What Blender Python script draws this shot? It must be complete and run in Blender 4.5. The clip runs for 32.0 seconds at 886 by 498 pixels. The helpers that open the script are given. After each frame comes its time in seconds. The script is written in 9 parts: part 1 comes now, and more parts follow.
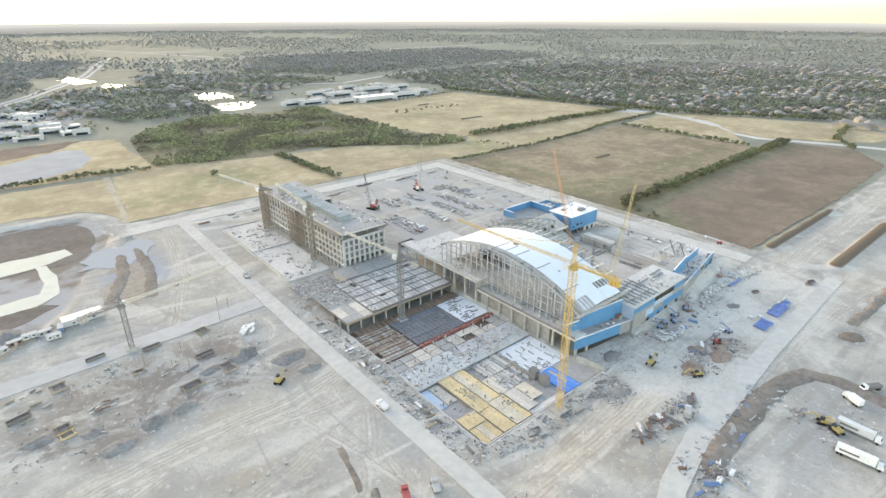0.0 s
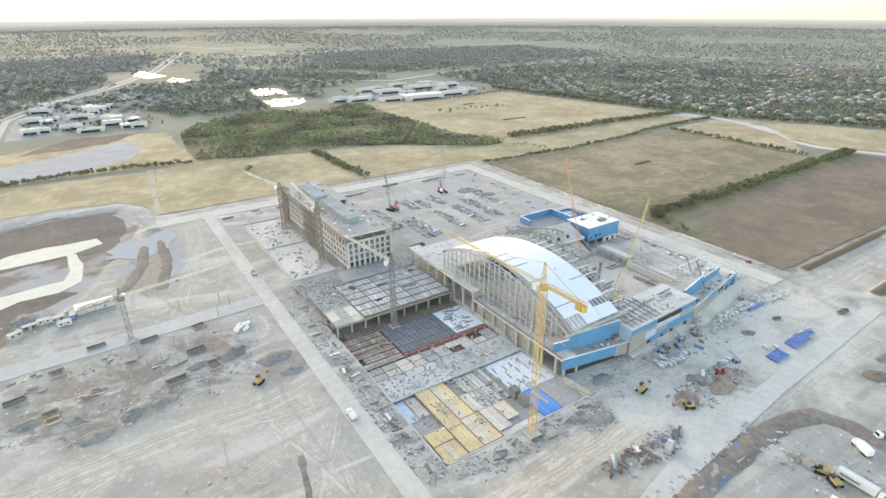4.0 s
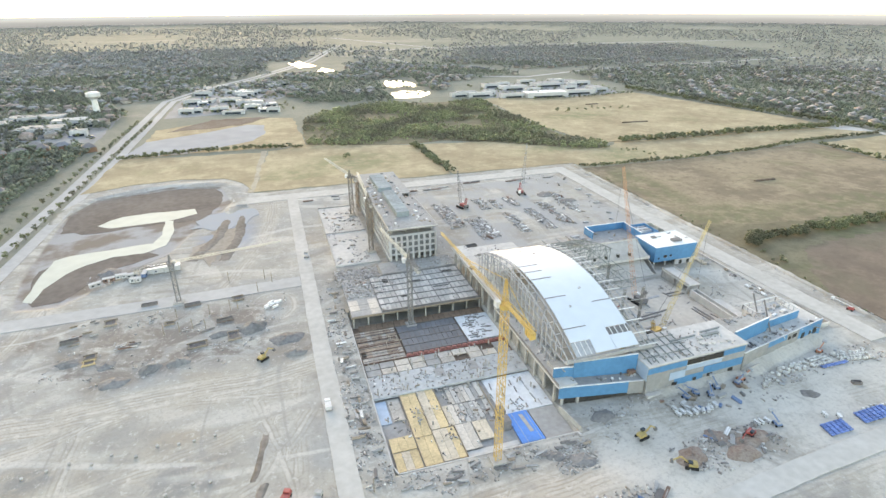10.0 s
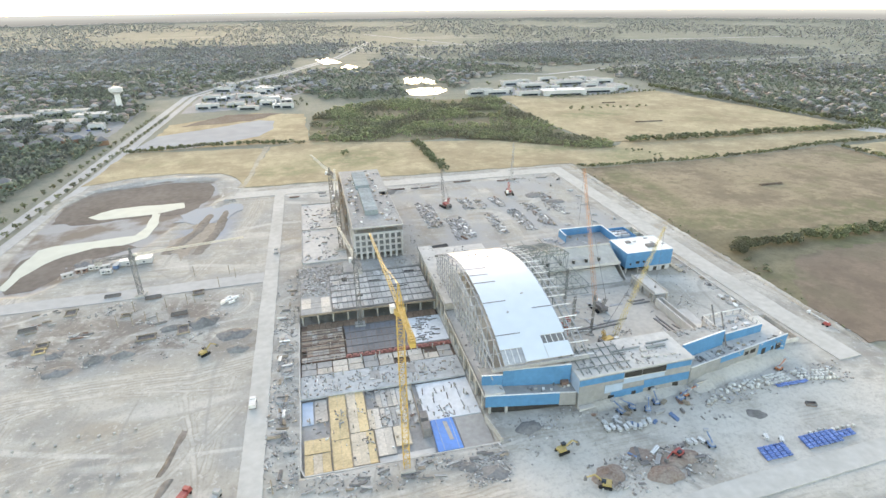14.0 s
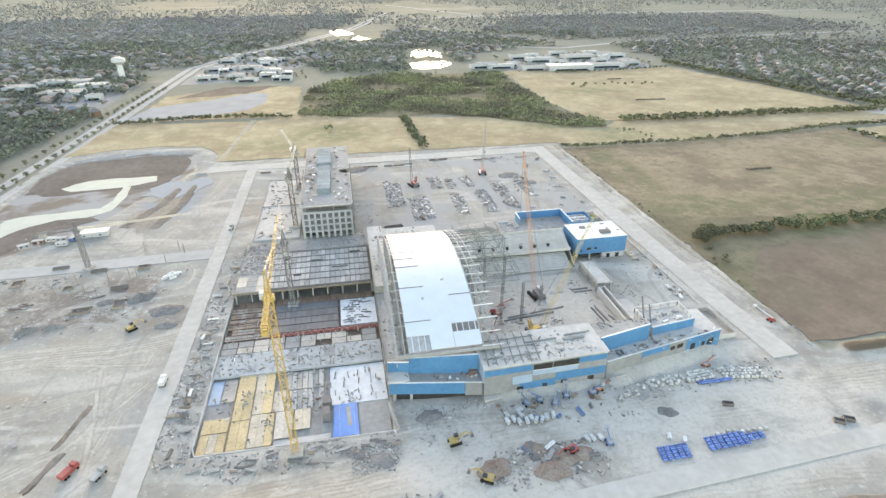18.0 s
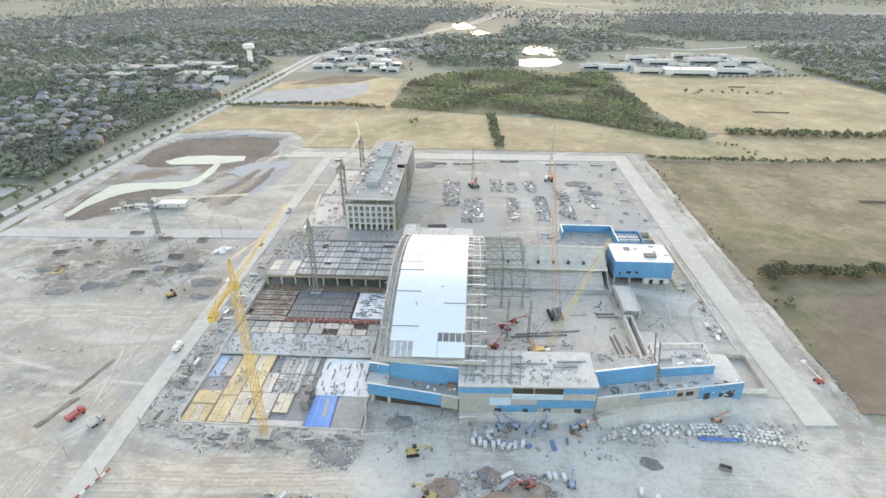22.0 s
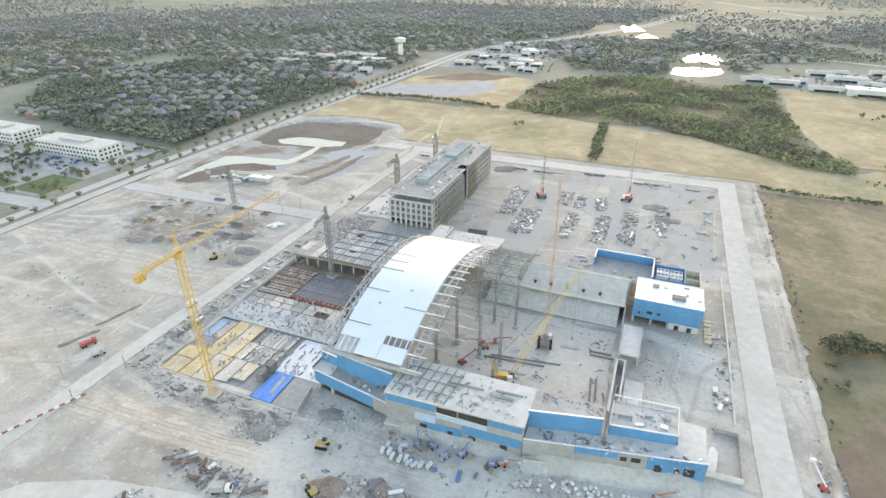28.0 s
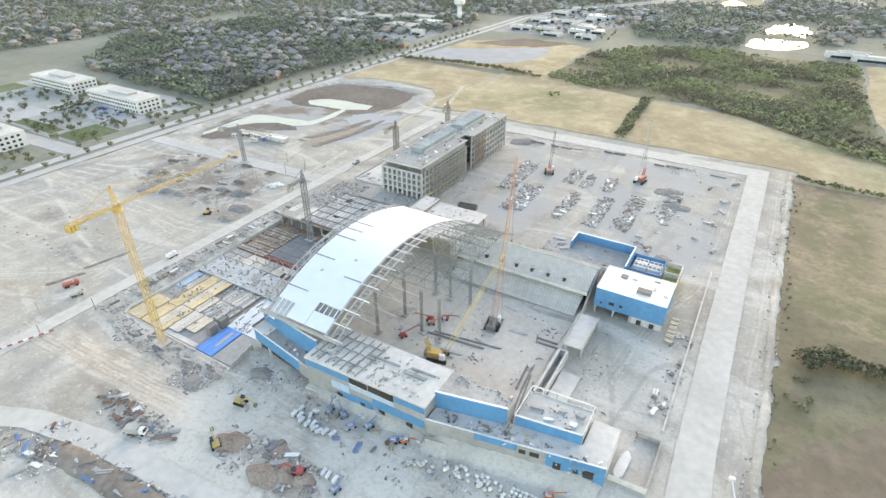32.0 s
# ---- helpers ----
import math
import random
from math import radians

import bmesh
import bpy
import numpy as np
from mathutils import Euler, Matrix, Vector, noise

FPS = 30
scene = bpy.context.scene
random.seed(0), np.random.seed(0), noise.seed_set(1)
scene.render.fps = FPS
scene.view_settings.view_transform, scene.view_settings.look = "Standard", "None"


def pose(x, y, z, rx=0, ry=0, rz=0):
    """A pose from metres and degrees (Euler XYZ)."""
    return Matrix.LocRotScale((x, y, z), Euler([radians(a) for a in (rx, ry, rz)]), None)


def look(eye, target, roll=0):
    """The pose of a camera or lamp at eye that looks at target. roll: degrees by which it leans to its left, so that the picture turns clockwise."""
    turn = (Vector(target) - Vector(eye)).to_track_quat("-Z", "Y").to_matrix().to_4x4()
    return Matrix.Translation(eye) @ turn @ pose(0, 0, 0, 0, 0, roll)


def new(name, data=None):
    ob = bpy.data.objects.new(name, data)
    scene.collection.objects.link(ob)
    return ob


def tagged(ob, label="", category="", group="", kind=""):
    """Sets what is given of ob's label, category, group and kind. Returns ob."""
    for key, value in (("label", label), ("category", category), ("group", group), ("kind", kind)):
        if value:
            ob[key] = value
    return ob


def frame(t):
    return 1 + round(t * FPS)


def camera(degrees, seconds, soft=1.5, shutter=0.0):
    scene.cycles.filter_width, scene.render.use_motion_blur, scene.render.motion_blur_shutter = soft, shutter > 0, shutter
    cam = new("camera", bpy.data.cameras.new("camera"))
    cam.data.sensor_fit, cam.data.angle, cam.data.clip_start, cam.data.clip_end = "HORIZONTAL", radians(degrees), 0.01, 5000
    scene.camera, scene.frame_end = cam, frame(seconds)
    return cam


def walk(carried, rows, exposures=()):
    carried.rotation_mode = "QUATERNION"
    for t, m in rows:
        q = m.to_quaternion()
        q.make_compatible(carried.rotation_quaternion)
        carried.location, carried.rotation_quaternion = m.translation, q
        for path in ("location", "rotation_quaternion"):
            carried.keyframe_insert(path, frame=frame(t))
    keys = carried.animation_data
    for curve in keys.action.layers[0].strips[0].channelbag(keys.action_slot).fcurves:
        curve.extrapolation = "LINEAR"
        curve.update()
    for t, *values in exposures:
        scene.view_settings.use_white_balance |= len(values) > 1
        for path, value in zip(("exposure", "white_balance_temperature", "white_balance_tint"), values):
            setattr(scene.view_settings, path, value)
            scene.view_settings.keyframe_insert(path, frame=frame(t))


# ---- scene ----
cam = camera(77.8, 32.0)
PATH = [
    (0.0, (-112.65, -111.76, 146.83), (34.2, 64.24, 47.03), -0.08),
    (0.5, (-109.0, -113.34, 147.21), (36.78, 63.53, 47.39), -0.11),
    (1.0, (-105.42, -114.88, 147.69), (38.08, 63.79, 47.76), -0.14),
    (1.5, (-101.76, -116.59, 148.15), (38.37, 64.67, 48.11), -0.16),
    (2.0, (-97.98, -118.36, 148.71), (38.78, 65.37, 48.51), -0.14),
    (2.5, (-94.31, -119.97, 149.25), (39.8, 65.58, 48.82), -0.15),
    (3.0, (-90.43, -121.72, 149.58), (40.81, 65.73, 48.9), -0.15),
    (3.5, (-86.64, -123.41, 149.92), (40.76, 66.54, 48.97), -0.14),
    (5.5, (-70.35, -130.26, 150.23), (49.67, 64.0, 48.46), -0.15),
    (6.0, (-66.84, -131.64, 150.44), (45.63, 66.91, 48.33), -0.17),
    (6.5, (-62.36, -133.21, 150.17), (38.9, 71.26, 48.0), -0.12),
    (7.0, (-57.42, -134.85, 149.99), (35.87, 73.36, 47.81), -0.08),
    (7.5, (-52.54, -136.24, 149.74), (36.08, 74.04, 47.6), -0.12),
    (8.0, (-47.56, -137.62, 149.68), (35.36, 74.95, 47.52), -0.14),
    (8.5, (-42.53, -138.69, 149.5), (34.58, 76.04, 47.3), -0.22),
    (9.0, (-37.38, -139.75, 149.18), (36.08, 76.25, 46.97), -0.22),
    (9.5, (-32.17, -140.81, 149.11), (38.68, 76.01, 46.77), -0.19),
    (10.0, (-26.86, -141.8, 149.06), (42.05, 75.56, 46.55), -0.19),
    (10.5, (-21.56, -142.75, 148.98), (46.29, 74.87, 46.32), -0.21),
    (11.0, (-16.18, -143.67, 149.01), (50.89, 74.15, 46.27), -0.24),
    (11.5, (-10.8, -144.59, 149.04), (55.75, 73.34, 46.19), -0.3),
    (12.0, (-5.55, -145.43, 149.09), (59.9, 72.77, 46.11), -0.41),
    (12.5, (-0.11, -146.32, 149.08), (60.09, 73.35, 46.02), -0.41),
    (13.0, (5.57, -147.2, 148.98), (63.65, 72.96, 45.74), -0.43),
    (13.5, (10.85, -147.89, 148.78), (66.68, 72.85, 45.55), -0.47),
    (15.5, (33.51, -150.2, 148.53), (77.62, 71.82, 42.42), -0.46),
    (16.0, (39.15, -150.61, 148.43), (82.47, 71.26, 41.68), -0.47),
    (16.5, (45.16, -150.99, 148.6), (87.27, 70.74, 41.06), -0.42),
    (17.0, (51.02, -151.38, 148.83), (92.51, 69.95, 40.24), -0.4),
    (17.5, (57.01, -151.58, 149.15), (97.61, 68.61, 37.94), -0.36),
    (18.0, (62.93, -151.79, 149.75), (102.72, 67.16, 35.83), -0.35),
    (18.5, (68.97, -151.9, 150.45), (107.96, 66.62, 35.42), -0.33),
    (19.0, (74.58, -152.11, 151.05), (108.28, 67.24, 35.95), -0.26),
    (19.5, (80.09, -152.0, 151.54), (101.93, 68.71, 36.18), -0.26),
    (20.0, (86.13, -151.89, 151.85), (98.21, 69.53, 36.4), -0.19),
    (20.5, (92.05, -151.53, 152.18), (96.42, 70.06, 36.51), -0.16),
    (21.0, (97.95, -150.91, 152.43), (95.0, 70.61, 36.58), -0.15),
    (21.5, (103.96, -150.05, 152.65), (95.32, 71.25, 36.68), -0.09),
    (22.0, (110.05, -149.07, 152.74), (98.07, 72.0, 36.6), -0.04),
    (22.5, (116.14, -147.9, 152.82), (101.99, 72.94, 36.51), -0.02),
    (23.0, (122.31, -146.6, 152.9), (107.03, 74.14, 36.54), 0.01),
    (23.5, (128.24, -145.32, 152.81), (112.79, 75.41, 36.44), -0.08),
    (24.0, (134.29, -143.96, 152.55), (118.78, 76.8, 36.25), -0.12),
    (24.5, (139.93, -142.55, 152.45), (117.29, 77.56, 36.11), -0.14),
    (25.0, (145.74, -141.06, 152.33), (109.84, 77.29, 35.98), -0.09),
    (25.5, (151.96, -139.26, 152.35), (102.18, 76.35, 36.02), -0.01),
    (26.0, (158.23, -137.34, 152.44), (99.69, 76.04, 36.06), 0.05),
    (26.5, (164.48, -135.07, 152.57), (96.48, 75.42, 36.09), 0.1),
    (28.5, (189.66, -123.87, 153.47), (106.19, 80.73, 36.55), 0.07),
    (29.0, (195.81, -120.53, 153.53), (110.61, 83.24, 36.4), 0.05),
    (29.5, (201.68, -117.04, 153.71), (115.51, 86.21, 36.39), -0.03),
    (30.0, (207.53, -113.52, 153.7), (120.76, 89.32, 36.11), -0.04),
    (30.5, (213.24, -109.89, 153.74), (125.9, 92.53, 35.85), -0.1),
    (31.0, (218.95, -106.26, 153.55), (131.77, 93.47, 31.05), -0.13),
    (31.5, (224.25, -102.37, 153.76), (137.04, 92.94, 24.34), -0.18),
    (32.0, (229.07, -99.03, 153.97), (120.74, 85.14, 24.18), 0.08),
]
BACKDROP, KELVIN = 0.16, 8750
EXPO, SKY_POWER, SUN_POWER = 2.79, 0.12, 0.25
walk(cam, [(t, look(eye, target, roll)) for t, eye, target, roll in PATH],
     exposures=[(0.0, EXPO - 0.07, KELVIN, 16), (24.0, EXPO - 0.05, KELVIN, 16), (29.0, EXPO - 0.01, KELVIN, 16), (32.0, EXPO + 0.07, KELVIN, 16)])

# ---- world and sun ----
SUN_AZ, SUN_EL = radians(-6.0), radians(12)
world = bpy.data.worlds.new("world")
scene.world = world
world.use_nodes = True
wn, wl = world.node_tree.nodes, world.node_tree.links
sky = wn.new("ShaderNodeTexSky")
sky.sky_type = "NISHITA"
sky.sun_disc = False
sky.sun_elevation, sky.sun_rotation = SUN_EL, SUN_AZ
sky.altitude, sky.air_density, sky.dust_density, sky.ozone_density = 200, 1.0, 0.7, 1.2
wl.new(sky.outputs[0], wn["Background"].inputs[0])
wn["Background"].inputs[1].default_value = SKY_POWER

sun_data = bpy.data.lights.new("sun", "SUN")
sun_data.energy, sun_data.angle, sun_data.color = SUN_POWER, radians(40), (1.0, 0.92, 0.82)
sun = new("sun", sun_data)
sun_way = Vector((math.sin(SUN_AZ) * math.cos(SUN_EL), math.cos(SUN_AZ) * math.cos(SUN_EL), math.sin(SUN_EL)))
sun.matrix_world = look(sun_way * 300, (0, 0, 0))

# ---- materials ----
def mat(name, base, rough=0.8, metal=0.0, vary=0.25, scale=1.0, fine=8.0, bump=0.0, tint=None, rand=0.0, spec=0.5, alpha=None):
    """A procedural surface: base colour broken up at two scales in metres, optional second tint, relief and a shift from piece to piece."""
    m = bpy.data.materials.new(name)
    m.use_nodes = True
    n, l = m.node_tree.nodes, m.node_tree.links
    p = n["Principled BSDF"]
    p.inputs["Roughness"].default_value, p.inputs["Metallic"].default_value = rough, metal
    p.inputs["Specular IOR Level"].default_value = spec if rough < 0.8 else min(spec, 0.12)
    geo = n.new("ShaderNodeNewGeometry")
    big, small = n.new("ShaderNodeTexNoise"), n.new("ShaderNodeTexNoise")
    for t, s in ((big, 1.0 / (scale * 6)), (small, 1.0 / (scale * 0.7))):
        t.inputs["Scale"].default_value, t.inputs["Detail"].default_value = s, fine
        l.new(geo.outputs["Position"], t.inputs["Vector"])
    add = n.new("ShaderNodeMath")
    add.operation = "ADD"
    l.new(big.outputs[0], add.inputs[0]), l.new(small.outputs[0], add.inputs[1])
    ramp = n.new("ShaderNodeMapRange")
    ramp.inputs[1].default_value, ramp.inputs[2].default_value = 0.75, 1.25
    l.new(add.outputs[0], ramp.inputs[0])
    mix = n.new("ShaderNodeMix")
    mix.data_type = "RGBA"
    other = tint or tuple(c * (1 - vary) for c in base)
    light = base if tint else tuple(min(1, c * (1 + vary * 0.6)) for c in base)
    mix.inputs[6].default_value, mix.inputs[7].default_value = (*other, 1), (*light, 1)
    l.new(ramp.outputs[0], mix.inputs[0])
    out = mix.outputs[2]
    if rand:
        info, hsv, rr = n.new("ShaderNodeObjectInfo"), n.new("ShaderNodeHueSaturation"), n.new("ShaderNodeMapRange")
        rr.inputs[3].default_value, rr.inputs[4].default_value = 1 - rand, 1 + rand
        l.new(info.outputs["Random"], rr.inputs[0]), l.new(rr.outputs[0], hsv.inputs["Value"])
        l.new(out, hsv.inputs["Color"])
        out = hsv.outputs[0]
    l.new(out, p.inputs["Base Color"])
    if bump:
        b = n.new("ShaderNodeBump")
        b.inputs["Strength"].default_value, b.inputs["Distance"].default_value = 0.8, bump
        l.new(small.outputs[0], b.inputs["Height"]), l.new(b.outputs[0], p.inputs["Normal"])
    return m


def island_mat(name, colours, rough=0.85, spec=0.1, trans=0.0, drift=0.0):
    """One surface for joined pieces, its colour picked piece by piece along a ramp."""
    m = bpy.data.materials.new(name)
    m.use_nodes = True
    n, l = m.node_tree.nodes, m.node_tree.links
    p = n["Principled BSDF"]
    p.inputs["Roughness"].default_value, p.inputs["Specular IOR Level"].default_value = rough, spec
    geo, ramp = n.new("ShaderNodeNewGeometry"), n.new("ShaderNodeValToRGB")
    ramp.color_ramp.interpolation = "LINEAR"
    e = ramp.color_ramp.elements
    while len(e) < len(colours):
        e.new(0.5)
    for i, c in enumerate(colours):
        e[i].position, e[i].color = i / max(1, len(colours) - 1), (*c, 1)
    l.new(geo.outputs["Random Per Island"], ramp.inputs[0])
    noise_t, mul = n.new("ShaderNodeTexNoise"), n.new("ShaderNodeMix")
    noise_t.inputs["Scale"].default_value = 0.6
    l.new(geo.outputs["Position"], noise_t.inputs["Vector"])
    mul.data_type, mul.blend_type = "RGBA", "OVERLAY"
    mul.inputs[0].default_value = 0.5
    l.new(ramp.outputs[0], mul.inputs[6]), l.new(noise_t.outputs[0], mul.inputs[7])
    out = mul.outputs[2]
    if drift:
        wide, span, shift = n.new("ShaderNodeTexNoise"), n.new("ShaderNodeMapRange"), n.new("ShaderNodeMix")
        wide.inputs["Scale"].default_value, wide.inputs["Detail"].default_value = 0.022, 4.0
        span.inputs[1].default_value, span.inputs[2].default_value = 0.42, 0.62
        l.new(geo.outputs["Position"], wide.inputs["Vector"]), l.new(wide.outputs[0], span.inputs[0])
        shift.data_type, shift.blend_type = "RGBA", "MULTIPLY"
        shift.inputs[7].default_value = (1 - drift * 0.75, 1 - drift * 0.95, 1 - drift * 0.55, 1)
        l.new(span.outputs[0], shift.inputs[0]), l.new(out, shift.inputs[6])
        out = shift.outputs[2]
    l.new(out, p.inputs["Base Color"])
    if trans:
        tr, sh = n.new("ShaderNodeBsdfTranslucent"), n.new("ShaderNodeMixShader")
        sh.inputs[0].default_value = trans
        l.new(out, tr.inputs[0])
        l.new(p.outputs[0], sh.inputs[1]), l.new(tr.outputs[0], sh.inputs[2])
        l.new(sh.outputs[0], n["Material Output"].inputs[0])
    return m


CONCRETE = mat("concrete", (0.42, 0.40, 0.37), 0.85, scale=2.5, vary=0.22, bump=0.02)
CONCRETE_NEW = mat("new_concrete", (0.55, 0.53, 0.50), 0.8, scale=4, vary=0.16)
GREY_PANEL = mat("grey_precast", (0.30, 0.30, 0.295), 0.85, scale=3, vary=0.16, rand=0.05)
PRECAST = mat("precast", (0.485, 0.485, 0.48), 0.85, scale=3, vary=0.15)
DUSTY_SLAB = mat("dusty_slab", (0.40, 0.39, 0.37), 0.85, scale=3, tint=(0.30, 0.29, 0.28))
ROAD_PALE = mat("pale_road", (0.53, 0.51, 0.475), 0.9, scale=5, tint=(0.425, 0.408, 0.375))
ROAD_GREY = mat("grey_road", (0.46, 0.45, 0.435), 0.9, scale=7, tint=(0.38, 0.37, 0.355))
STEEL = mat("galvanised_steel", (0.40, 0.41, 0.42), 0.75, scale=2)
STEEL_DARK = mat("dark_steel", (0.19, 0.18, 0.175), 0.75, scale=1.5)
BLUE = mat("blue_sheathing", (0.062, 0.232, 0.415), 0.6, scale=2.5, vary=0.14, rand=0.05)
MEMBRANE = mat("pale_roof_membrane", (0.62, 0.665, 0.71), 0.45, scale=8, vary=0.05)
WHITE_ROOF = mat("white_roof", (0.80, 0.79, 0.76), 0.6, scale=5, vary=0.06)
YELLOW_PLY = mat("yellow_formwork", (0.57, 0.44, 0.255), 0.75, scale=1.2, vary=0.25, rand=0.07)
TAN_PLY = mat("tan_formwork", (0.55, 0.475, 0.375), 0.75, scale=1.2, vary=0.25, rand=0.07)
PALE_PLY = mat("pale_formwork", (0.51, 0.465, 0.41), 0.75, scale=1.5, vary=0.25, rand=0.15)
CRANE_YELLOW = mat("crane_yellow", (0.58, 0.38, 0.11), 0.45, scale=1, vary=0.15)
STEEL_MID = mat("weathered_steel", (0.25, 0.27, 0.262), 0.8, scale=2)
GREY_PAINT = mat("grey_paint", (0.38, 0.375, 0.365), 0.55, scale=1, vary=0.2)
RED_PAINT = mat("red_paint", (0.38, 0.08, 0.07), 0.5, scale=1, vary=0.2)
ORANGE_PAINT = mat("orange_paint", (0.52, 0.17, 0.08), 0.5, scale=1, vary=0.15)
PALE_ORANGE = mat("faded_orange_paint", (0.60, 0.30, 0.16), 0.5, scale=1, vary=0.15)
GLASS_DARK = mat("dark_glass", (0.03, 0.04, 0.05), 0.12, scale=4, vary=0.3)
# solid fill for openings, the shade inside them put into its colour
SHADE_FILL = mat("shade_fill", (0.06, 0.055, 0.05), 0.9, scale=2)
SOIL_DARK = mat("dark_soil", (0.14, 0.10, 0.075), 0.95, scale=5, tint=(0.22, 0.18, 0.15), bump=0.1)
GRAVEL_PILE = mat("gravel_pile", (0.23, 0.22, 0.21), 0.95, scale=2, vary=0.3, bump=0.1)
RUST = mat("rusty_steel", (0.24, 0.16, 0.13), 0.8, scale=1, vary=0.35)
WOOD = mat("raw_timber", (0.34, 0.285, 0.225), 0.8, scale=0.6, vary=0.3, rand=0.2)
WHITE_PAINT = mat("white_paint", (0.70, 0.70, 0.69), 0.55, scale=1, vary=0.12, rand=0.2)
BLUE_PAINT = mat("blue_paint", (0.05, 0.10, 0.40), 0.5, scale=1, vary=0.2)
TARP_BLUE = mat("blue_tarp", (0.07, 0.26, 0.66), 0.45, scale=2, vary=0.15, bump=0.08)
BLACK_RUBBER = mat("black_rubber", (0.03, 0.03, 0.03), 0.8)
BARK = mat("bark", (0.12, 0.09, 0.06), 0.9)
WATER = mat("still_water", (0.10, 0.12, 0.12), 0.06, scale=30, vary=0.2, spec=0.8)
SILTY_WATER = mat("silty_water", (0.50, 0.515, 0.45), 0.7, scale=12, vary=0.08, spec=0.12)
def field_mat(name, straw, brown, green, greens=0.5, fine=0.4, spots=()):
    """Dry pasture: straw and brown drifts, green tinges, fine tufts; spots are (x, y, rx, ry) where it grows green."""
    m = bpy.data.materials.new(name)
    m.use_nodes = True
    n, l = m.node_tree.nodes, m.node_tree.links
    p = n["Principled BSDF"]
    p.inputs["Roughness"].default_value, p.inputs["Specular IOR Level"].default_value = 0.95, 0.08
    geo = n.new("ShaderNodeNewGeometry")

    def cloud(size, lo, hi, detail=6, rough=0.6, off=0.0, swirl=0.15):
        mp, t, r = n.new("ShaderNodeMapping"), n.new("ShaderNodeTexNoise"), n.new("ShaderNodeMapRange")
        mp.inputs["Location"].default_value = (off, off * 0.7, 0)
        t.inputs["Scale"].default_value, t.inputs["Detail"].default_value = 1.0 / size, detail
        t.inputs["Roughness"].default_value, t.inputs["Distortion"].default_value = rough, swirl
        r.interpolation_type = "SMOOTHSTEP"
        r.inputs[1].default_value, r.inputs[2].default_value = lo, hi
        l.new(geo.outputs["Position"], mp.inputs[0]), l.new(mp.outputs[0], t.inputs["Vector"]), l.new(t.outputs[0], r.inputs[0])
        return r.outputs[0]

    def over(k, amount, a, b):
        q, mul = n.new("ShaderNodeMix"), n.new("ShaderNodeMath")
        q.data_type, mul.operation = "RGBA", "MULTIPLY"
        mul.inputs[1].default_value = amount
        l.new(k, mul.inputs[0]), l.new(mul.outputs[0], q.inputs[0])
        for i, c in ((6, a), (7, b)):
            if isinstance(c, tuple):
                q.inputs[i].default_value = (*c, 1)
            else:
                l.new(c, q.inputs[i])
        return q.outputs[2]

    c = over(cloud(75, 0.38, 0.62, 7), 1.0, straw, brown)
    c = over(cloud(28, 0.48, 0.66, 8, 0.65, 40), 0.6, c, tuple(min(1, k * 1.25) for k in straw))
    c = over(cloud(55, 0.52, 0.66, 7, 0.62, 110), greens, c, green)
    for x, y, rx, ry in spots:
        mp, ball, r = n.new("ShaderNodeMapping"), n.new("ShaderNodeVectorMath"), n.new("ShaderNodeMapRange")
        mp.vector_type = "POINT"
        mp.inputs["Location"].default_value, mp.inputs["Scale"].default_value = (-x / rx, -y / ry, 0), (1 / rx, 1 / ry, 0)
        ball.operation = "LENGTH"
        r.interpolation_type = "SMOOTHSTEP"
        r.inputs[1].default_value, r.inputs[2].default_value = 1.15, 0.35
        l.new(geo.outputs["Position"], mp.inputs[0]), l.new(mp.outputs[0], ball.inputs[0]), l.new(ball.outputs["Value"], r.inputs[0])
        both = n.new("ShaderNodeMath")
        both.operation = "MULTIPLY"
        l.new(r.outputs[0], both.inputs[0]), l.new(cloud(16, 0.36, 0.58, 7, 0.65, x), both.inputs[1])
        c = over(both.outputs[0], 0.85, c, green)
    c = over(cloud(14, 0.50, 0.64, 8, 0.72, 75), 0.5, c, tuple(min(1, k * 1.15) for k in straw))
    c = over(cloud(9, 0.46, 0.66, 7, 0.7, 15), fine, c, tuple(k * 0.72 for k in brown))
    c = over(cloud(2.2, 0.5, 0.68, 5, 0.75, 9), fine, c, tuple(k * 0.7 for k in brown))
    l.new(c, p.inputs["Base Color"])
    return m


DRY_GRASS = field_mat("dry_grass", (0.43, 0.355, 0.235), (0.33, 0.265, 0.175), (0.245, 0.245, 0.14), 0.35, 0.35, [(52, 412, 62, 46), (-10, 380, 40, 22), (275, 395, 60, 18), (330, 350, 40, 30), (400, 560, 70, 30)])
PASTURE = field_mat("bleached_pasture", (0.325, 0.26, 0.18), (0.225, 0.178, 0.127), (0.18, 0.175, 0.10), 0.55, 0.45, [(300, 165, 60, 34), (420, 160, 120, 24), (285, 240, 22, 70)])
GREEN_GRASS = field_mat("green_grass", (0.225, 0.195, 0.13), (0.18, 0.155, 0.105), (0.14, 0.15, 0.08), 0.75, 0.45)
BROWN_FIELD = field_mat("brown_field", (0.235, 0.18, 0.138), (0.185, 0.143, 0.11), (0.165, 0.15, 0.10), 0.4, 0.3, [(276, 82, 20, 26), (585, 104, 46, 16), (300, 106, 40, 8)])
LAWN = mat("lawn", (0.15, 0.175, 0.095), 0.95, scale=6, vary=0.3)
LEAF = island_mat("leaves", [(0.18, 0.205, 0.115), (0.24, 0.26, 0.15), (0.31, 0.315, 0.19)], trans=0.38, drift=0.3)
LEAF_TOWN = island_mat("town_leaves", [(0.235, 0.27, 0.205), (0.295, 0.33, 0.25), (0.365, 0.385, 0.30)], trans=0.45, drift=0.3)
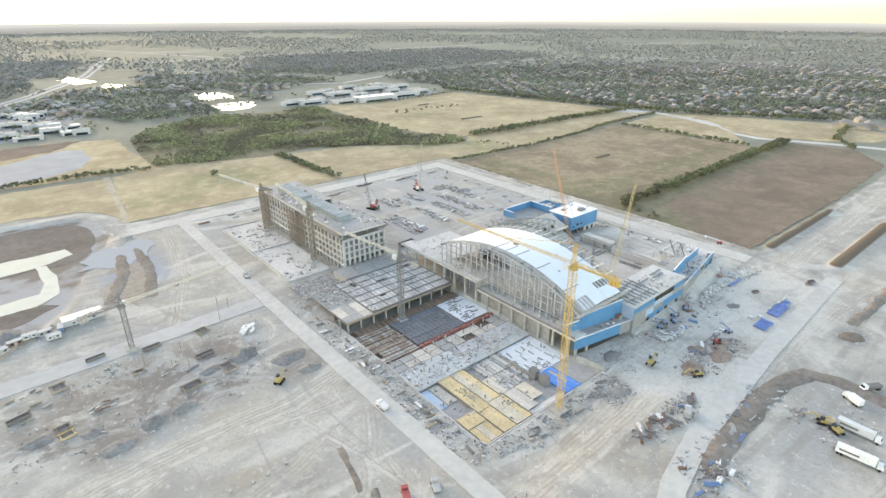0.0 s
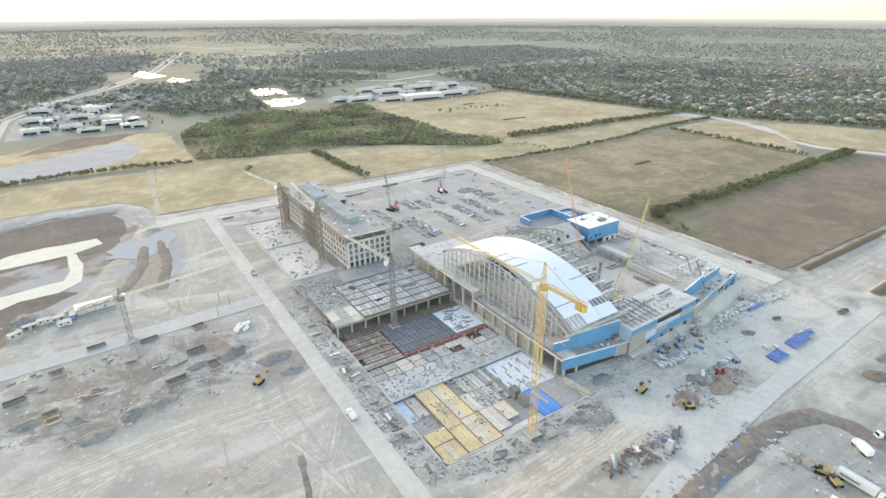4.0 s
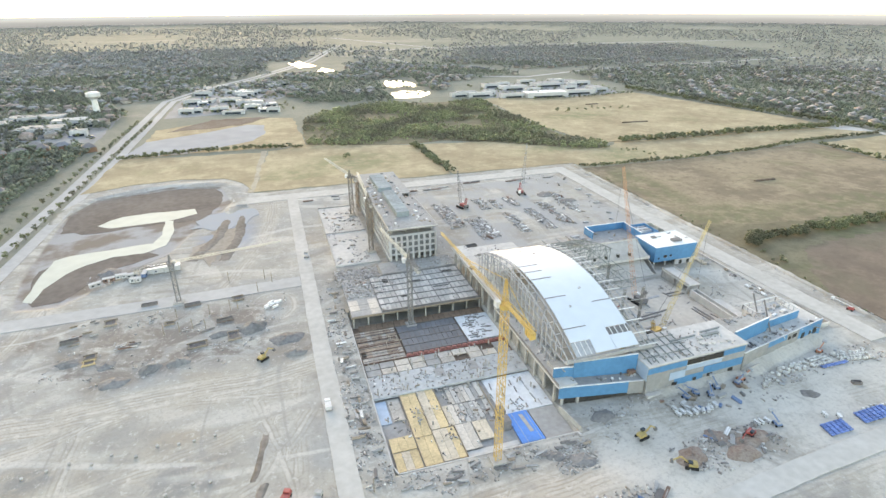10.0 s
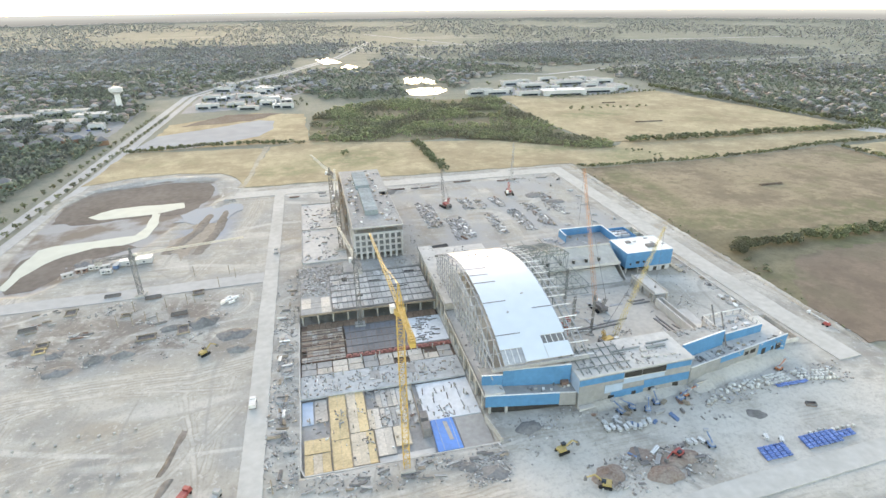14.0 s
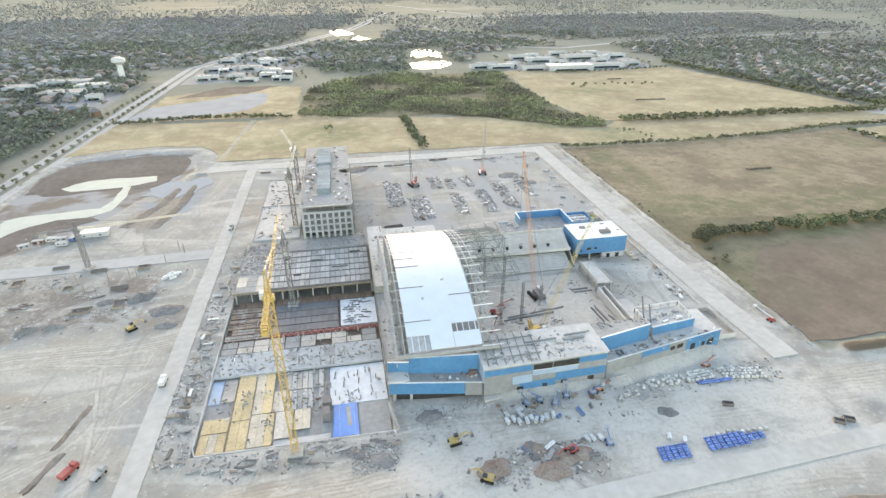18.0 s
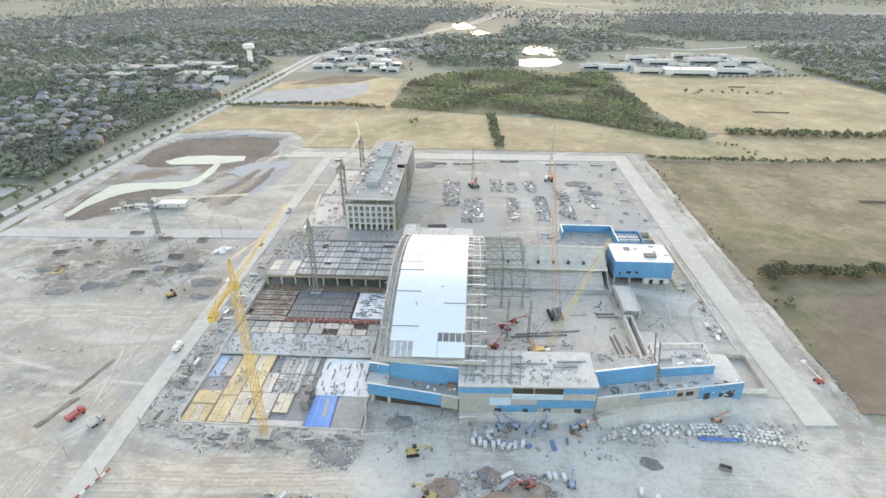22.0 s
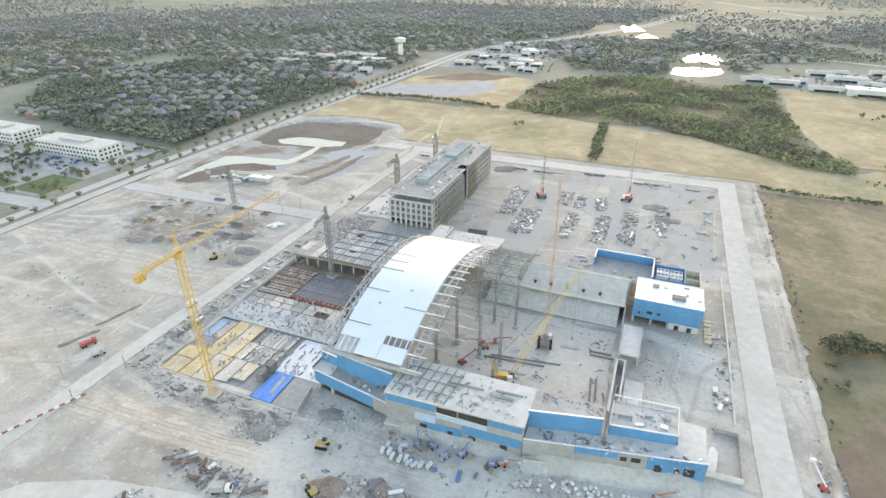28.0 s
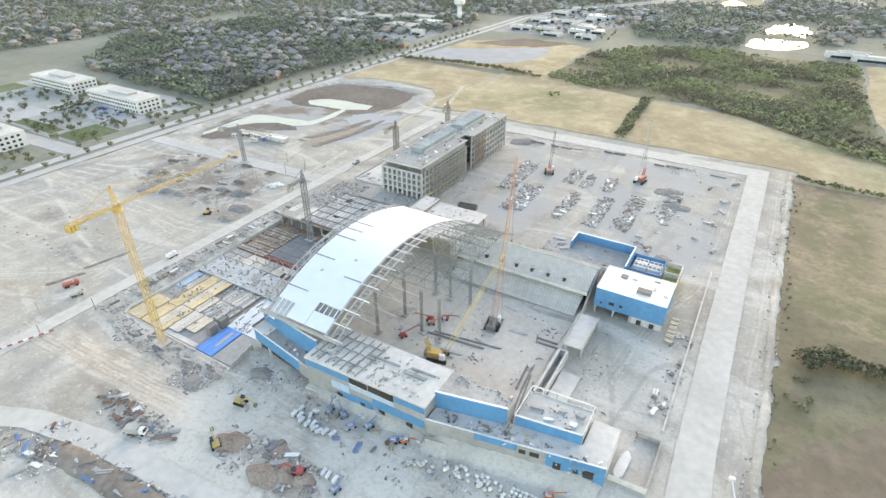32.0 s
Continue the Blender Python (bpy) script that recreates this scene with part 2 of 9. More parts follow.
LEAF_WOOD = island_mat("woodland_leaves", [(0.29, 0.325, 0.185), (0.37, 0.395, 0.225), (0.46, 0.465, 0.28)], trans=0.42, drift=0.4)
# distant leaves: haze put into the colour, paler and greyer than town leaves
LEAF_HAZED = island_mat("hazed_leaves", [(0.33, 0.35, 0.325), (0.37, 0.385, 0.355), (0.42, 0.43, 0.395)], trans=0.45, drift=0.2)
ROOFS = island_mat("house_roofs", [(0.22, 0.22, 0.225), (0.27, 0.27, 0.275), (0.31, 0.305, 0.305), (0.24, 0.235, 0.23), (0.34, 0.27, 0.24), (0.37, 0.365, 0.36)])
WALLS = island_mat("house_walls", [(0.38, 0.35, 0.31), (0.36, 0.29, 0.25), (0.44, 0.41, 0.37)])
DEBRIS = island_mat("site_clutter", [(0.22, 0.20, 0.19), (0.33, 0.32, 0.31), (0.42, 0.41, 0.40), (0.58, 0.58, 0.57), (0.36, 0.32, 0.28), (0.27, 0.25, 0.24)])


# ---- building blocks ----
class Bits:
    """Collects plain solids into one mesh."""

    def __init__(self):
        self.v, self.f = [], []

    def hexa(self, c):
        k = len(self.v)
        self.v += [tuple(p) for p in c]
        self.f += [(k, k + 3, k + 2, k + 1), (k + 4, k + 5, k + 6, k + 7)] + [(k + i, k + (i + 1) % 4, k + 4 + (i + 1) % 4, k + 4 + i) for i in range(4)]
        return self

    def box(self, x0, y0, z0, x1, y1, z1):
        return self.hexa([(x0, y0, z0), (x1, y0, z0), (x1, y1, z0), (x0, y1, z0), (x0, y0, z1), (x1, y0, z1), (x1, y1, z1), (x0, y1, z1)])

    def turned(self, cx, cy, z0, sx, sy, sz, deg):
        a = radians(deg)
        c, s = math.cos(a), math.sin(a)
        q = [(cx + c * u * sx / 2 - s * w * sy / 2, cy + s * u * sx / 2 + c * w * sy / 2) for u, w in ((-1, -1), (1, -1), (1, 1), (-1, 1))]
        return self.hexa([(x, y, z0) for x, y in q] + [(x, y, z0 + sz) for x, y in q])

    def beam(self, p, q, w, h=None):
        p, q = Vector(p), Vector(q)
        d = (q - p).normalized()
        side = d.cross(Vector((0, 0, 1)))
        side = side.normalized() if side.length > 0.05 else Vector((1, 0, 0))
        up = side.cross(d) * ((h or w) / 2)
        side = side * (w / 2)
        return self.hexa([p - side - up, p + side - up, p + side + up, p - side + up, q - side - up, q + side - up, q + side + up, q - side + up])

    def tube(self, p, q, r, n=8, r2=None):
        p, q = Vector(p), Vector(q)
        d = (q - p).normalized()
        a = d.cross(Vector((0, 0, 1)))
        a = a.normalized() if a.length > 0.05 else Vector((1, 0, 0))
        b = d.cross(a)
        k = len(self.v)
        for c, rr in ((p, r), (q, r if r2 is None else r2)):
            for i in range(n):
                t = 2 * math.pi * i / n
                self.v.append(tuple(c + a * math.cos(t) * rr + b * math.sin(t) * rr))
        self.f += [(k + i, k + (i + 1) % n, k + n + (i + 1) % n, k + n + i) for i in range(n)]
        self.f += [tuple(range(k + n - 1, k - 1, -1)), tuple(range(k + n, k + 2 * n))]
        return self

    def prism(self, poly, z0, z1):
        """An upright block on a polygon that runs counter-clockwise."""
        k, n = len(self.v), len(poly)
        self.v += [(x, y, z0) for x, y in poly] + [(x, y, z1) for x, y in poly]
        self.f += [tuple(range(k + n - 1, k - 1, -1)), tuple(range(k + n, k + 2 * n))]
        self.f += [(k + i, k + (i + 1) % n, k + n + (i + 1) % n, k + n + i) for i in range(n)]
        return self

    def wall(self, pts, z0, z1, thick):
        """A wall along a line of points, thickness to its left."""
        for (ax, ay), (bx, by) in zip(pts, pts[1:]):
            d = math.hypot(bx - ax, by - ay)
            nx, ny = -(by - ay) / d * thick, (bx - ax) / d * thick
            self.prism([(ax, ay), (bx, by), (bx + nx, by + ny), (ax + nx, ay + ny)], z0, z1)
        return self

    def lattice(self, p, q, w, bay, tube=0.09, taper=1.0):
        """A square lattice mast or boom from p to q."""
        p, q = Vector(p), Vector(q)
        d = q - p
        n = max(2, round(d.length / bay))
        a = d.cross(Vector((0, 0, 1)))
        a = a.normalized() if a.length > 0.05 * d.length else Vector((1, 0, 0))
        b = d.normalized().cross(a)
        def corner(i, t):
            k = w / 2 * (1 + (taper - 1) * t)
            return p + d * t + (a * (1, -1, -1, 1)[i] + b * (1, 1, -1, -1)[i]) * k
        for i in range(4):
            self.beam(corner(i, 0), corner(i, 1), tube * 1.6)
            for s in range(n):
                t0, t1 = s / n, (s + 1) / n
                j = (i + 1) % 4
                self.beam(corner(i if s % 2 else j, t0), corner(j if s % 2 else i, t1), tube)
                self.beam(corner(i, t0), corner(j, t0), tube)
        return self

    def mesh(self, name, material, smooth=False):
        me = bpy.data.meshes.new(name)
        me.from_pydata(self.v, [], self.f)
        me.materials.append(material)
        if smooth:
            me.polygons.foreach_set("use_smooth", [True] * len(me.polygons))
        me.update()
        return me


def curved(x0, x1, ya, yb, zf, thick, n=6):
    """A slab bent along y, its upper side at zf(y), as one closed skin."""
    b = Bits()
    for k in range(n + 1):
        y = ya + (yb - ya) * k / n
        z = zf(y)
        b.v += [(x0, y, z - thick), (x1, y, z - thick), (x1, y, z), (x0, y, z)]
    for k in range(n):
        o = k * 4
        b.f += [(o, o + 4, o + 5, o + 1), (o + 1, o + 5, o + 6, o + 2), (o + 2, o + 6, o + 7, o + 3), (o + 3, o + 7, o + 4, o)]
    b.f += [(0, 1, 2, 3), (n * 4 + 3, n * 4 + 2, n * 4 + 1, n * 4)]
    return b


def thing(name, label, category, at=(0, 0, 0), group="", kind="", turn=0):
    ob = new(name)
    ob.empty_display_size = 0.5
    ob.matrix_basis = pose(*at, 0, 0, turn)
    return tagged(ob, label, category, group, kind)


def part(name, bits, material, parent, label="", world=False, smooth=False):
    """Links one mesh under a thing or a part; world: its points are given in the world, not from the parent's base."""
    me = bits if isinstance(bits, bpy.types.Mesh) else bits.mesh(name, material, smooth)
    ob = new(name, me)
    if name in LOOSE:
        return tagged(ob, LOOSE[name][0], LOOSE[name][1], "loose material on the building")
    ob.parent = parent
    if world:
        top = parent.parent or parent
        ob.matrix_parent_inverse = (top.matrix_basis if parent.parent is None else top.matrix_basis @ parent.matrix_parent_inverse @ parent.matrix_basis).inverted()
    return tagged(ob, label) if label else ob


LOOSE = {
    "roofing_crate": ("bundle of roofing material on the concrete deck", "material stack"),
    "goods_crate": ("stored building goods on an upper floor", "material stack"),
    "terrace_clutter": ("small pile of gear on the dusty terrace", "building material"),
    "site_box": ("weathered steel tool box on the terrace", "tool box"),
    "roof_clutter": ("small bundle of material on the dusty roof slab", "building material"),
    "slab_clutter": ("stack of material on the pale slab", "building material"),
    "pipe_length": ("dark steel pipe lengths on white boards", "pipe"),
    "loose_gear": ("loose building gear lying on a deck", "building material"),
    "roof_debris": ("grey offcut left on the pale roof", "offcut"),
}


def single(name, bits, material, label, category, group="", kind="", smooth=False):
    return tagged(new(name, bits.mesh(name, material, smooth)), label, category, group, kind)


def piece(name, me, at, parent, turn=0, base=(0, 0, 0)):
    """A repeat of a shared mesh under its thing."""
    ob = new(name, me)
    ob.parent = parent
    ob.matrix_basis = pose(at[0] - base[0], at[1] - base[1], at[2] - base[2], 0, 0, turn)
    return ob


def ribbon(pts, width):
    """The outline of a road along a line of points."""
    left, right = [], []
    for i, (x, y) in enumerate(pts):
        ax, ay = pts[max(0, i - 1)]
        bx, by = pts[min(len(pts) - 1, i + 1)]
        d = math.hypot(bx - ax, by - ay)
        nx, ny = -(by - ay) / d * width / 2, (bx - ax) / d * width / 2
        left.append((x + nx, y + ny)), right.append((x - nx, y - ny))
    return left, right


def road(name, pts, width, z, material, label, soft=True):
    """A road slab with slightly uneven edges."""
    dense = []
    for (ax, ay), (bx, by) in zip(pts, pts[1:]):
        n = max(1, int(math.hypot(bx - ax, by - ay) / (3 if soft else 8)))
        dense += [(ax + (bx - ax) * i / n, ay + (by - ay) * i / n) for i in range(n)]
    dense.append(pts[-1])
    left, right = ribbon(dense, width)
    b = Bits()
    rnd = random.Random(len(pts) * 7 + int(width * 10))
    if soft:
        left = [(x + rnd.uniform(-0.14, 0.14), y + rnd.uniform(-0.14, 0.14)) for x, y in left]
        right = [(x + rnd.uniform(-0.14, 0.14), y + rnd.uniform(-0.14, 0.14)) for x, y in right]
    for i in range(len(left) - 1):
        q = [right[i], right[i + 1], left[i + 1], left[i]]
        b.hexa([(x, y, z - 0.6) for x, y in q] + [(x, y, z) for x, y in q])
    return single(name, b, material, label, "road", kind="structure")


def inside(poly, x, y):
    hit = False
    j = len(poly) - 1
    for i in range(len(poly)):
        (ax, ay), (bx, by) = poly[i], poly[j]
        if (ay > y) != (by > y) and x < (bx - ax) * (y - ay) / (by - ay) + ax:
            hit = not hit
        j = i
    return hit


def ragged(poly, step=12, amount=2.0, seed=1):
    """The polygon with its edges broken into short, uneven pieces."""
    rnd = random.Random(seed)
    out = []
    for (ax, ay), (bx, by) in zip(poly, poly[1:] + poly[:1]):
        n = max(1, int(math.hypot(bx - ax, by - ay) / step))
        for i in range(n):
            k = 0 if i == 0 else amount
            out.append((ax + (bx - ax) * i / n + rnd.uniform(-k, k), ay + (by - ay) * i / n + rnd.uniform(-k, k)))
    return out


def area(name, poly, z, material, label, category="ground", seed=1, step=14, amount=2.0):
    return single(name, Bits().prism(ragged(poly, step, amount, seed), z - 0.5, z), material, label, category, kind="structure")

# ---- the ground ----
WOODS = [(14, 492), (63, 478), (126, 468), (169, 472), (213, 448), (262, 414), (300, 380), (337, 380), (340, 402), (320, 446), (314, 494), (312, 597), (318, 655), (312, 728), (250, 735), (187, 745), (124, 742), (50, 694), (22, 636), (12, 550)]
BASIN = [(-180, 208), (-186, 322), (-172, 361), (-116, 381), (-71, 368), (-60, 318), (-75, 274), (-87, 253), (-93, 231), (-102, 211), (-128, 184), (-146, 163), (-172, 166)]


def swell(x, y):
    return (np.sin(x * 0.11 + 1.3) * np.sin(y * 0.13) + np.sin(x * 0.043 + y * 0.051) + np.sin(x * 0.31 - y * 0.23) * 0.35) * 0.07


def step_up(v, a, b):
    t = np.clip((v - a) / (b - a), 0, 1)
    return t * t * (3 - 2 * t)


def dug(x, y):
    """1 in the floor of the dug basins, 0 outside, sloping over a few metres at the rim."""
    within = np.zeros(np.shape(x), bool)
    near = np.full(np.shape(x), 1e9)
    for (ax, ay), (bx, by) in zip(BASIN, BASIN[1:] + BASIN[:1]):
        if ay != by:
            within ^= ((ay > y) != (by > y)) & (x < (bx - ax) * (y - ay) / (by - ay) + ax)
        t = np.clip(((x - ax) * (bx - ax) + (y - ay) * (by - ay)) / ((bx - ax) ** 2 + (by - ay) ** 2), 0, 1)
        near = np.minimum(near, np.hypot(x - ax - t * (bx - ax), y - ay - t * (by - ay)))
    return np.where(within, step_up(near, 0.0, 6.0), 0.0)


def height(x, y):
    """The lie of the land in metres."""
    x, y = np.asarray(x, float), np.asarray(y, float)
    z = swell(x, y) * (step_up(x, -196, -188) * step_up(-x, -300, -262) * step_up(-y, -345, -330))
    z = z * (1 - dug(x, y)) - 1.25 * dug(x, y)
    dip = step_up(x, -9, 2) * step_up(-x, -110, -78) * step_up(y, -34, -14) * step_up(-y, -60, -44)
    z = z - 1.8 * dip
    pit = (x > 0.1) & (x < 71.5) & (y > -0.9) & (y < 112)
    z = np.where(pit, -3.4, z)
    bank = step_up(-np.abs(x - 330), -62, -56) * (step_up(-np.abs(y - 7.5), -4.5, -1.5) * 2.2 + step_up(-np.abs(y + 31), -5, -1.5) * 2.2)
    return z + bank


def spaced(lo, hi, step, far):
    out = list(np.arange(lo, hi + 0.1, step))
    d, a, b = step, lo, hi
    while b < far:
        d *= 1.3
        a, b = a - d, b + d
        out = [max(a, -far)] + out + [min(b, far)]
    return out


xs = sorted(set(np.round(spaced(-200, 290, 2.0, 4700) + [-0.1, 0.15, 71.4, 71.7], 2)))
ys = sorted(set(np.round(spaced(-150, 380, 2.0, 4700) + [-1.1, -0.8, 111.8, 112.2], 2)))
gx, gy = np.meshgrid(xs, ys)
gz = height(gx, gy)
nx_, ny_ = len(xs), len(ys)
idx = np.arange(nx_ * ny_).reshape(ny_, nx_)
quads = np.stack([idx[:-1, :-1], idx[:-1, 1:], idx[1:, 1:], idx[1:, :-1]], -1).reshape(-1, 4)
ground_me = bpy.data.meshes.new("ground")
ground_me.from_pydata(np.stack([gx, gy, gz], -1).reshape(-1, 3).tolist(), [], quads.tolist())
ground_me.polygons.foreach_set("use_smooth", [True] * len(ground_me.polygons))
ground = tagged(new("ground", ground_me), "pale crushed-stone building ground amid dry open country", "ground", kind="structure")


# worn wheel tracks, brown disturbed earth and dark gravel spread over the building ground
TRACKS = [
    ([(-190, 67), (-144, 66), (-125, 64), (-106, 66), (-86, 68), (-64, 68), (-45, 67), (-26, 71)], 15, 1.0),
    ([(-190, 38), (-138, 46), (-124, 50), (-111, 57), (-101, 69)], 8, 0.9),
    ([(-48, 62), (-43, 42), (-38, 22), (-34, 2), (-33, -40)], 7, 0.8),
    ([(-28, 60), (-30, 31), (-32, 3)], 6, 0.7),
    ([(-190, 90), (-161, 118), (-157, 136), (-154, 160), (-150, 174)], 8, 0.8),
    ([(-36.6 + 11.5 * math.cos(k * 0.3927), 131 + 15.5 * math.sin(k * 0.3927)) for k in range(17)], 4, 0.8),
    ([(-110, -10), (-110, 28), (-110, 47), (-109, 78)], 6, 0.8),
    ([(-109, 55), (-90, 62), (-70, 61), (-49, 57), (-30, 54)], 6, 0.9),
    ([(-190, 8), (-120, 18), (-60, 33), (-30, 45)], 9, 0.7),
    ([(-170, -70), (-90, -22), (-45, 8), (-26, 38)], 9, 0.8),
    ([(-20, -28), (4, -27), (24, -26.6), (50, -25.5), (85, -22)], 13, 1.0),
    ([(60, -3), (90, -2), (118, -6), (145, -8), (153, -20)], 7, 0.8),
    ([(20, -21), (77, -13), (136, -10), (196, -5), (225, -6), (248, -12)], 10, 0.8),
    ([(80, -19), (110, -16), (150, -17), (200, -17), (250, -20)], 9, 0.8),
    ([(262, -58), (210, -50), (160, -49), (120, -50)], 8, 0.7),
    ([(40, -125), (62, -100), (90, -104), (125, -98)], 9, 0.8),
    ([(205, 40), (208, 80), (214, 118), (226, 150), (229, 300)], 7, 0.8),
    ([(66, 163), (140, 163), (232, 165)], 10, 0.8),
    ([(121, 172), (120, 262)], 6, 0.7), ([(150, 172), (147, 262)], 6, 0.7), ([(168, 172), (167, 256)], 6, 0.7), ([(187, 172), (186, 268)], 7, 0.7),
    ([(252, 30), (251, 80), (253, 130), (252, 330)], 5, 0.6),
    ([(246, -10), (330, -10), (560, -6)], 15, 1.0),
    ([(-140, 170), (-90, 176), (-40, 172), (-22, 180)], 8, 0.7),
    ([(-60, 165), (-44, 210), (-34, 260), (-30, 310)], 9, 0.8),
]
BROWN_SPOTS = [(-108, 112, 28, 17), (-27, 88, 12, 10), (-105, 86, 13, 8), (130, -27, 15, 8), (103, -29, 11, 7), (-150, 130, 16, 10), (-70, 225, 10, 30), (-60, 262, 8, 26), (40, -30, 16, 6)]
GREY_SPOTS = [(-136, 104, 9, 6), (-88, 90, 9, 6), (-46, 113, 11, 10), (-119, 34, 11, 6), (187, -64, 11, 8), (172, -21, 8, 7), (246, -24, 13, 6), (60, -12, 12, 7), (74, 293, 20, 8), (225, 215, 9, 40), (-70, 20, 16, 12), (250, 70, 3.5, 40)]


def worn_ground(x, y):
    """How far each point lies in a track, how far across it, and how brown or gravelly it is."""
    haul, across = np.zeros(x.shape), np.zeros(x.shape)
    for pts, width, amount in TRACKS:
        near, off = np.full(x.shape, 1e9), np.zeros(x.shape)
        for (ax, ay), (bx, by) in zip(pts, pts[1:]):
            ll = (bx - ax) ** 2 + (by - ay) ** 2
            t = np.clip(((x - ax) * (bx - ax) + (y - ay) * (by - ay)) / ll, 0, 1)
            d = np.hypot(x - ax - t * (bx - ax), y - ay - t * (by - ay))
            side = ((bx - ax) * (y - ay) - (by - ay) * (x - ax)) / math.sqrt(ll)
            off, near = np.where(d < near, side, off), np.minimum(near, d)
        w = step_up(-near, -width * 0.5 - 2.5, -width * 0.5 + 1.5) * amount
        across, haul = np.where(w > haul, off, across), np.maximum(haul, w)
    spread = []
    for spots in (BROWN_SPOTS, GREY_SPOTS):
        k = np.zeros(x.shape)
        for cx, cy, rx, ry in spots:
            k = np.maximum(k, step_up(-np.hypot((x - cx) / rx, (y - cy) / ry), -1.35, -0.55))
        spread.append(k)
    return haul, across, spread[0], spread[1]


for word, values in zip(("haul", "across", "brown", "gravel"), worn_ground(gx, gy)):
    ground_me.attributes.new(word, "FLOAT", "POINT").data.foreach_set("value", values.ravel().astype(np.float32))


def ground_material():
    m = bpy.data.materials.new("open_ground")
    m.use_nodes = True
    n, l = m.node_tree.nodes, m.node_tree.links
    p = n["Principled BSDF"]
    p.inputs["Roughness"].default_value = 0.92
    p.inputs["Specular IOR Level"].default_value = 0.08
    geo, sep = n.new("ShaderNodeNewGeometry"), n.new("ShaderNodeSeparateXYZ")

    def noise_at(size, detail=6, rough=0.6, stretch=None, off=0, swirl=0.0, bend=0.0):
        t = n.new("ShaderNodeTexNoise")
        t.inputs["Scale"].default_value, t.inputs["Detail"].default_value, t.inputs["Roughness"].default_value = 1.0 / size, detail, rough
        t.inputs["Distortion"].default_value = swirl
        mp = n.new("ShaderNodeMapping")
        mp.inputs["Location"].default_value = (off, off, 0)
        if stretch:
            mp.inputs["Scale"].default_value, mp.inputs["Rotation"].default_value = (stretch[0], stretch[1], 1), (0, 0, radians(stretch[2]))
        src = geo.outputs["Position"]
        if bend:
            drift, push, plus = n.new("ShaderNodeTexNoise"), n.new("ShaderNodeVectorMath"), n.new("ShaderNodeVectorMath")
            drift.inputs["Scale"].default_value, drift.inputs["Detail"].default_value = 0.012, 2.0
            push.operation, push.inputs[1].default_value = "MULTIPLY", (bend * 5, bend * 5, 0)
            l.new(src, drift.inputs["Vector"]), l.new(drift.outputs["Color"], push.inputs[0])
            l.new(src, plus.inputs[0]), l.new(push.outputs[0], plus.inputs[1])
            src = plus.outputs[0]
        l.new(src, mp.inputs[0]), l.new(mp.outputs[0], t.inputs["Vector"])
        return t.outputs[0]

    def calc(op, a, b=None, c=None):
        q = n.new("ShaderNodeMath")
        q.operation = op
        for i, s in enumerate((a, b, c)):
            if s is None:
                continue
            if isinstance(s, (int, float)):
                q.inputs[i].default_value = s
            else:
                l.new(s, q.inputs[i])
        return q.outputs[0]

    def ramp(v, a, b):
        q = n.new("ShaderNodeMapRange")
        q.interpolation_type = "SMOOTHSTEP"
        q.inputs[1].default_value, q.inputs[2].default_value = a, b
        l.new(v, q.inputs[0])
        return q.outputs[0]

    def mixed(k, a, b):
        q = n.new("ShaderNodeMix")
        q.data_type = "RGBA"
        l.new(k, q.inputs[0])
        for i, s in ((6, a), (7, b)):
            if isinstance(s, tuple):
                q.inputs[i].default_value = (*s, 1)
            else:
                l.new(s, q.inputs[i])
        return q.outputs[2]

    l.new(geo.outputs["Position"], sep.inputs[0])
    wob = calc("MULTIPLY", calc("SUBTRACT", noise_at(14), 0.5), 9.0)
    x, y = calc("ADD", sep.outputs[0], wob), calc("ADD", sep.outputs[1], wob)
    # the building ground: pale stone dust, grey gravel sweeps, worn haul tracks, brown earth
    def laid(k, amount, under, colour):
        return mixed(calc("MULTIPLY", k, amount), under, colour)

    def trail(size, stretch, off, width):
        """Long winding lines, as wheels wear them."""
        d = calc("ABSOLUTE", calc("SUBTRACT", noise_at(size, 1.2, 0.35, stretch, off, 0.3), 0.5))
        return ramp(d, width, width * 0.25)

    pale = mixed(ramp(noise_at(62, 7, 0.55, None, 0, 1.2), 0.36, 0.64), (0.43, 0.402, 0.352), (0.355, 0.335, 0.295))
    pale = laid(ramp(noise_at(44, 7, 0.55, (0.6, 1.25, 24), 0, 1.1, 9), 0.47, 0.66), 0.6, pale, (0.50, 0.473, 0.42))
    pale = laid(ramp(noise_at(38, 7, 0.56, (1.3, 0.6, -8), 300, 1.1, 8), 0.50, 0.66), 0.5, pale, (0.335, 0.315, 0.285))
    pale = laid(ramp(noise_at(64, 7, 0.56, None, 700, 1.2), 0.53, 0.68), 0.6, pale, (0.375, 0.315, 0.245))
    pale = laid(ramp(noise_at(76, 6, 0.55, (0.7, 1.2, 8), 2100, 0.9), 0.49, 0.63), 0.6, pale, (0.33, 0.333, 0.325))
    pale = laid(ramp(noise_at(24, 8, 0.62, None, 150, 0.9), 0.55, 0.68), 0.5, pale, (0.285, 0.27, 0.245))
    def worn_by(word):
        q = n.new("ShaderNodeAttribute")
        q.attribute_name = word
        return q.outputs["Fac"]

    def ruts(size, stretch, off, count, cover, lo, hi):
        """Sheaves of side-by-side wheel ruts along gentle curves, over part of the ground."""
        lines = calc("SINE", calc("MULTIPLY", noise_at(size, 0.6, 0.3, stretch, off, 0.2), count * 6.283))
        return calc("MULTIPLY", ramp(lines, 0.0, 0.9), ramp(noise_at(cover, 6, 0.6, None, off + 77, 0.8), lo, hi))

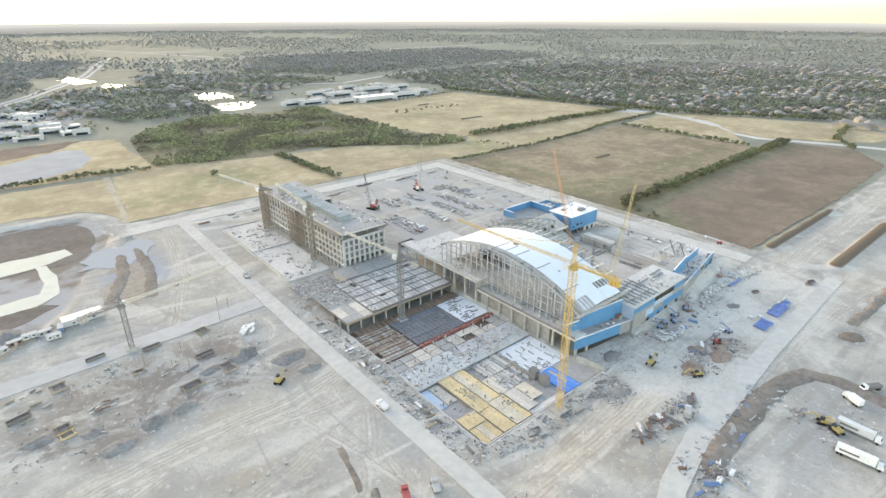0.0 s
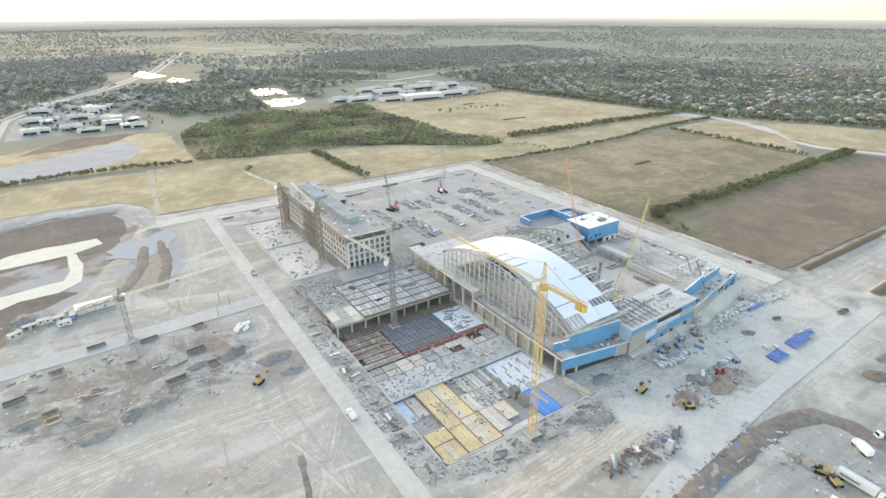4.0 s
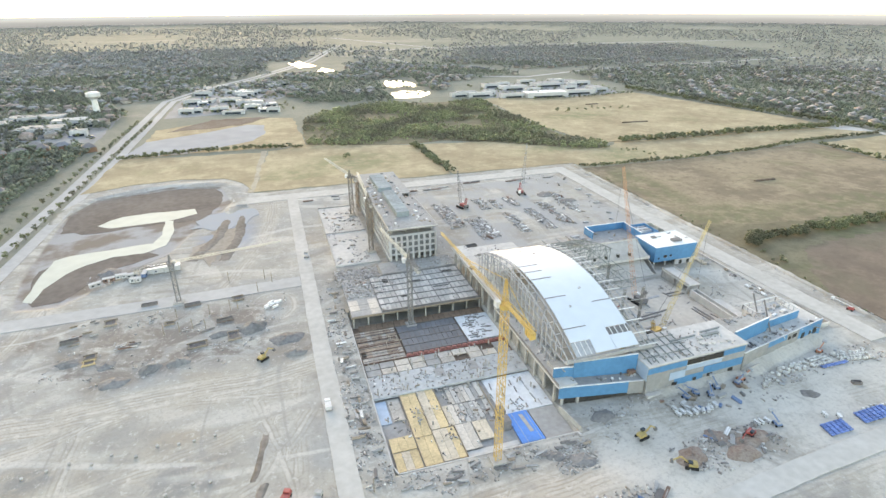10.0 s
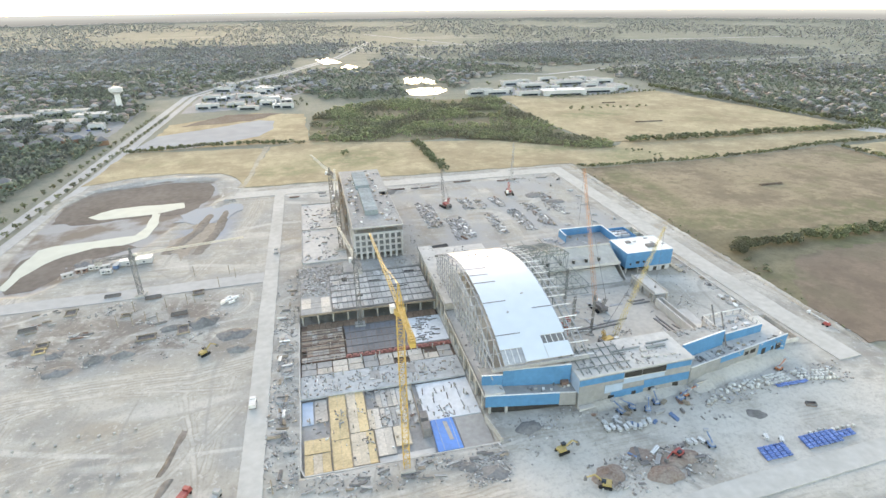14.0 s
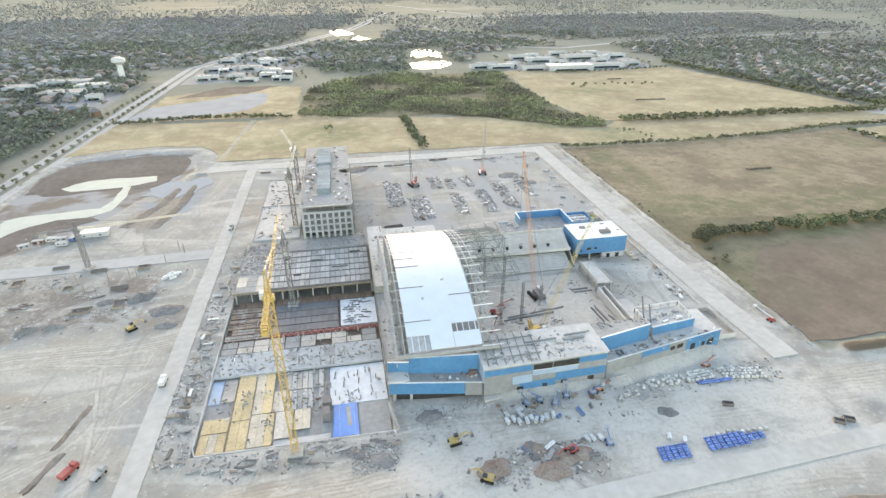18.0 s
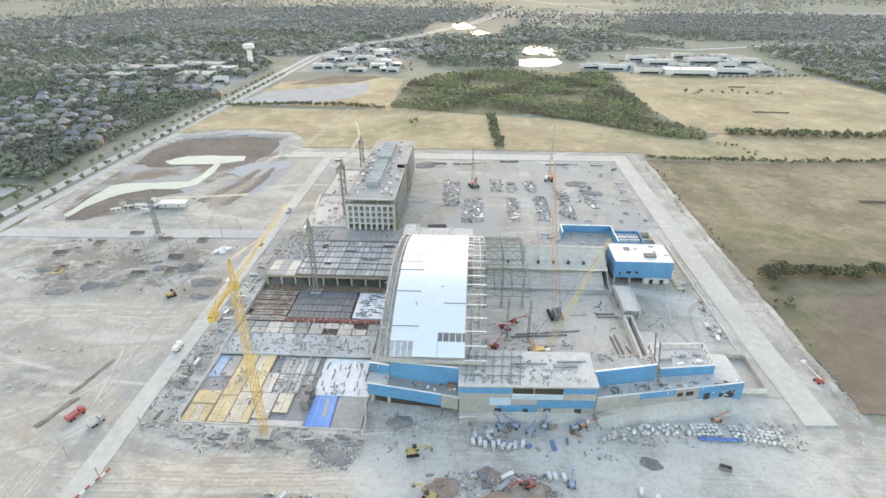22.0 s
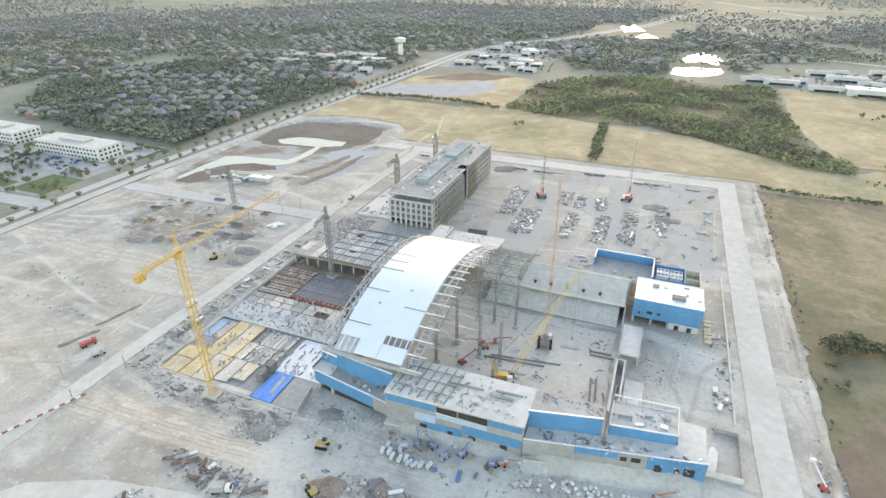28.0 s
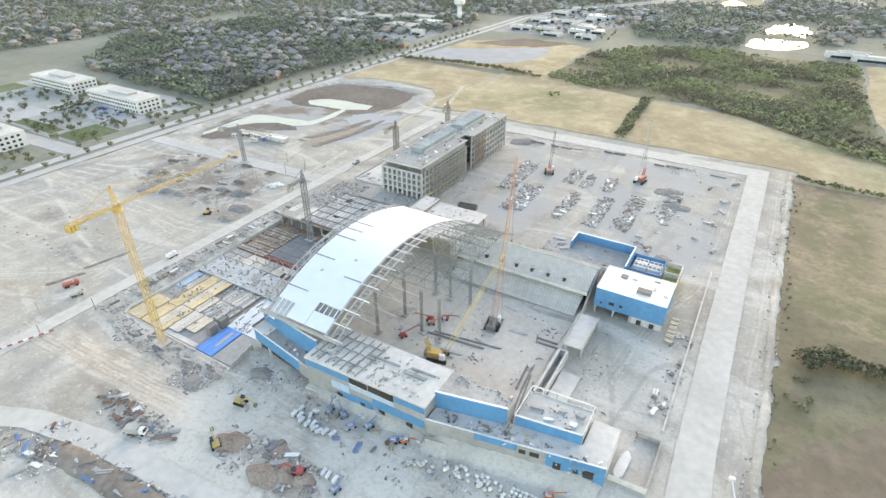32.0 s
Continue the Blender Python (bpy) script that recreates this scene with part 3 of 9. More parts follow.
    pale = laid(ruts(150, (0.45, 1.2, 28), 31, 26, 60, 0.46, 0.58), 0.6, pale, (0.285, 0.258, 0.222))
    pale = laid(ruts(120, (0.5, 1.2, 48), 830, 20, 52, 0.48, 0.60), 0.6, pale, (0.575, 0.545, 0.495))
    pale = laid(ruts(130, (1.2, 0.45, 8), 1630, 22, 56, 0.49, 0.60), 0.5, pale, (0.285, 0.265, 0.237))
    ragged_ = ramp(noise_at(9, 7, 0.7, None, 640), 0.36, 0.58)
    brown_ = calc("MULTIPLY", worn_by("brown"), ramp(noise_at(11, 8, 0.72, None, 610, 0.8), 0.36, 0.56))
    pale = laid(brown_, 0.85, pale, (0.235, 0.20, 0.168))
    gravel_ = calc("MULTIPLY", worn_by("gravel"), ramp(noise_at(10, 8, 0.72, None, 660, 0.8), 0.34, 0.54))
    pale = laid(gravel_, 0.8, pale, (0.235, 0.232, 0.222))
    haul_, away = worn_by("haul"), calc("ADD", worn_by("across"), calc("MULTIPLY", noise_at(16, 3, 0.5, None, 12), 3.2))
    pale = laid(calc("MULTIPLY", haul_, ramp(noise_at(30, 6, 0.6, None, 520, 0.8), 0.30, 0.55)), 0.75, pale, (0.475, 0.435, 0.375))
    pale = laid(calc("MULTIPLY", calc("MULTIPLY", haul_, ramp(calc("SINE", calc("MULTIPLY", away, 3.3)), 0.0, 0.9)), ragged_), 0.6, pale, (0.275, 0.245, 0.208))
    pale = laid(calc("MULTIPLY", calc("MULTIPLY", haul_, ramp(calc("SINE", calc("MULTIPLY", away, 1.3)), 0.2, 0.95)), ramp(noise_at(14, 6, 0.65, None, 1640), 0.42, 0.6)), 0.55, pale, (0.60, 0.565, 0.51))
    worn = ramp(noise_at(60, 4, 0.55, None, 1500), 0.40, 0.56)
    rough_ = ramp(noise_at(48, 4, 0.55, None, 3300), 0.40, 0.56)
    pale = laid(calc("MULTIPLY", trail(105, (0.5, 1.25, 38), 900, 0.022), worn), 0.6, pale, (0.55, 0.525, 0.48))
    pale = laid(calc("MULTIPLY", trail(80, (1.2, 0.55, 12), 1200, 0.016), rough_), 0.55, pale, (0.315, 0.298, 0.27))
    pale = laid(calc("MULTIPLY", trail(66, (0.5, 1.2, -26), 2600, 0.012), worn), 0.55, pale, (0.33, 0.312, 0.285))
    pale = laid(calc("MULTIPLY", trail(90, (0.45, 1.3, 6), 4100, 0.016), rough_), 0.6, pale, (0.57, 0.545, 0.50))
    pale = laid(calc("MULTIPLY", trail(52, (1.2, 0.5, 30), 5200, 0.010), worn), 0.5, pale, (0.30, 0.285, 0.26))
    dirt = calc("MULTIPLY", calc("MULTIPLY", ramp(x, -140, -122), ramp(x, -30, -48)), calc("MULTIPLY", ramp(y, 78, 94), ramp(y, 148, 128)))
    pale = mixed(calc("MULTIPLY", dirt, ramp(noise_at(20, 8, 0.7, None, 260, 0.6), 0.46, 0.56)), pale, (0.235, 0.205, 0.18))
    front = calc("MULTIPLY", calc("MULTIPLY", ramp(x, 52, 76), ramp(x, 215, 190)), calc("MULTIPLY", ramp(y, -46, -32), ramp(y, -2, -12)))
    pale = mixed(calc("MULTIPLY", calc("MULTIPLY", front, ramp(noise_at(18, 8, 0.7, None, 460, 0.6), 0.50, 0.60)), 0.35), pale, (0.31, 0.275, 0.24))
    # pale dust before the hall, mixed lighter to offset the hall's shade
    plaza = calc("MULTIPLY", calc("MULTIPLY", ramp(x, 62, 84), ramp(x, 252, 240)), calc("MULTIPLY", ramp(y, -52, -40), ramp(y, 26, 18)))
    pale = mixed(calc("MULTIPLY", calc("MULTIPLY", plaza, ramp(noise_at(30, 8, 0.66, None, 1900, 0.8), 0.36, 0.56)), 0.8), pale, (0.56, 0.53, 0.48))
    pale = mixed(calc("MULTIPLY", ramp(noise_at(6, 7, 0.72, None, 60), 0.54, 0.68), 0.4), pale, (0.30, 0.285, 0.26))
    pale = mixed(calc("MULTIPLY", ramp(noise_at(1.9, 6, 0.78), 0.47, 0.66), 0.4), pale, (0.25, 0.235, 0.215))
    pale = mixed(calc("MULTIPLY", ramp(noise_at(3.4, 6, 0.78, None, 80), 0.54, 0.66), 0.55), pale, (0.60, 0.575, 0.53))
    yard = calc("MULTIPLY", calc("MULTIPLY", ramp(x, 60, 80), ramp(x, 236, 216)), calc("MULTIPLY", ramp(y, 150, 165), ramp(y, 306, 296)))
    pale = mixed(calc("MULTIPLY", yard, ramp(noise_at(34, 5, 0.6, (1.4, 0.7, 0), 90), 0.4, 0.6)), pale, (0.37, 0.365, 0.355))
    west = calc("MULTIPLY", calc("MULTIPLY", ramp(x, -120, -90), ramp(x, -38, -55)), calc("MULTIPLY", ramp(y, 205, 235), ramp(y, 322, 300)))
    pale = mixed(calc("MULTIPLY", west, ramp(noise_at(40, 4, 0.5, None, 40), 0.42, 0.56)), pale, (0.30, 0.32, 0.35))
    # dark bare earth in the dug basins
    low = ramp(sep.outputs[2], -0.3, -0.9)
    basin = calc("MULTIPLY", low, ramp(x, -40, -60))
    pale = mixed(basin, pale, mixed(ramp(noise_at(36, 7, 0.6, None, 11), 0.40, 0.56), (0.22, 0.185, 0.155), (0.34, 0.335, 0.33)))
    banks = calc("MULTIPLY", ramp(sep.outputs[2], 0.4, 1.2), ramp(x, 262, 270))
    pale = mixed(banks, pale, (0.15, 0.115, 0.085))
    # open country: scrub, dry grass, tree shade
    far = mixed(ramp(noise_at(150, 8, 0.62), 0.42, 0.6), (0.225, 0.225, 0.18), (0.27, 0.265, 0.215))
    far = laid(ramp(noise_at(520, 5, 0.55, (1.4, 0.8, 20), 50), 0.53, 0.60), 0.75, far, (0.275, 0.265, 0.215))
    far = laid(ramp(noise_at(330, 3, 0.5, (0.7, 1.5, -15), 900), 0.60, 0.64), 0.5, far, (0.38, 0.355, 0.30))
    far = laid(ramp(noise_at(18, 6, 0.7), 0.45, 0.7), 0.45, far, (0.16, 0.175, 0.14))
    far = laid(ramp(noise_at(5, 6, 0.75, None, 33), 0.46, 0.66), 0.4, far, (0.15, 0.16, 0.125))
    site = calc("MULTIPLY", calc("MULTIPLY", ramp(x, -190, -187), ramp(x, 263, 260)), ramp(y, 337, 334))
    east = calc("MULTIPLY", calc("MULTIPLY", ramp(x, 258, 262), ramp(x, 640, 600)), ramp(y, 11, 8))
    north = calc("MULTIPLY", calc("MULTIPLY", ramp(x, -190, -187), ramp(x, -44, -48)), ramp(y, 399, 395))
    l.new(mixed(calc("MAXIMUM", calc("MAXIMUM", site, north), east), far, pale), p.inputs["Base Color"])
    b = n.new("ShaderNodeBump")
    b.inputs["Strength"].default_value, b.inputs["Distance"].default_value = 0.7, 0.35
    l.new(noise_at(1.6, 5, 0.7), b.inputs["Height"]), l.new(b.outputs[0], p.inputs["Normal"])
    return m


ground_me.materials.append(ground_material())

# fields, water and roads
area("field", [(-187, 376), (-150, 393), (-110, 398), (-72, 389), (-54, 366), (-47, 345), (-38, 478), (-178, 492)], 0.3, DRY_GRASS, "dry yellow grass field beyond the site", seed=2)
area("field", [(-46, 338), (133, 338), (131, 462), (77, 476), (12, 498), (-30, 482)], 0.3, DRY_GRASS, "dry yellow grass field with green patches", seed=3)
area("field", [(135, 338), (262, 335), (268, 322), (345, 322), (350, 392), (322, 381), (280, 403), (213, 451), (136, 462)], 0.3, DRY_GRASS, "dry tan grass field below the woodland", seed=4)
area("field", [(300, 324), (390, 318), (480, 324), (567, 339), (687, 341), (683, 384), (543, 394), (426, 396), (355, 402)], 0.32, DRY_GRASS, "dry pale grass field between two hedges", seed=5)
area("field", [(260, 127), (568, 142), (568, 330), (480, 318), (390, 312), (260, 316)], 0.3, PASTURE, "large brown and straw-coloured pasture", seed=6)
area("field", [(574, 152), (628, 190), (676, 248), (686, 330), (574, 322)], 0.3, DRY_GRASS, "small dry grass field beside a road", seed=7)
area("field", [(260.5, 15), (420, 13), (585, 20), (640, 60), (625, 122), (420, 118), (300, 112), (280, 94), (270, 70), (260.5, 56)], 0.33, BROWN_FIELD, "bare reddish-brown ploughed field", seed=8, step=6, amount=1.6)
area("field", [(326, 440), (345, 405), (426, 404), (543, 402), (680, 394), (660, 520), (605, 722), (465, 712), (340, 745), (322, 735), (321, 655), (316, 597), (318, 494)], 0.3, DRY_GRASS, "wide straw-coloured pasture with scattered bushes", seed=9)
area("field", [(632, 150), (655, 120), (700, 60), (770, 40), (800, 130), (740, 280), (700, 330), (690, 258), (640, 200)], 0.28, DRY_GRASS, "dry grass plot before the suburb", seed=93)
area("building_pad", [(690, 258), (700, 330), (692, 392), (640, 392), (690, 345), (684, 300), (655, 230), (668, 226)], 0.34, ROAD_PALE, "pale graded pad before the suburb", seed=94, step=9, amount=2)
area("grass_strip", [(260.5, 50), (275, 76), (290, 90), (308, 104), (420, 110), (620, 114), (620, 140), (420, 134), (300, 146), (260.5, 160)], 0.36, GREEN_GRASS, "rough green grass along the hedge", seed=10, step=5, amount=2.6)
area("grass_patch", [(540, 92), (615, 98), (610, 116), (545, 114)], 0.32, LAWN, "fresh green patch at the field's end", seed=13, step=7, amount=4)
area("verge", [(-188, 60), (-186, 338), (-178, 500), (-172, 640), (-180, 640), (-190, 340), (-192, 60)], 0.08, GREEN_GRASS, "grass verge of the boulevard", seed=14)
area("wasteland", [(-166, 500), (12, 500), (9, 672), (-60, 700), (-165, 640)], 0.06, DRY_GRASS, "dry grass round the lagoon", seed=15)
area("spoil_ground", [(-150, 622), (-60, 640), (-20, 690), (-100, 695)], 0.12, SOIL_DARK, "bare brown spoil beside the lagoon", seed=16, step=10, amount=4)
area("lagoon", [(-178, 503), (-116, 500), (-46, 541), (-31, 578), (-31, 632), (-52, 642), (-103, 606), (-166, 572)], 0.14, mat("lagoon_surface", (0.33, 0.34, 0.35), 0.9, scale=30, vary=0.12), "grey settling lagoon with a smooth surface", "water", seed=17, step=10, amount=1)
area("lake", [(186, 800), (200, 788), (232, 792), (256, 824), (262, 850), (258, 872), (236, 868), (214, 874), (190, 858)], 0.2, WATER, "bright still lake among the houses", "water", seed=18, step=12, amount=2)
area("lake", [(204, 912), (222, 926), (236, 936), (256, 908), (266, 960), (258, 1008), (236, 1044), (212, 1012), (203, 960)], 0.2, WATER, "bright still lake with a wooded islet", "water", seed=19, step=12, amount=3)
area("lake", [(100, 1258), (119, 1314), (147, 1248), (110, 1214)], 0.2, WATER, "far small lake among trees", "water", seed=20)
area("lake", [(46, 1460), (68, 1544), (112, 1370), (66, 1338)], 0.2, WATER, "far small lake among trees", "water", seed=21)
area("gravel_patch", [(-90, 264), (-78, 290), (-52, 297), (-42, 280), (-58, 262), (-74, 256)], 0.2, mat("blue_gravel", (0.34, 0.36, 0.385), 0.95, scale=5, tint=(0.36, 0.36, 0.36), bump=0.1), "patch of bluish-grey gravel", seed=63, step=6, amount=4)
area("graded_earth", [(-86, 212), (-68, 262), (-52, 256), (-58, 226), (-72, 192)], 0.2, mat("graded_earth", (0.27, 0.225, 0.18), 0.95, scale=4, tint=(0.36, 0.32, 0.275), bump=0.1), "graded strip of brown earth", seed=64, step=6, amount=4)
SOIL_BASIN = mat("basin_soil", (0.135, 0.115, 0.10), 0.95, scale=6, tint=(0.19, 0.165, 0.148), bump=0.08)
area("basin_floor", [(-178, 286), (-183, 322), (-170, 350), (-143, 366), (-106, 373), (-80, 368), (-70, 346), (-73, 312), (-82, 292), (-96, 283), (-115, 286), (-155, 279)], -1.14, SOIL_BASIN, "dark bare soil floor of the dug basin", seed=61, step=7, amount=2)
area("basin_floor", [(-168, 183), (-172, 210), (-168, 237), (-146, 243), (-115, 234), (-105, 225), (-127, 212), (-140, 190), (-148, 174), (-161, 172)], -1.14, SOIL_BASIN, "dark bare soil floor of the dug basin", seed=62, step=7, amount=2)
area("pond", [(-156, 295), (-150, 304), (-142, 310), (-124, 313), (-106, 312), (-91, 313), (-88, 300), (-106, 291), (-129, 288), (-146, 287)], -1.08, SILTY_WATER, "pale silty pond in dark soil", "water", seed=23, step=5, amount=0.7)
area("pond", [(-110, 291), (-104, 290), (-101, 270), (-102, 250), (-103, 241), (-115, 231), (-133, 231), (-147, 222), (-155, 212), (-162, 194), (-163, 177), (-168, 180), (-169, 206), (-168, 236), (-160, 241), (-146, 243), (-112, 247), (-108, 262)], -1.07, SILTY_WATER, "long pale silty pond with a narrow channel", "water", seed=24, step=6, amount=0.7)

road("road", [(-16, -62), (-16, 120), (-15, 312)], 8.0, 0.30, ROAD_PALE, "pale compacted haul road along the building ground")
road("road", [(-186, 150), (-110, 152), (-20, 156)], 12.0, 0.26, ROAD_GREY, "grey gravel road to the boulevard")
road("road", [(-62, 316), (90, 317), (236, 318)], 15.0, 0.28, ROAD_PALE, "wide pale concrete road at the site's far side")
road("road", [(239, 326), (239, 200), (239.5, 100), (240.5, 40), (242, 8)], 12.5, 0.34, ROAD_PALE, "wide pale concrete road at the site's edge")
road("road", [(252, -37), (140, -43), (62, -50), (34, -56), (12, -66), (0, -82), (-6, -120)], 8.5, 0.30, ROAD_PALE, "pale haul road bending past the works")
road("track", [(-48, 338), (-40, 420), (-34, 486)], 6.0, 0.16, mat("dirt_track", (0.40, 0.35, 0.27), 0.95, scale=5), "dirt track across the dry field")
road("boulevard", [(-208, -400), (-208, 170), (-198, 380), (-189, 700), (-184, 880), (-140, 1000), (-40, 1180), (100, 1500), (260, 2100)], 9.0, 0.24, ROAD_GREY, "pale concrete boulevard carriageway", soft=False)
road("boulevard", [(-193.5, -400), (-193.5, 170), (-184, 380), (-175, 700), (-170, 880), (-126, 994), (-27, 1172), (114, 1492), (275, 2095)], 8.5, 0.24, ROAD_GREY, "pale concrete boulevard carriageway", soft=False)
road("road", [(-205, 100), (-300, 96), (-520, 90)], 14, 0.25, ROAD_GREY, "side street of the office park", soft=False)
road("road", [(690, 256), (632, 200), (624, 160), (655, 90), (680, 20), (690, -200)], 12, 0.25, ROAD_PALE, "pale new road at the fields' far end", soft=False)
for pts, wd in (([(263, 1634), (336, 1507), (370, 1249), (384, 1058), (520, 990), (760, 1080), (1500, 1150)], 11), ([(1500, 1150), (1650, 880), (2200, 720), (2600, 640)], 16), ([(-800, 1500), (-100, 1750), (900, 1900), (2400, 1800)], 18),
                ([(300, 2600), (560, 1900), (700, 1500), (900, 1190)], 14), ([(-1800, 900), (-900, 960), (-200, 910)], 12)):
    road("highway", pts, wd, 0.3, ROAD_GREY, "far pale highway through the suburbs", soft=False)

for x, y, ln, d in ((398, 228.5, 22, 0), (447, 492, 38, -4), (468, 635, 22, 2)):
    strip = single("feed_bunk", Bits().box(-ln / 2, -1.3, -0.2, ln / 2, 1.3, 1.1).box(-ln / 2 + 0.3, -0.9, 1.1, ln / 2 - 0.3, 0.9, 1.5), SOIL_DARK, "long low dark bunk lying in the pasture", "bunk", "bunks in the pasture")
    strip.matrix_basis = pose(x, y, 0, 0, 0, d)

# ---- the arena hall ----
HALL = (140, 62, 0)


def arch_z(y):
    """Height of the curved roof along its span."""
    return 32.1 - 0.0048 * (y - 70) ** 2


def along(a, b, t):
    return tuple(p + (q - p) * t for p, q in zip(a, b))


hall = thing("arena_hall", "half-built arena with curved pale roof, bare steel and blue walls", "arena", HALL)

# membrane in bays between the slots left open
strips = [17.3, 23.2, 27.1, 35.3, 43.9, 52.5, 58.2, 66.7, 75.1, 80.8, 89.5, 100.1, 113.0]
for i, (a, b) in enumerate(zip(strips, strips[1:])):
    spans = [(80.0, 109.2)]
    if i == 1:
        spans = [(80.0, 98.5)]
    if i == 0:
        spans = [(89.0, 98.4), (98.6, 109.2)]
    for s0, s1 in spans:
        part("roof_membrane", curved(s0, s1, a, b, arch_z, 0.35), MEMBRANE, hall, "pale bluish-white roof membrane", True)
part("roof_deck", curved(80.1, 88.9, 17.2, 23.1, lambda y: arch_z(y) - 0.5, 0.2), STEEL, hall, "bare grey steel roof deck", True)
part("roof_deck", curved(98.6, 109.1, 23.3, 27.0, lambda y: arch_z(y) - 0.5, 0.2), STEEL_DARK, hall, "bare dark steel roof deck", True)
for x in (82, 84.5, 87, 100.5, 103, 105.5, 108):
    ya, yb = (17.4, 23.0) if x < 95 else (23.5, 26.9)
    part("deck_rib", curved(x - 0.15, x + 0.15, ya, yb, lambda y: arch_z(y) - 0.2, 0.28), WHITE_PAINT, hall, "", True)
slots = [(29.3, 80, 90.6), (46.8, 80, 90.3), (61.0, 80, 90.3), (68.0, 80, 89.0), (74.7, 80, 90.1), (40.7, 100, 109.1)]
for y, xa, xb in slots:
    part("open_seam", Bits().box(xa, y - 0.35, arch_z(y) - 0.02, xb, y + 0.35, arch_z(y) + 0.06), STEEL_DARK, hall, "dark open seam in the roof", True)
for cx, cy in ((88, 96), (96, 90), (99, 50), (89, 40), (92, 97)):
    part("roof_debris", Bits().turned(cx, cy, arch_z(cy) - 0.1, 1.4, 0.8, 0.4, cx * 13), GREY_PAINT, hall, "", True)

ys_arch = [16.5, 22, 28, 34, 40.5, 46, 52, 58, 64, 70, 76, 82, 88, 94, 100, 106, 112]


def arch_rib(x, y0, y1, w=0.35, drop=0.4):
    b = Bits()
    n = 26
    for k in range(n):
        ya, yb = y0 + (y1 - y0) * k / n, y0 + (y1 - y0) * (k + 1) / n
        b.beam((x, ya, arch_z(ya) - drop), (x, yb, arch_z(yb) - drop), w, 0.5)
    return b


for x, y0, y1 in ((75.6, 16, 116), (78.6, 16, 116), (109.6, 16, 127), (112.2, 16, 127.5), (115.2, 16, 127.5), (117.6, 80, 127.8), (126.6, 82, 129), (136.4, 82, 128.6)):
    part("arch_rib", arch_rib(x, y0, y1), STEEL if x < 116 else STEEL_MID, hall, "", True)
for y in ys_arch:
    z = arch_z(y) - 0.15
    part("purlin", Bits().box(74.2, y - 0.12, z - 0.2, 80.2, y + 0.12, z + 0.08), GREY_PAINT, hall, "", True)
    part("purlin", Bits().box(109.0, y - 0.16, z - 0.22, 117.8, y + 0.16, z + 0.1), WHITE_PAINT, hall, "", True)
for y in np.arange(19, 118, 2.0):
    z = arch_z(y) - 0.3
    part("rung", Bits().box(112.2, y - 0.12, z - 0.2, 115.2, y + 0.12, z + 0.1), GREY_PAINT, hall, "", True)
single("hall_floor", Bits().prism(ragged([(82, 30), (182, 30), (182, 94), (116, 96), (82, 112)], 6, 1.0, 5), -0.3, 0.12),
       mat("hall_earth", (0.54, 0.505, 0.45), 0.95, scale=4, tint=(0.43, 0.40, 0.36), bump=0.05), "bare sandy earth floor inside the hall", "floor", kind="structure")
for y in list(range(82, 104, 6)) + list(range(104, 129, 3)):
    z = arch_z(y) - 0.5
    x1 = 137.4
    part("roof_beam", Bits().box(109.4, y - 0.15, z - 0.3, x1, y + 0.15, z), STEEL_MID, hall, "", True)

# open side frame towards the plaza: posts and rails, following the arch
base_z = lambda y: 8.0 if y < 80 else 12.0
for i, y in enumerate(np.arange(26.4, 117, 4.2)):
    part("side_post", Bits().box(75.3, y - 0.22, base_z(y), 75.8, y + 0.22, arch_z(y) - 0.5), STEEL, hall, "", True)
    if i % 2 == 0:
        part("inner_post", Bits().box(78.3, y - 0.2, 0, 78.8, y + 0.2, arch_z(y) - 0.5), STEEL, hall, "", True)
for z in (12, 16, 20, 24, 28, 30):
    t = math.sqrt((32.1 - z - 0.8) / 0.0048)
    ya, yb = max(17.5, 70 - t), min(116.5, 70 + t)
    part("side_rail", Bits().box(75.2, ya, z - 0.15, 75.7, yb, z + 0.15), STEEL, hall, "", True)
for y in np.arange(26, 112, 12.6):
    part("side_brace", Bits().beam((75.5, y, 13), (75.5, y + 8.4, min(arch_z(y + 8.4), arch_z(y)) - 2), 0.25), STEEL, hall, "", True)
# added screen, coloured as the dim inside seen through the open frame
part("side_screen", Bits().box(79.6, 20, 0, 79.9, 117, 9.5), mat("dim_inside_tone", (0.26, 0.26, 0.26), 0.8, scale=3), hall, "added grey screen toned as the dim inside of the hall", True)
part("end_beam", Bits().box(75, 16.2, 16.4, 116, 17.2, 17.8), GREY_PAINT, hall, "", True)
part("far_beam", Bits().box(74, 113.2, 21.8, 110, 113.8, 22.9), STEEL_DARK, hall, "", True)

# deep roof trusses left unfinished across the hall
def low_z(y):
    return 21.6 - 0.00012 * (y - 96) ** 2


for x in (117.6, 126.6, 136.4):
    truss = part("roof_truss", Bits().beam((x, 82, low_z(82)), (x, 122, low_z(122)), 0.35), STEEL_MID, hall, "grey steel roof truss", True)
    for k in range(9):
        y0, y1 = 82 + k * 4.4, 86.4 + k * 4.4
        if arch_z(y0) - 0.6 > low_z(y0):
            part("strut", Bits().beam((x, y0, low_z(y0)), (x, y0, arch_z(y0) - 0.6), 0.24), STEEL_MID, truss, "", True)
        if k % 2 == 0:
            part("diagonal", Bits().beam((x, y0, low_z(y0)), (x, y1, arch_z(y1) - 0.6), 0.22), STEEL_MID, truss, "", True)
        else:
            part("diagonal", Bits().beam((x, y0, arch_z(y0) - 0.6), (x, y1, low_z(y1)), 0.22), STEEL_MID, truss, "", True)
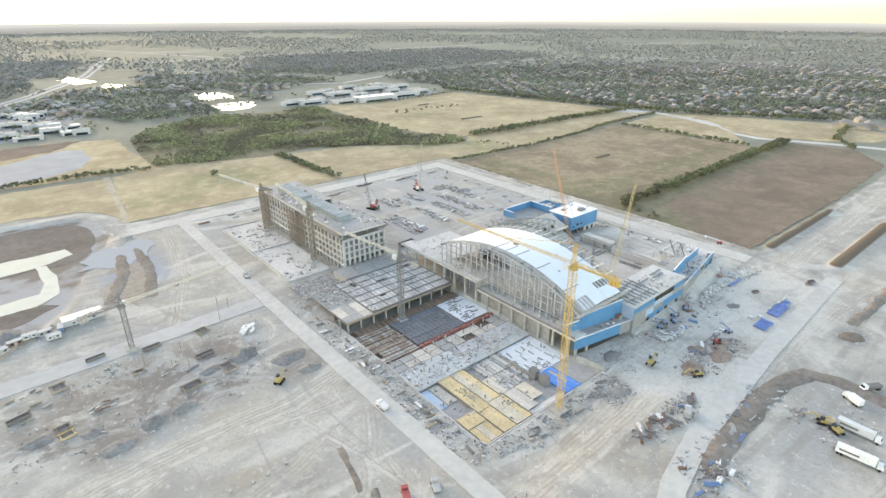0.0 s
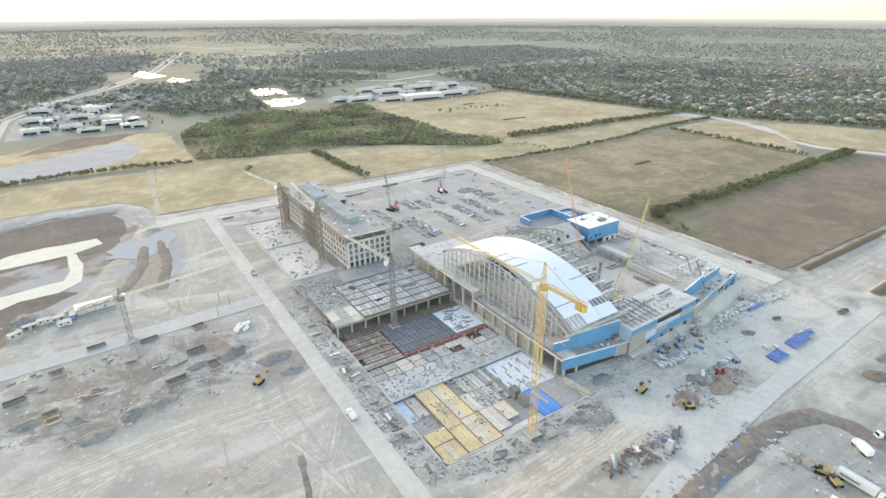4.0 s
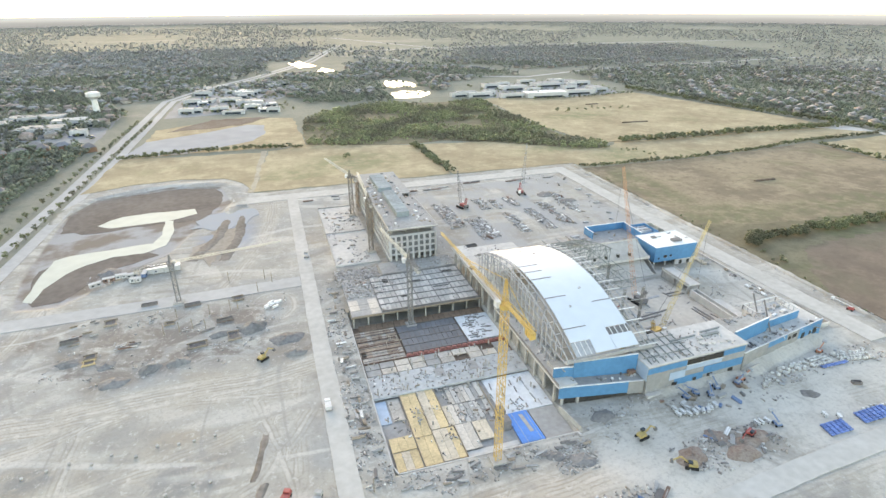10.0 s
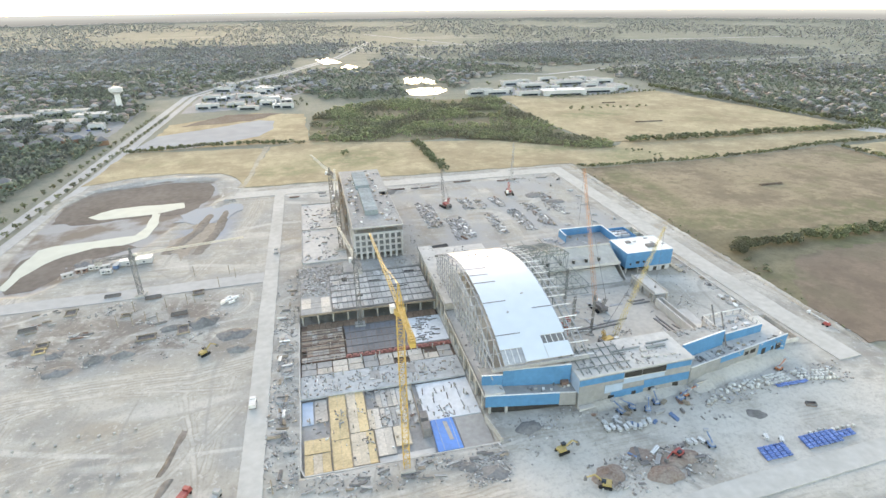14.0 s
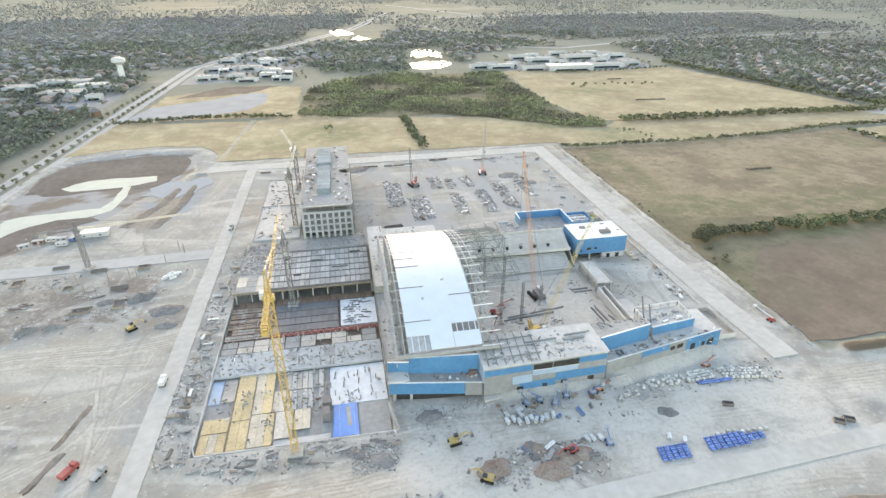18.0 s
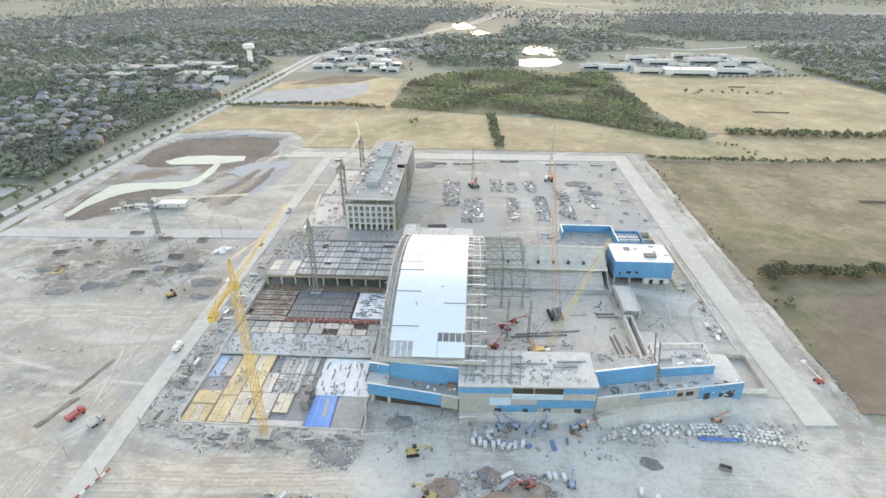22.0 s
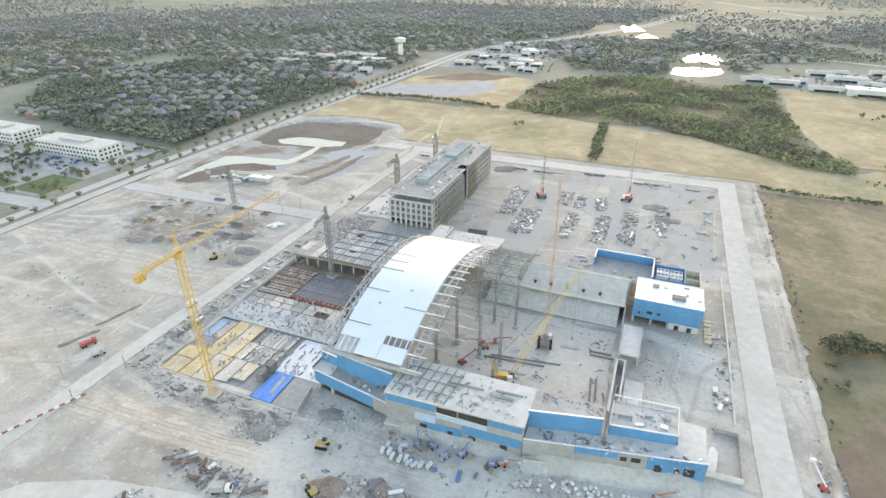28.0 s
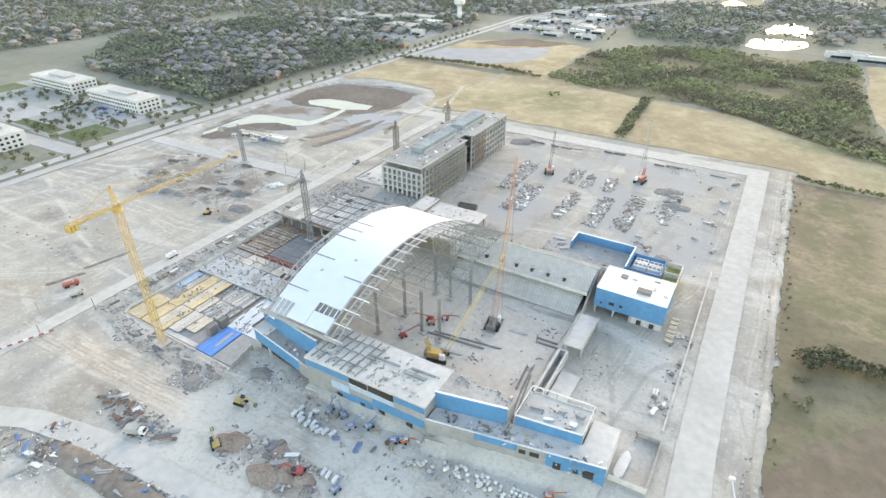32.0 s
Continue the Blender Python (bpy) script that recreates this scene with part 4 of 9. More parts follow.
for y in (82, 90.8, 99.6, 108.4):
    part("cross_beam", Bits().beam((109.6, y, low_z(y)), (137, y, low_z(y)), 0.35), STEEL_MID, hall, "", True)
    for xa, xb in ((117.6, 126.6), (126.6, 136.4)):
        part("cross_brace", Bits().beam((xa, y, low_z(y)), (xb, y, arch_z(y) - 0.8), 0.2), STEEL_MID, hall, "", True)
        part("cross_brace", Bits().beam((xa, y, arch_z(y) - 0.8), (xb, y, low_z(y)), 0.2), STEEL_MID, hall, "", True)
for y in (34, 46, 58, 70):
    part("cross_beam", Bits().beam((109.6, y, arch_z(y) - 6.5), (118.4, y, arch_z(y) - 6.5), 0.3), STEEL_MID, hall, "", True)
    part("hanger", Bits().beam((112.2, y, arch_z(y) - 6.5), (112.2, y, arch_z(y) - 0.4), 0.25), STEEL_MID, hall, "", True)
    part("hanger", Bits().beam((115.2, y, arch_z(y) - 6.5), (112.2, y, arch_z(y) - 0.6), 0.2), STEEL_MID, hall, "", True)
part("bottom_chord", Bits().beam((115.2, 34, arch_z(34) - 6.5), (115.2, 58, arch_z(58) - 6.5), 0.3), STEEL_MID, hall, "", True)
part("bottom_chord", Bits().beam((115.2, 58, arch_z(58) - 6.5), (115.2, 82, low_z(82)), 0.3), STEEL_MID, hall, "", True)


for y in (61.0, 71.5, 82.0):
    deep = part("space_truss", Bits().beam((110, y, 23.6), (138, y, 23.6), 0.26).beam((110, y, 19.2), (138, y, 19.2), 0.26), STEEL_MID, hall, "grey-green steel lattice between the columns", True)
    for k in range(7):
        xa = 110 + k * 4
        part("strut", Bits().beam((xa, y, 19.2), (xa, y, 23.6), 0.16), STEEL_MID, deep, "", True)
        part("diagonal", Bits().beam((xa, y, 19.2 if k % 2 else 23.6), (xa + 4, y, 23.6 if k % 2 else 19.2), 0.16), STEEL_MID, deep, "", True)
for x in (114.0, 122.0, 130.0, 138.0):
    for z in (19.2, 23.6):
        part("chord", Bits().beam((x, 61, z), (x, 82, z), 0.22), STEEL_MID, hall, "", True)
    for k in range(5):
        ya = 61 + k * 4.2
        part("diagonal", Bits().beam((x, ya, 19.2 if k % 2 else 23.6), (x, ya + 4.2, 23.6 if k % 2 else 19.2), 0.15), STEEL_MID, hall, "", True)
for y, xe in ((31, 124), (37, 128), (43.2, 131), (49, 130), (55, 127)):
    part("lower_chord", Bits().beam((112, y, arch_z(y) - 5.2), (xe, y, arch_z(y) - 5.8), 0.2), STEEL, hall, "", True)
    part("hanger", Bits().beam((xe - 6, y, arch_z(y) - 5.5), (115.2, y, arch_z(y) - 0.6), 0.13), STEEL, hall, "", True)


def steel_column(x, y, z1, w=0.85):
    b = Bits()
    b.lattice((x, y, 0.8), (x, y, z1), w, 1.6, 0.11)
    c = part("column", b, mat("column_steel", (0.24, 0.24, 0.235), 0.8) if "column_steel" not in bpy.data.materials else bpy.data.materials["column_steel"], hall, "", True)
    part("footing", Bits().box(x - 1.3, y - 1.3, 0, x + 1.3, y + 1.3, 0.8), CONCRETE, c, "", True)


for x, y, z1 in ((115.3, 61, 24), (128, 55, 22), (137.5, 53.7, 22), (137.0, 82.1, 22), (126.6, 82.1, 22), (118.6, 82.1, 22), (112.0, 45, 22)):
    steel_column(x, y, z1)

# seating bowl: stepped precast tiers
def stand(name, x0, x1, y_top, z_top, y_bot, z_bot, n, label):
    root = part(name, Bits().hexa([(x0, y_bot, z_bot - 1.2), (x1, y_bot, z_bot - 1.2), (x1, y_top, z_top - 1.6), (x0, y_top, z_top - 1.6),
                                   (x0, y_bot, z_bot - 0.7), (x1, y_bot, z_bot - 0.7), (x1, y_top, z_top - 1.1), (x0, y_top, z_top - 1.1)]), CONCRETE, hall, label, True)
    dy, dz = (y_top - y_bot) / n, (z_top - z_bot) / n
    for k in range(n):
        y, z = y_bot + k * dy, z_bot + k * dz
        for a, b in ((x0, (x0 + x1) / 2 - 0.06), ((x0 + x1) / 2 + 0.06, x1)):
            part("tier", Bits().box(a, y, z - 0.9, b, y + dy + 0.3, z), CONCRETE_NEW, root, "", True)
    return root


stand("upper_stand", 112, 183, 121.5, 13.6, 107.5, 8.5, 14, "upper seating tiers of pale precast concrete")
stand("lower_stand", 117, 181, 110, 5.8, 98.6, 0.9, 11, "lower seating tiers of pale precast concrete")
part("stand_wall", Bits().box(112, 107.0, 7.2, 183.2, 107.3, 9.0), CONCRETE_NEW, hall, "concrete front wall of the upper tiers", True)
part("service_strip", Bits().box(112, 122.3, 8.6, 184, 127.9, 9.4), PRECAST, hall, "tan concrete strip behind the tiers", True)
part("stand_back", Bits().box(112, 121.9, 0, 184, 122.25, 14.2), CONCRETE_NEW, hall, "", True)
part("stand_end", Bits().hexa([(183.2, 100, 0), (183.8, 100, 0), (183.8, 121.8, 0), (183.2, 121.8, 0), (183.2, 100, 1.2), (183.8, 100, 1.2), (183.8, 121.8, 13.9), (183.2, 121.8, 13.9)]), CONCRETE, hall, "", True)
for x in (131, 139, 147, 155, 163, 171):
    v = part("doorway", Bits().box(x - 0.6, 109.8, 9.0, x + 0.6, 111.4, 11.4), SHADE_FILL, hall, "dark gangway opening in the tiers", True)
    part("lintel", Bits().box(x - 0.9, 109.6, 11.4, x + 0.9, 112.0, 11.65), CONCRETE, v, "", True)
for x in (116, 124, 132, 140, 148, 156, 164, 172, 180):
    part("stand_pier", Bits().box(x - 0.5, 111.4, 0, x + 0.5, 112.4, 8.4), CONCRETE, hall, "", True)

# plaza decks along the open side
part("high_deck", Bits().box(71.0, 80, 11.2, 80, 150, 12.0), CONCRETE_NEW, hall, "upper concrete deck beside the hall", True)
part("deck_face", Bits().box(71.2, 79.6, 8.2, 79.6, 80.0, 12.0), CONCRETE, hall, "", True)
part("back_deck", Bits().box(80.2, 114.5, 9.4, 111.8, 150, 10.0), CONCRETE_NEW, hall, "broad concrete deck behind the roof", True)
part("low_deck", Bits().box(71.0, 14, 7.0, 79.6, 79.5, 7.9), CONCRETE_NEW, hall, "lower concrete deck beside the hall", True)
for y in range(18, 150, 9):
    z1 = 7.0 if y < 80 else 11.2
    part("deck_column", Bits().box(71.3, y - 0.5, -2, 72.3, y + 0.5, z1), CONCRETE, hall, "", True)
for x in range(86, 111, 12):
    part("deck_column", Bits().box(x - 0.5, 148.6, 0, x + 0.5, 149.6, 9.4), CONCRETE, hall, "", True)
part("deck_rail", Bits().box(71.05, 14, 7.9, 71.25, 79.4, 9.0), STEEL_DARK, hall, "", True)
part("deck_edge", Bits().box(71.05, 80, 12, 71.3, 149.8, 12.5), CONCRETE, hall, "", True)
part("core_wall", Bits().box(72.6, 30, -1.8, 79.2, 78, 6.9), mat("raw_core", (0.33, 0.31, 0.28), 0.9, scale=3), hall, "", True)


# blue sheathed front walls
def panelled(name, a, b, z0, z1a, z1b, material, label, step=4.9, thick=0.45, parent=None, coping=True):
    """A wall from a to b made of upright sheathing panels, with a pale coping."""
    d = math.hypot(b[0] - a[0], b[1] - a[1])
    n = max(1, round(d / step))
    ux, uy = (b[0] - a[0]) / d, (b[1] - a[1]) / d
    nx, ny = -uy * thick, ux * thick
    core = part(name, Bits().hexa([(a[0], a[1], z0), (b[0], b[1], z0), (b[0] + nx, b[1] + ny, z0), (a[0] + nx, a[1] + ny, z0),
                                   (a[0], a[1], z1a - 0.05), (b[0], b[1], z1b - 0.05), (b[0] + nx, b[1] + ny, z1b - 0.05), (a[0] + nx, a[1] + ny, z1a - 0.05)]), material, parent or hall, label, True)
    for k in range(n):
        t0, t1 = k / n, (k + 1) / n
        p, q = (a[0] + ux * d * t0 + 0.02 * ux, a[1] + uy * d * t0 + 0.02 * uy), (a[0] + ux * d * t1 - 0.02 * ux, a[1] + uy * d * t1 - 0.02 * uy)
        o = 0.03 + 0.015 * (k % 2)
        za, zb = z1a + (z1b - z1a) * t0, z1a + (z1b - z1a) * t1
        part("panel", Bits().hexa([(p[0] + uy * o, p[1] - ux * o, z0), (q[0] + uy * o, q[1] - ux * o, z0), (q[0], q[1], z0), (p[0], p[1], z0),
                                   (p[0] + uy * o, p[1] - ux * o, za), (q[0] + uy * o, q[1] - ux * o, zb), (q[0], q[1], zb), (p[0], p[1], za)]), material, core, "", True)
    if coping:
        part("coping", Bits().hexa([(a[0] + uy * 0.1, a[1] - ux * 0.1, z1a), (b[0] + uy * 0.1, b[1] - ux * 0.1, z1b), (b[0] + nx, b[1] + ny, z1b), (a[0] + nx, a[1] + ny, z1a),
                                    (a[0] + uy * 0.1, a[1] - ux * 0.1, z1a + 0.28), (b[0] + uy * 0.1, b[1] - ux * 0.1, z1b + 0.28), (b[0] + nx, b[1] + ny, z1b + 0.28), (a[0] + nx, a[1] + ny, z1a + 0.28)]), WHITE_PAINT, core, "pale metal coping", True)
    return core


panelled("lower_wall", (71.6, 14.2), (100.6, 9.2), 1.8, 7.2, 7.2, BLUE, "blue sheathed lower terrace wall")
panelled("lower_wall", (100.7, 9.18), (107.2, 8.0), 1.0, 7.2, 7.2, GREY_PANEL, "grey precast lower terrace wall")
part("terrace", Bits().prism([(71.6, 14.4), (107.2, 8.3), (107.2, 14.5), (72, 20.4)], 6.4, 7.15), DUSTY_SLAB, hall, "dusty concrete terrace between the blue walls", True)
panelled("upper_wall", (71.8, 20.2), (80, 18.6), 7.2, 12.4, 12.6, BLUE, "blue sheathed upper wall")
panelled("upper_wall", (80.1, 18.6), (107.0, 13.8), 7.2, 14.6, 16.4, BLUE, "blue sheathed upper wall")
part("upper_roof", Bits().prism([(72, 20.7), (80, 19.1), (107, 14.3), (107, 21), (80, 24), (72, 26)], 11.2, 12.3), CONCRETE, hall, "", True)
for x in (73.5, 80):
    part("terrace_column", Bits().box(x - 0.5, 12.6 - (x - 75) * 0.17 + 1.2, -2, x + 0.5, 12.6 - (x - 75) * 0.17 + 2.2, 6.4), CONCRETE, hall, "", True)

# dark wall added where only shade lies below the terrace
part("undercroft", Bits().prism([(74.4, 14.9), (106.8, 9.2), (106.8, 9.8), (74.4, 15.5)], -2, 6.3), SHADE_FILL, hall, "dark back wall standing in for the shade under the terrace", True)

# the projecting front block
BLK = [(107.6, 7.0), (158.6, 8.8), (158.6, 28.0), (107.6, 27.0)]
part("block_body", Bits().prism(BLK, 0, 13.9), GREY_PANEL, hall, "grey precast front block", True)
part("block_roof", Bits().prism([(107.2, 6.6), (159, 8.4), (159, 28.4), (107.2, 27.4)], 13.9, 14.5), CONCRETE_NEW, hall, "pale concrete roof deck", True)
for i in range(7):
    x = 109.5 + i * 3.4
    part("roof_joist", Bits().beam((x, 8.0, 14.75), (x + 1.5, 27, 14.75), 0.3, 0.5), STEEL_MID, hall, "", True)
for y in (12, 17.5, 23):
    part("roof_joist", Bits().beam((108.5, y, 14.9), (132, y + 0.6, 14.9), 0.25, 0.4), STEEL_MID, hall, "", True)
panelled("front_band", (107.6, 6.95), (127.0, 7.63), 10.4, 13.2, 13.2, BLUE, "blue sheathing band below the roof", 4.9, 0.2, None, False)
panelled("front_band", (146.5, 8.3), (158.4, 8.75), 10.6, 13.2, 13.2, BLUE, "blue sheathing band below the roof", 4.0, 0.2, None, False)
panelled("front_band", (137.0, 7.9), (158.4, 8.7), 3.6, 7.4, 7.4, BLUE, "blue sheathing above the entrance", 4.0, 0.2, None, False)
panelled("front_band", (122.0, 7.4), (137.0, 7.9), 0.6, 5.0, 5.0, BLUE, "blue sheathing beside the entrance", 4.0, 0.2, None, False)
PALE_BLUE = mat("pale_blue_wrap", (0.36, 0.46, 0.57), 0.6, scale=4, vary=0.12, rand=0.05)
panelled("wrap_band", (127.2, 7.6), (146.2, 8.25), 7.8, 10.2, 10.2, PALE_BLUE, "pale blue wrap round the openings", 4.8, 0.25, None, False)
panelled("wrap_band", (119.0, 7.25), (127.0, 7.55), 4.8, 8.6, 8.6, PALE_BLUE, "pale blue wrap round the openings", 4.0, 0.25, None, False)
for a, b in ((127.4, 135.0), (135.6, 146.0)):
    w = part("window", Bits().box(a, 7.5 + (a - 127) * 0.035, 10.6, b, 8.4 + (a - 127) * 0.035, 13.0), SHADE_FILL, hall, "dark unglazed window strip", True)
    part("sill", Bits().box(a - 0.1, 7.35 + (a - 127) * 0.035, 10.35, b + 0.1, 7.9 + (a - 127) * 0.035, 10.6), WHITE_PAINT, w, "", True)
for x in (121.0, 131.0, 139.5, 151.0):
    part("doorway", Bits().box(x, 7.0 + (x - 107) * 0.035 - 0.15, 0.2, x + 2.6, 7.8 + (x - 107) * 0.035, 3.2), SHADE_FILL, hall, "dark door opening", True)
part("side_wall", Bits().box(107.3, 7.2, 7.2, 107.58, 20, 14.2), PALE_BLUE, hall, "", True)
part("base_ledge", Bits().prism([(107.6, 4.6), (124, 5.3), (124, 7.3), (107.6, 6.8)], 0, 1.2), CONCRETE_NEW, hall, "", True)
for x, y, sx, sy, sz, d in ((134, 20, 14, 0.7, 0.8, 3), (148, 19, 9, 1.2, 1.0, 2), (150, 22, 10, 0.8, 0.7, 3), (140, 14, 3, 2, 1.2, 10), (144.5, 13, 2, 1.4, 1.0, 30), (148, 12.5, 1.6, 1.4, 1.0, 60),
                            (152, 12.6, 2, 1.2, 1.0, 12), (141, 17.5, 2.4, 2.0, 1.6, 0), (114, 14, 2.2, 1.2, 1.0, 40), (117, 12, 1.8, 1.4, 1.1, 70), (120, 24, 1.6, 1.4, 1.6, 15), (131, 25, 1.4, 1.2, 1.2, 0)):
    tagged(part("roofing_crate", Bits().turned(x, y, 14.5, sx, sy, sz * 0.6, d), STEEL_MID if sx > 5 else (GREY_PAINT if int(x) % 2 else CONCRETE_NEW), hall, "", True))

# terraces and walls beyond the block
T0, T1 = (158.8, 8.6), (217.3, 20.2)
def front_y(x):
    return T0[1] + (T1[1] - T0[1]) * (x - T0[0]) / (T1[0] - T0[0])
def front_wall(x0, x1, z0, z1, m, label, coping=False):
    return panelled("terrace_wall", (x0, front_y(x0)), (x1, front_y(x1)), z0, z1, z1, m, label, 4.4, 0.4, None, coping)
front_wall(158.8, 175.8, 0, 8.9, GREY_PANEL, "grey precast terrace wall", True)
front_wall(175.9, 189.6, 6.0, 8.9, BLUE, "blue sheathed terrace wall", True)
front_wall(189.7, 199.0, 0, 8.9, GREY_PANEL, "grey precast terrace wall", True)
front_wall(199.1, 217.3, 0.2, 8.9, BLUE, "blue sheathed terrace wall", True)
part("terrace_body", Bits().prism([(159, 9.2), (217, 20.8), (217, 38), (208, 38), (208, 26), (183.6, 22), (159, 16)], 0, 8.3), CONCRETE_NEW, hall, "dusty concrete terrace deck", True)
part("terrace_base", Bits().prism([(175.9, front_y(175.9) - 0.1), (189.6, front_y(189.6) - 0.1), (189.6, front_y(189.6) + 0.3), (175.9, front_y(175.9) + 0.3)], 0, 6.0), GREY_PANEL, hall, "", True)
for x, wd, z0, z1 in ((194, 3.0, 5.4, 7.4), (190.5, 2.2, 5.4, 7.2), (201.5, 2.4, 2.4, 5.6), (207.8, 1.5, 2.4, 5.0), (210.6, 3.4, 2.4, 5.6)):
    part("opening", Bits().prism([(x, front_y(x) - 0.16), (x + wd, front_y(x + wd) - 0.16), (x + wd, front_y(x + wd) + 0.3), (x, front_y(x) + 0.3)], z0, z1), SHADE_FILL, hall, "dark opening in the terrace wall", True)
panelled("upper_wall", (158.7, 15.4), (183.2, 20.8), 8.3, 15.6, 15.6, BLUE, "bright blue sheathed upper wall", 4.9, 0.5)
part("gallery", Bits().prism([(158.8, 16), (183.4, 21.4), (183.4, 27), (158.8, 28)], 0, 14.6), CONCRETE, hall, "", True)
panelled("upper_wall", (185.4, 22.4), (207.4, 25.6), 8.3, 12.4, 12.4, BLUE, "bright blue sheathed upper wall", 4.9, 0.5)
part("room_floor", Bits().prism([(185.4, 23), (207.4, 26.2), (207.4, 39), (185.4, 37.5)], 0, 10.0), CONCRETE_NEW, hall, "dusty floor of an open upper room", True)
for a, b in (((207.4, 26), (207.4, 39.4)), ((207.4, 39.4), (185.4, 37.9)), ((185.4, 37.9), (185.4, 23))):
    part("room_kerb", Bits().wall([a, b], 10.0, 10.5, 0.3), CONCRETE_NEW, hall, "", True)
    part("room_rail", Bits().beam((a[0], a[1], 12.7), (b[0], b[1], 12.7), 0.32, 0.4), WHITE_PAINT, hall, "pale top rail round an open room", True)
    for k in range(6):
        px_, py_, _ = along((a[0], a[1], 0), (b[0], b[1], 0), k / 5)
        part("room_post", Bits().box(px_ - 0.15, py_ - 0.15, 10.0, px_ + 0.15, py_ + 0.15, 12.5), STEEL, hall, "", True)
for x, y, sx, sy, d in ((190, 31, 5, 1, 10), (195, 28, 3, 1.2, 20), (203, 30, 2.4, 2, 0), (204, 35, 1.8, 2.6, 80), (198, 34, 2.2, 1.4, 15), (202, 27.8, 2, 1, 5)):
    part("goods_crate", Bits().turned(x, y, 10.0, sx, sy, 1.1, d), WHITE_PAINT if x % 2 else GREY_PAINT, hall, "", True)
for x, y in ((184.2, 23.5), (184.4, 30)):
    part("leaning_girder", Bits().beam((x, y - 4, 8.5), (x + 1.0, y + 4, 21), 0.55, 0.45), STEEL_DARK, hall, "dark steel girder standing upright", True)
rnd = random.Random(4)
for k in range(30):
    x = rnd.uniform(161, 215)
    y = front_y(x) + rnd.uniform(1.2, 5.5)
    part("terrace_clutter", Bits().turned(x, y, 8.3, rnd.uniform(0.5, 3.0), rnd.uniform(0.3, 1.2), rnd.uniform(0.2, 0.9), rnd.uniform(0, 180)), rnd.choice((GREY_PAINT, STEEL_DARK, WHITE_PAINT, YELLOW_PLY, WOOD)), hall, "", True)
for k in range(16):
    x = rnd.uniform(73, 106)
    y = 20.5 - (x - 72) * 0.17 - rnd.uniform(0.8, 5)
    part("terrace_clutter", Bits().turned(x, y, 7.15, rnd.uniform(0.4, 2.0), rnd.uniform(0.3, 1.2), rnd.uniform(0.2, 0.9), rnd.uniform(0, 180)), rnd.choice((GREY_PAINT, STEEL_DARK, WHITE_PAINT, WOOD)), hall, "", True)
for x, y, c in ((103, 12.6, RUST),):
    part("site_box", Bits().box(x, y, 7.15, x + 3, y + 1.8, 9.3), c, hall, "", True)

# earth heaped against the foot of the front walls
def apron(name, line, deep, high, seed):
    r = random.Random(seed)
    b = Bits()
    for i, (x, y) in enumerate(line):
        rise = min(1, 0.2 + i * 0.3, 0.2 + (len(line) - 1 - i) * 0.3)
        for k, (o, z) in enumerate(((-0.1, high), (deep * 0.35, high * 0.72), (deep * 0.7, high * 0.3), (deep, -0.12))):
            b.v.append((x + r.uniform(-0.3, 0.3), y - o - (r.uniform(0, 0.9) if k else 0), z * rise * r.uniform(0.85, 1.1) if z > 0 else z))
    for i in range(len(line) - 1):
        for k in range(3):
            b.f.append((i * 4 + k + 1, i * 4 + k + 5, i * 4 + k + 4, i * 4 + k))
    return single(name, b, ground_me.materials[0], "dusty earth sloping up to the hall's front walls", "ground", kind="structure", smooth=True)


apron("earth_apron", [(x, front_y(x) - 0.1) for x in np.arange(159.2, 218, 2.4)], 6.5, 2.9, 1)
apron("earth_apron", [(x, 7.0 + (x - 107.6) * 0.0353 - 0.15) for x in np.arange(108, 159, 2.4)], 3.6, 1.7, 2)


# low walls along the front and the site's edge
part("ramp_wall", Bits().hexa([(160, front_y(160) - 2.6, 0), (190, front_y(190) - 2.6, 0), (190, front_y(190) - 2.0, 0), (160, front_y(160) - 2.0, 0),
                               (160, front_y(160) - 2.6, 2.4), (190, front_y(190) - 2.6, 1.7), (190, front_y(190) - 2.0, 1.7), (160, front_y(160) - 2.0, 2.4)]), CONCRETE, hall, "long low concrete ramp wall", True)
part("pen_wall", Bits().wall([(217.6, 24.0), (229.6, 24.6)], 0, 2.2, 0.5), CONCRETE_NEW, hall, "low concrete pen wall", True)
part("pen_wall", Bits().wall([(229.6, 25.2), (229.8, 45.8)], 0, 2.2, 0.5), CONCRETE, hall, "low concrete pen wall", True)
part("pen_wall", Bits().wall([(229.2, 46.4), (222.0, 46.8)], 0, 2.2, 0.5), CONCRETE, hall, "low concrete pen wall", True)
single("edge_kerb", Bits().box(228.6, 52, -0.2, 229.2, 112, 0.9).box(228.6, 112.1, -0.2, 229.2, 168, 0.9), CONCRETE_NEW, "long low concrete kerb beside the edge road", "kerb", kind="structure")

# loose concrete towers inside
for x0, x1, y0, y1, z1 in ((184.0, 192.6, 73.5, 96, 6.2),):
    tw = part("stair_core", Bits().box(x0, y0, 4.6, x1, y1, 5.2), CONCRETE_NEW, hall, "unfinished concrete stair core", True)
    for x in (x0, x1 - 0.8):
        for y in (y0, (y0 + y1) / 2, y1 - 0.8):
            part("pier", Bits().box(x, y, 0, x + 0.8, y + 0.8, 4.6), CONCRETE, tw, "", True)
    part("parapet", Bits().box(x0, y0, 5.2, x0 + 0.4, y1, 6.2), CONCRETE, tw, "", True)
    part("parapet", Bits().box(x1 - 0.4, y0, 5.2, x1, y1, 6.2), CONCRETE, tw, "", True)
    part("inner_wall", Bits().box(x0 + 0.9, y0 + 5, 0, x0 + 1.4, y1 - 1, 4.6), CONCRETE, tw, "", True)
